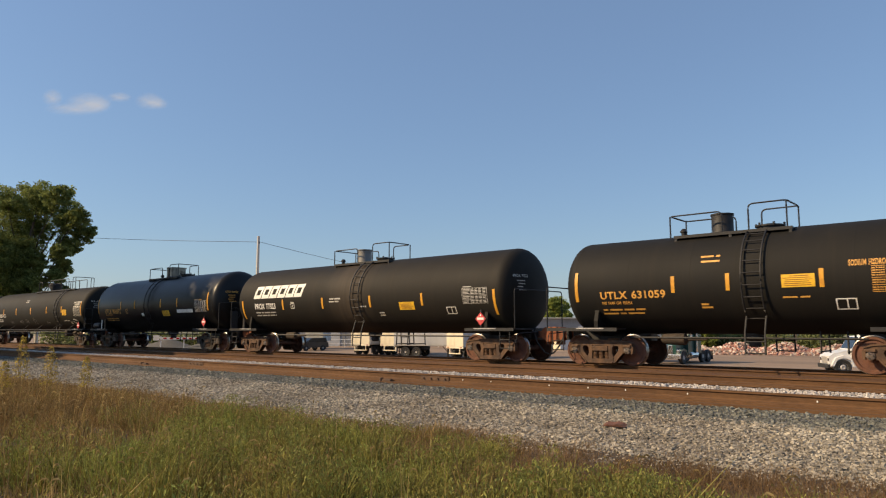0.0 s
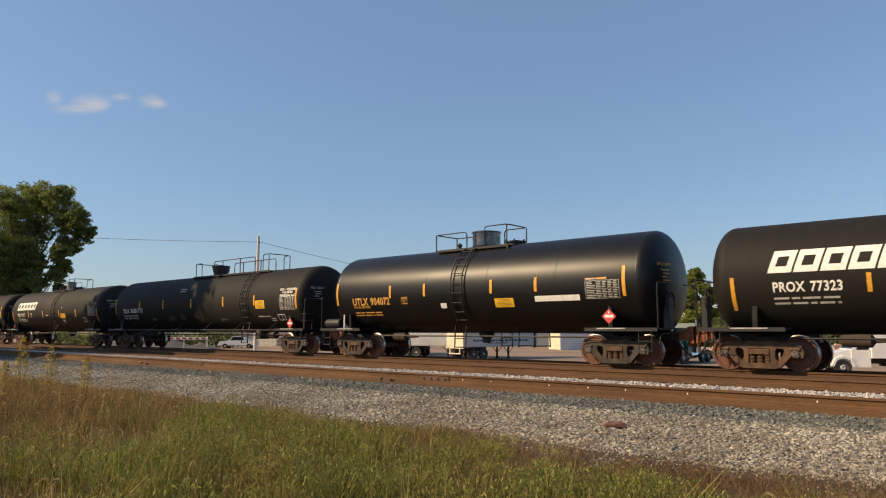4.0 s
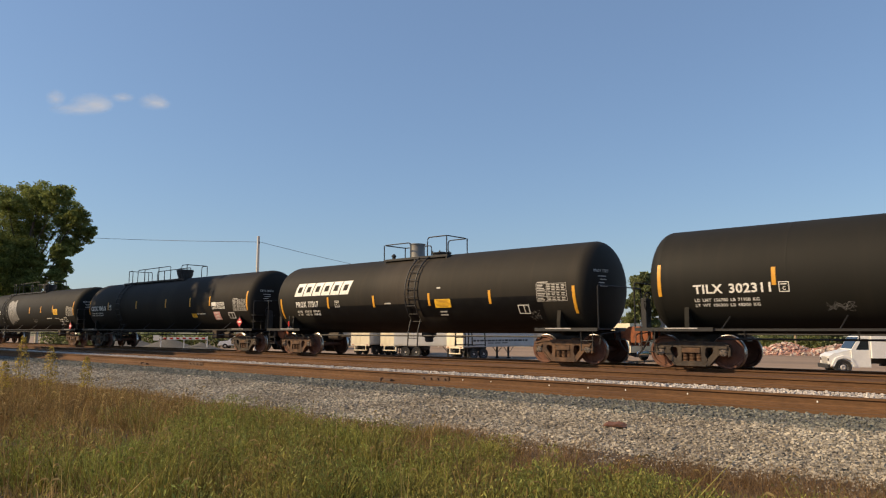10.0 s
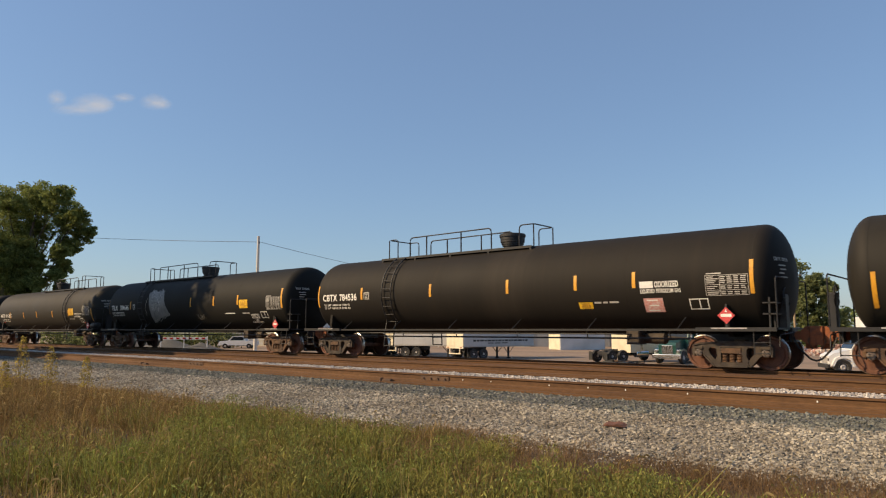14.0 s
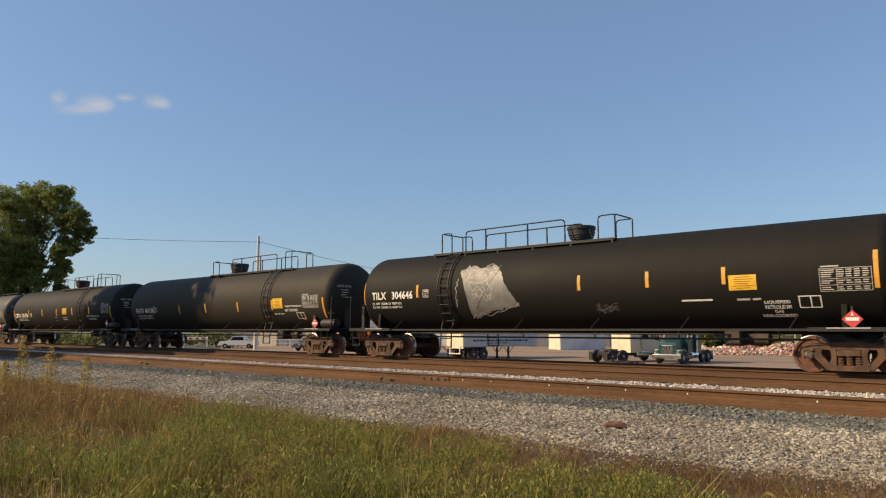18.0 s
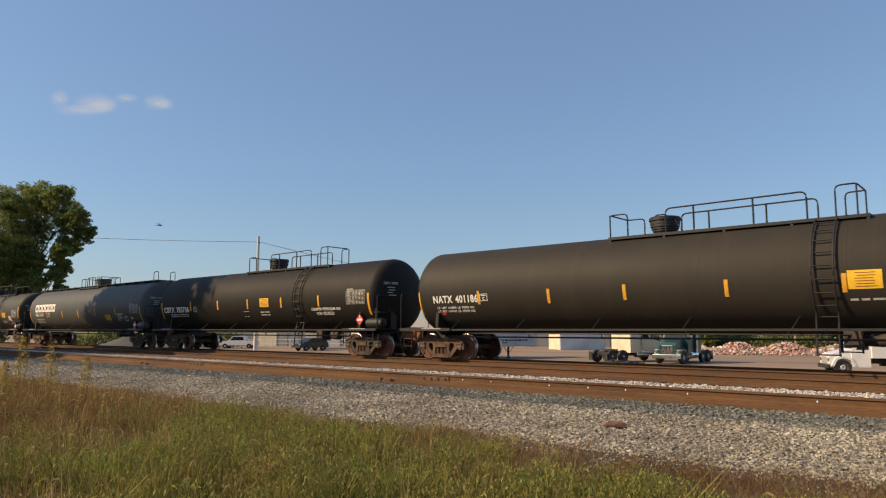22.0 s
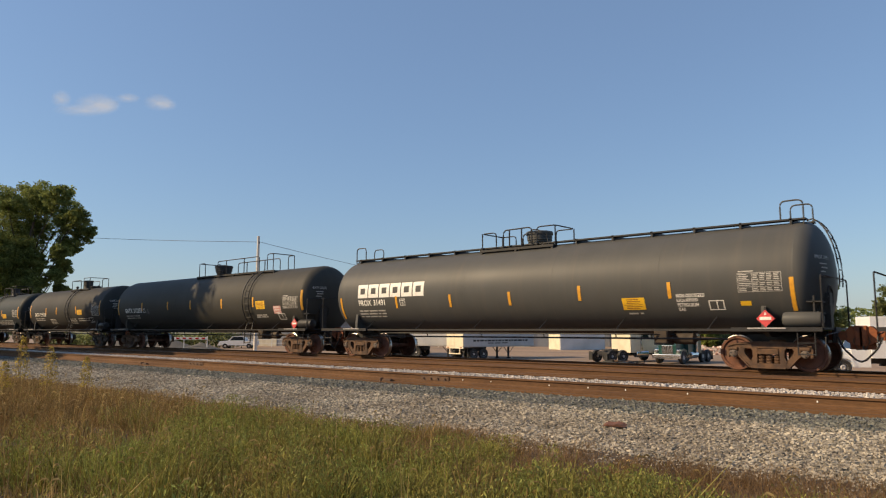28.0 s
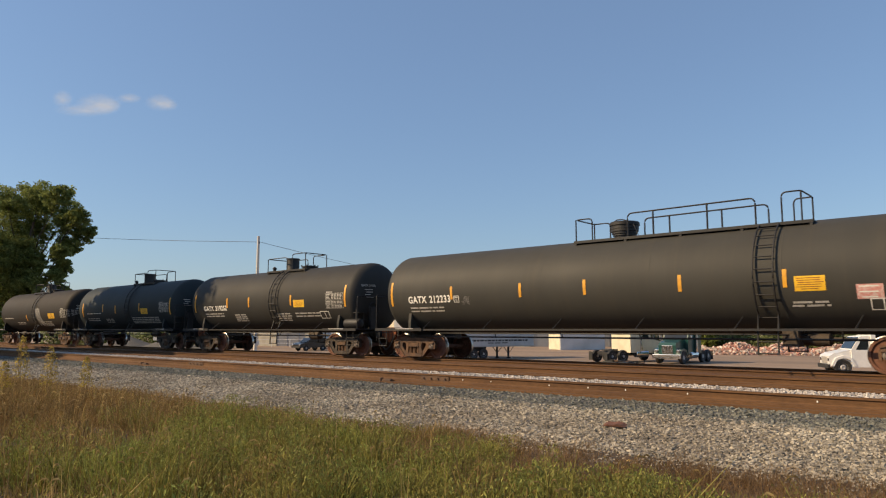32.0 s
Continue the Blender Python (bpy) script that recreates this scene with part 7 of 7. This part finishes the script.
def hedge(start, end, n, tall, seed, label):
    """Ragged shrubs along a line of the yard."""
    rng = np.random.default_rng(seed)
    a = rng.random(n)
    x, y = start[0] + (end[0] - start[0]) * a + rng.normal(0, 0.7, n), start[1] + (end[1] - start[1]) * a + rng.normal(0, 0.7, n)
    h = tall * (0.75 + 0.2 * np.sin(a * 23) + 0.14 * np.sin(a * 61)) * rng.random(n) ** 0.7
    p = np.stack([x, y, LOT + h], 1)
    d = rng.normal(0, 1, (n, 3))
    e = np.cross(d, rng.normal(0, 1, (n, 3)))
    d *= 0.22 / np.linalg.norm(d, axis=1)[:, None]
    e *= 0.11 / np.linalg.norm(e, axis=1)[:, None]
    co = np.stack([p - d, p - e, p + d, p + e], 1).reshape(-1, 3)
    me = bpy.data.meshes.new("hedge")
    me.from_pydata(co.tolist(), [], (np.array([[0, 1, 2, 3]]) + 4 * np.arange(n)[:, None]).tolist())
    me.materials.append(LEAF_FAR)
    tagged(new("hedge", me), label, "hedge", kind="stuff")


hedge((-120.0, 42.0), (-93.0, 59.5), 9000, 3.0, 33, "ragged dark green shrubs along the yard")
hedge((-38.0, 104.0), (-22.0, 104.0), 7000, 2.6, 34, "ragged green bushes before the house")


def barrier():
    """A low white rail with red boards on posts."""
    b = thing("barrier_rail", "white barrier rail with red boards", "barrier", m=pose(-92.0, 47.0, LOT, 0, 0, 40.8))
    part("rail", Geo().box(0, 6.6, -0.03, 0.03, 1.4, 1.75, bevel=0.01), TRUCK_WHITE, b)
    for k in range(7):
        part("red_board", Geo().box(0.5 + 0.88 * k, 0.95 + 0.88 * k, -0.05, -0.034, 1.48, 1.68), LAMP_RED, b, "red reflective board")
    for x in (0.1, 3.3, 6.5):
        part("post", Geo().box(x - 0.06, x + 0.06, 0.032, 0.15, 0, 1.9, bevel=0.01), TRUCK_WHITE, b)
    part("sign_board", Geo().box(-0.9, -0.05, -0.02, 0.02, 1.3, 2.0, bevel=0.01), TRUCK_WHITE, b, "plain white sign board")


barrier()


def far_woods():
    rng = np.random.default_rng(21)
    n = 26000
    a = rng.random(n)
    x = -330 + 520 * a
    y = 235 + 40 * np.sin(a * 9) + rng.normal(0, 8, n)
    h = (4.5 + 2.5 * np.sin(a * 37) + 1.6 * np.sin(a * 91)) * rng.random(n) ** 0.7
    p = np.stack([x, y, LOT + h], 1)
    d = rng.normal(0, 1, (n, 3))
    e = np.cross(d, rng.normal(0, 1, (n, 3)))
    d *= 0.6 / np.linalg.norm(d, axis=1)[:, None]
    e *= 0.35 / np.linalg.norm(e, axis=1)[:, None]
    co = np.stack([p - d, p - e, p + d, p + e], 1).reshape(-1, 3)
    me = bpy.data.meshes.new("far_woods")
    me.from_pydata(co.tolist(), [], (np.array([[0, 1, 2, 3]]) + 4 * np.arange(n)[:, None]).tolist())
    me.materials.append(LEAF)
    tagged(new("far_woods", me), "low green woods along the horizon", "woods", kind="stuff")


far_woods()


def utility_pole(x, y, tall, label, arm=False):
    p = thing("utility_pole", label, "utility pole", "poles along the yard", pose(x, y, LOT))
    part("pole", Geo().lathe([(0.17, 0), (0.15, tall * 0.5), (0.12, tall), (0.05, tall + 0.03)], 12), POLE_BROWN if arm else POLE_WOOD, p, smooth=True)
    if arm:
        part("crossarm", Geo().box(-1.2, 1.2, -0.06, 0.06, tall - 0.6, tall - 0.46), POLE_BROWN, p, m=pose(0, 0, 0, 0, 0, 40))
        for k in (-1.1, -0.5, 0.5, 1.1):
            part("insulator", Geo().lathe([(0.03, 0), (0.06, 0.05), (0.03, 0.1), (0.05, 0.15), (0.02, 0.18)], 8, "z", (k * math.cos(radians(40)), k * math.sin(radians(40)), tall - 0.46)), GLASS_DARK, p)
    else:
        part("insulator", Geo().lathe([(0.03, 0), (0.06, 0.05), (0.03, 0.1), (0.05, 0.15), (0.02, 0.18)], 8, "z", (0.16, 0, tall - 0.7)), GLASS_DARK, p)


utility_pole(-54.9, 37.2, 11.45, "bare sunlit timber utility pole", False)
utility_pole(-83.0, 28.4, 13.0, "timber utility pole among tree leaves", False)
utility_pole(-24.2, 98.0, 10.4, "timber utility pole with a crossarm", True)
utility_pole(-68.0, 92.0, 9.6, "timber utility pole by the warehouse", True)


def wire(name, a, b, sag, label):
    pts = [Vector(a).lerp(Vector(b), k / 16) - Vector((0, 0, sag * 4 * (k / 16) * (1 - k / 16))) for k in range(17)]
    ob = new(name, Geo().tube(pts, 0.02, 5).mesh(name, WIRE))
    tagged(ob, label, "cable", "cables on the poles")


wire("power_cable", (-83.0, 28.4, 11.9), (-54.9, 37.2, 9.72), 0.12, "thin dark cable slung between timber poles")
wire("power_cable", (-54.9, 37.2, 9.75), (-68.0, 92.0, 8.4), 0.6, "thin dark cable running away from the pole")


wire("power_cable", (-24.2, 98.0, 8.9), (-46.0, 84.0, 8.1), 0.5, "thin dark cable from the crossarm pole")


# small drifting cloud
def cloud_stuff():
    m = bpy.data.materials.new("thin cloud")
    m.use_nodes = True
    t, b = m.node_tree, m.node_tree.nodes["Principled BSDF"]
    n, link = t.nodes.new, t.links.new
    tc, ball, wisp = n("ShaderNodeTexCoord"), n("ShaderNodeTexGradient"), n("ShaderNodeTexNoise")
    ball.gradient_type = "SPHERICAL"
    mp = n("ShaderNodeMapping")
    link(tc.outputs["Object"], mp.inputs[0])
    link(mp.outputs[0], ball.inputs[0])
    wisp.inputs["Scale"].default_value, wisp.inputs["Detail"].default_value = 2.2, 5
    link(tc.outputs["Object"], wisp.inputs["Vector"])
    mul, clamp = n("ShaderNodeMath"), n("ShaderNodeMapRange")
    mul.operation = "MULTIPLY"
    link(ball.outputs[1], mul.inputs[0])
    link(wisp.outputs[0], mul.inputs[1])
    clamp.inputs[1].default_value, clamp.inputs[2].default_value, clamp.inputs[4].default_value = 0.02, 0.6, 0.5
    link(mul.outputs[0], clamp.inputs[0])
    link(clamp.outputs[0], b.inputs["Alpha"])
    b.inputs["Base Color"].default_value, b.inputs["Roughness"].default_value = (0.3, 0.3, 0.3, 1), 1.0
    # a faint glow of its own stands in for sunlight in the cloud
    b.inputs["Emission Color"].default_value, b.inputs["Emission Strength"].default_value = (1.0, 0.95, 0.92, 1), 0.4
    return m


CLOUD = thing("cloud", "thin wispy white cloud drifting in blue sky", "cloud")
CLOUD_MAT = cloud_stuff()
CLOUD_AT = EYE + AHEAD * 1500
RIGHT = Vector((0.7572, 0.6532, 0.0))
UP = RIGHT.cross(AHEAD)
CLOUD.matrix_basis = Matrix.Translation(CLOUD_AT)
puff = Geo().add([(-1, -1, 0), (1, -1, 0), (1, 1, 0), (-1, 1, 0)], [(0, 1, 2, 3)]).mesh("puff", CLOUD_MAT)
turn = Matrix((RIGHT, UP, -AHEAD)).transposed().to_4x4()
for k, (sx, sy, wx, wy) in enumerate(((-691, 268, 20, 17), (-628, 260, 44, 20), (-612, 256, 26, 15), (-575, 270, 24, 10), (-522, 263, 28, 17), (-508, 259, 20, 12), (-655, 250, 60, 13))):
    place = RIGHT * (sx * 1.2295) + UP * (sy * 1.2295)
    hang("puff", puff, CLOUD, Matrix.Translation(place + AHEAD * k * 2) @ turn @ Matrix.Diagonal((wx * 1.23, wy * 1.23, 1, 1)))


# a dragonfly that darts past before the sky
def build_dragonfly():
    d = thing("dragonfly", "small dark dragonfly flying past in the sky", "dragonfly")
    part("abdomen", Geo().lathe([(0.001, -0.046), (0.0022, -0.044), (0.002, -0.02), (0.003, -0.004)], 8, "x"), IRON, d, smooth=True)
    part("thorax", Geo().lathe([(0.003, -0.006), (0.006, 0.002), (0.006, 0.012), (0.003, 0.017)], 8, "x"), IRON, d, smooth=True)
    part("head", Geo().lathe([(0.002, 0.017), (0.005, 0.019), (0.005, 0.023), (0.002, 0.026)], 8, "x"), IRON, d, smooth=True)
    for x in (0.0, 0.009):
        for s in (-1, 1):
            tip = x + (0.012 if x else -0.008)
            g = Geo().add([(x - 0.003, 0, 0.005), (x + 0.003, 0, 0.005), (tip + 0.006, s * 0.042, 0.012), (tip - 0.004, s * 0.044, 0.012), (x - 0.003, 0, 0.0058), (x + 0.003, 0, 0.0058), (tip + 0.006, s * 0.042, 0.0128), (tip - 0.004, s * 0.044, 0.0128)], [(0, 1, 2, 3), (7, 6, 5, 4), (0, 4, 5, 1), (1, 5, 6, 2), (2, 6, 7, 3), (3, 7, 4, 0)])
            part("wing", g, GLASS_DARK, d)
    return d


DRAGONFLY = build_dragonfly()


# ---- movement ----
def travel(t):
    """How far the train has rolled after t seconds."""
    return 5.52 * t + 0.002 * t * t


def motions():
    rows = [2.0 * k for k in range(17)]
    for car in CARS:
        at = car.matrix_basis.translation.copy()
        walk(car, [(t, pose(at.x + travel(t), at.y, at.z)) for t in rows])
    drift = CLOUD.matrix_basis.translation.copy()
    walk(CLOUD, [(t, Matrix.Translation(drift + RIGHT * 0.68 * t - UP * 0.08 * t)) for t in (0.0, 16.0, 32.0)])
    # the dragonfly: time, then metres to the side and up at seven metres off
    darts = [(0.0, -6.2, 0.4), (12.1, -6.2, 0.8), (12.4, -2.05, 0.72), (12.5, -1.53, 0.6), (12.6, -0.98, 0.49), (12.7, -0.45, 0.33), (12.8, -0.05, 0.21), (12.9, 0.37, 0.13), (13.0, 0.84, 0.13), (13.1, 1.42, 0.155), (13.4, 3.4, 0.25), (13.8, 6.5, 0.4)]
    darts2 = [(21.0, -6.2, 0.1), (21.8, -3.1, 0.2), (22.0, -2.88, 0.24), (23.0, -2.78, 0.74), (23.5, -1.95, 0.85), (23.8, -1.29, 1.02), (23.9, -0.97, 1.19), (24.0, -0.64, 1.34), (24.1, -0.27, 1.42), (24.2, 0.25, 1.62), (24.3, 0.85, 1.83), (24.4, 2.3, 2.13), (24.5, 3.9, 2.46), (24.7, 7.0, 3.0), (32.0, 7.0, 3.2)]
    face = Matrix.Rotation(radians(40.8), 4, "Z")
    away = [(15.5, EYE + Vector((4, -5, 0.6))), (18.5, EYE + Vector((-4, -5, 0.6)))]
    spots = [(t, EYE + AHEAD * 7 + RIGHT * a + UP * b) for t, a, b in darts] + away + [(t, EYE + AHEAD * 7 + RIGHT * a + UP * b) for t, a, b in darts2]
    walk(DRAGONFLY, [(t, Matrix.Translation(p) @ face) for t, p in spots])
    turns = [(0.1 * k, math.degrees(travel(0.1 * k) / WHEEL_R) % 360.0) for k in range(321)]
    for wheelset, u in WHEELSETS:
        walk(wheelset, [(t, pose(u, 0, WHEEL_R, 0, a, 0)) for t, a in turns])


motions()
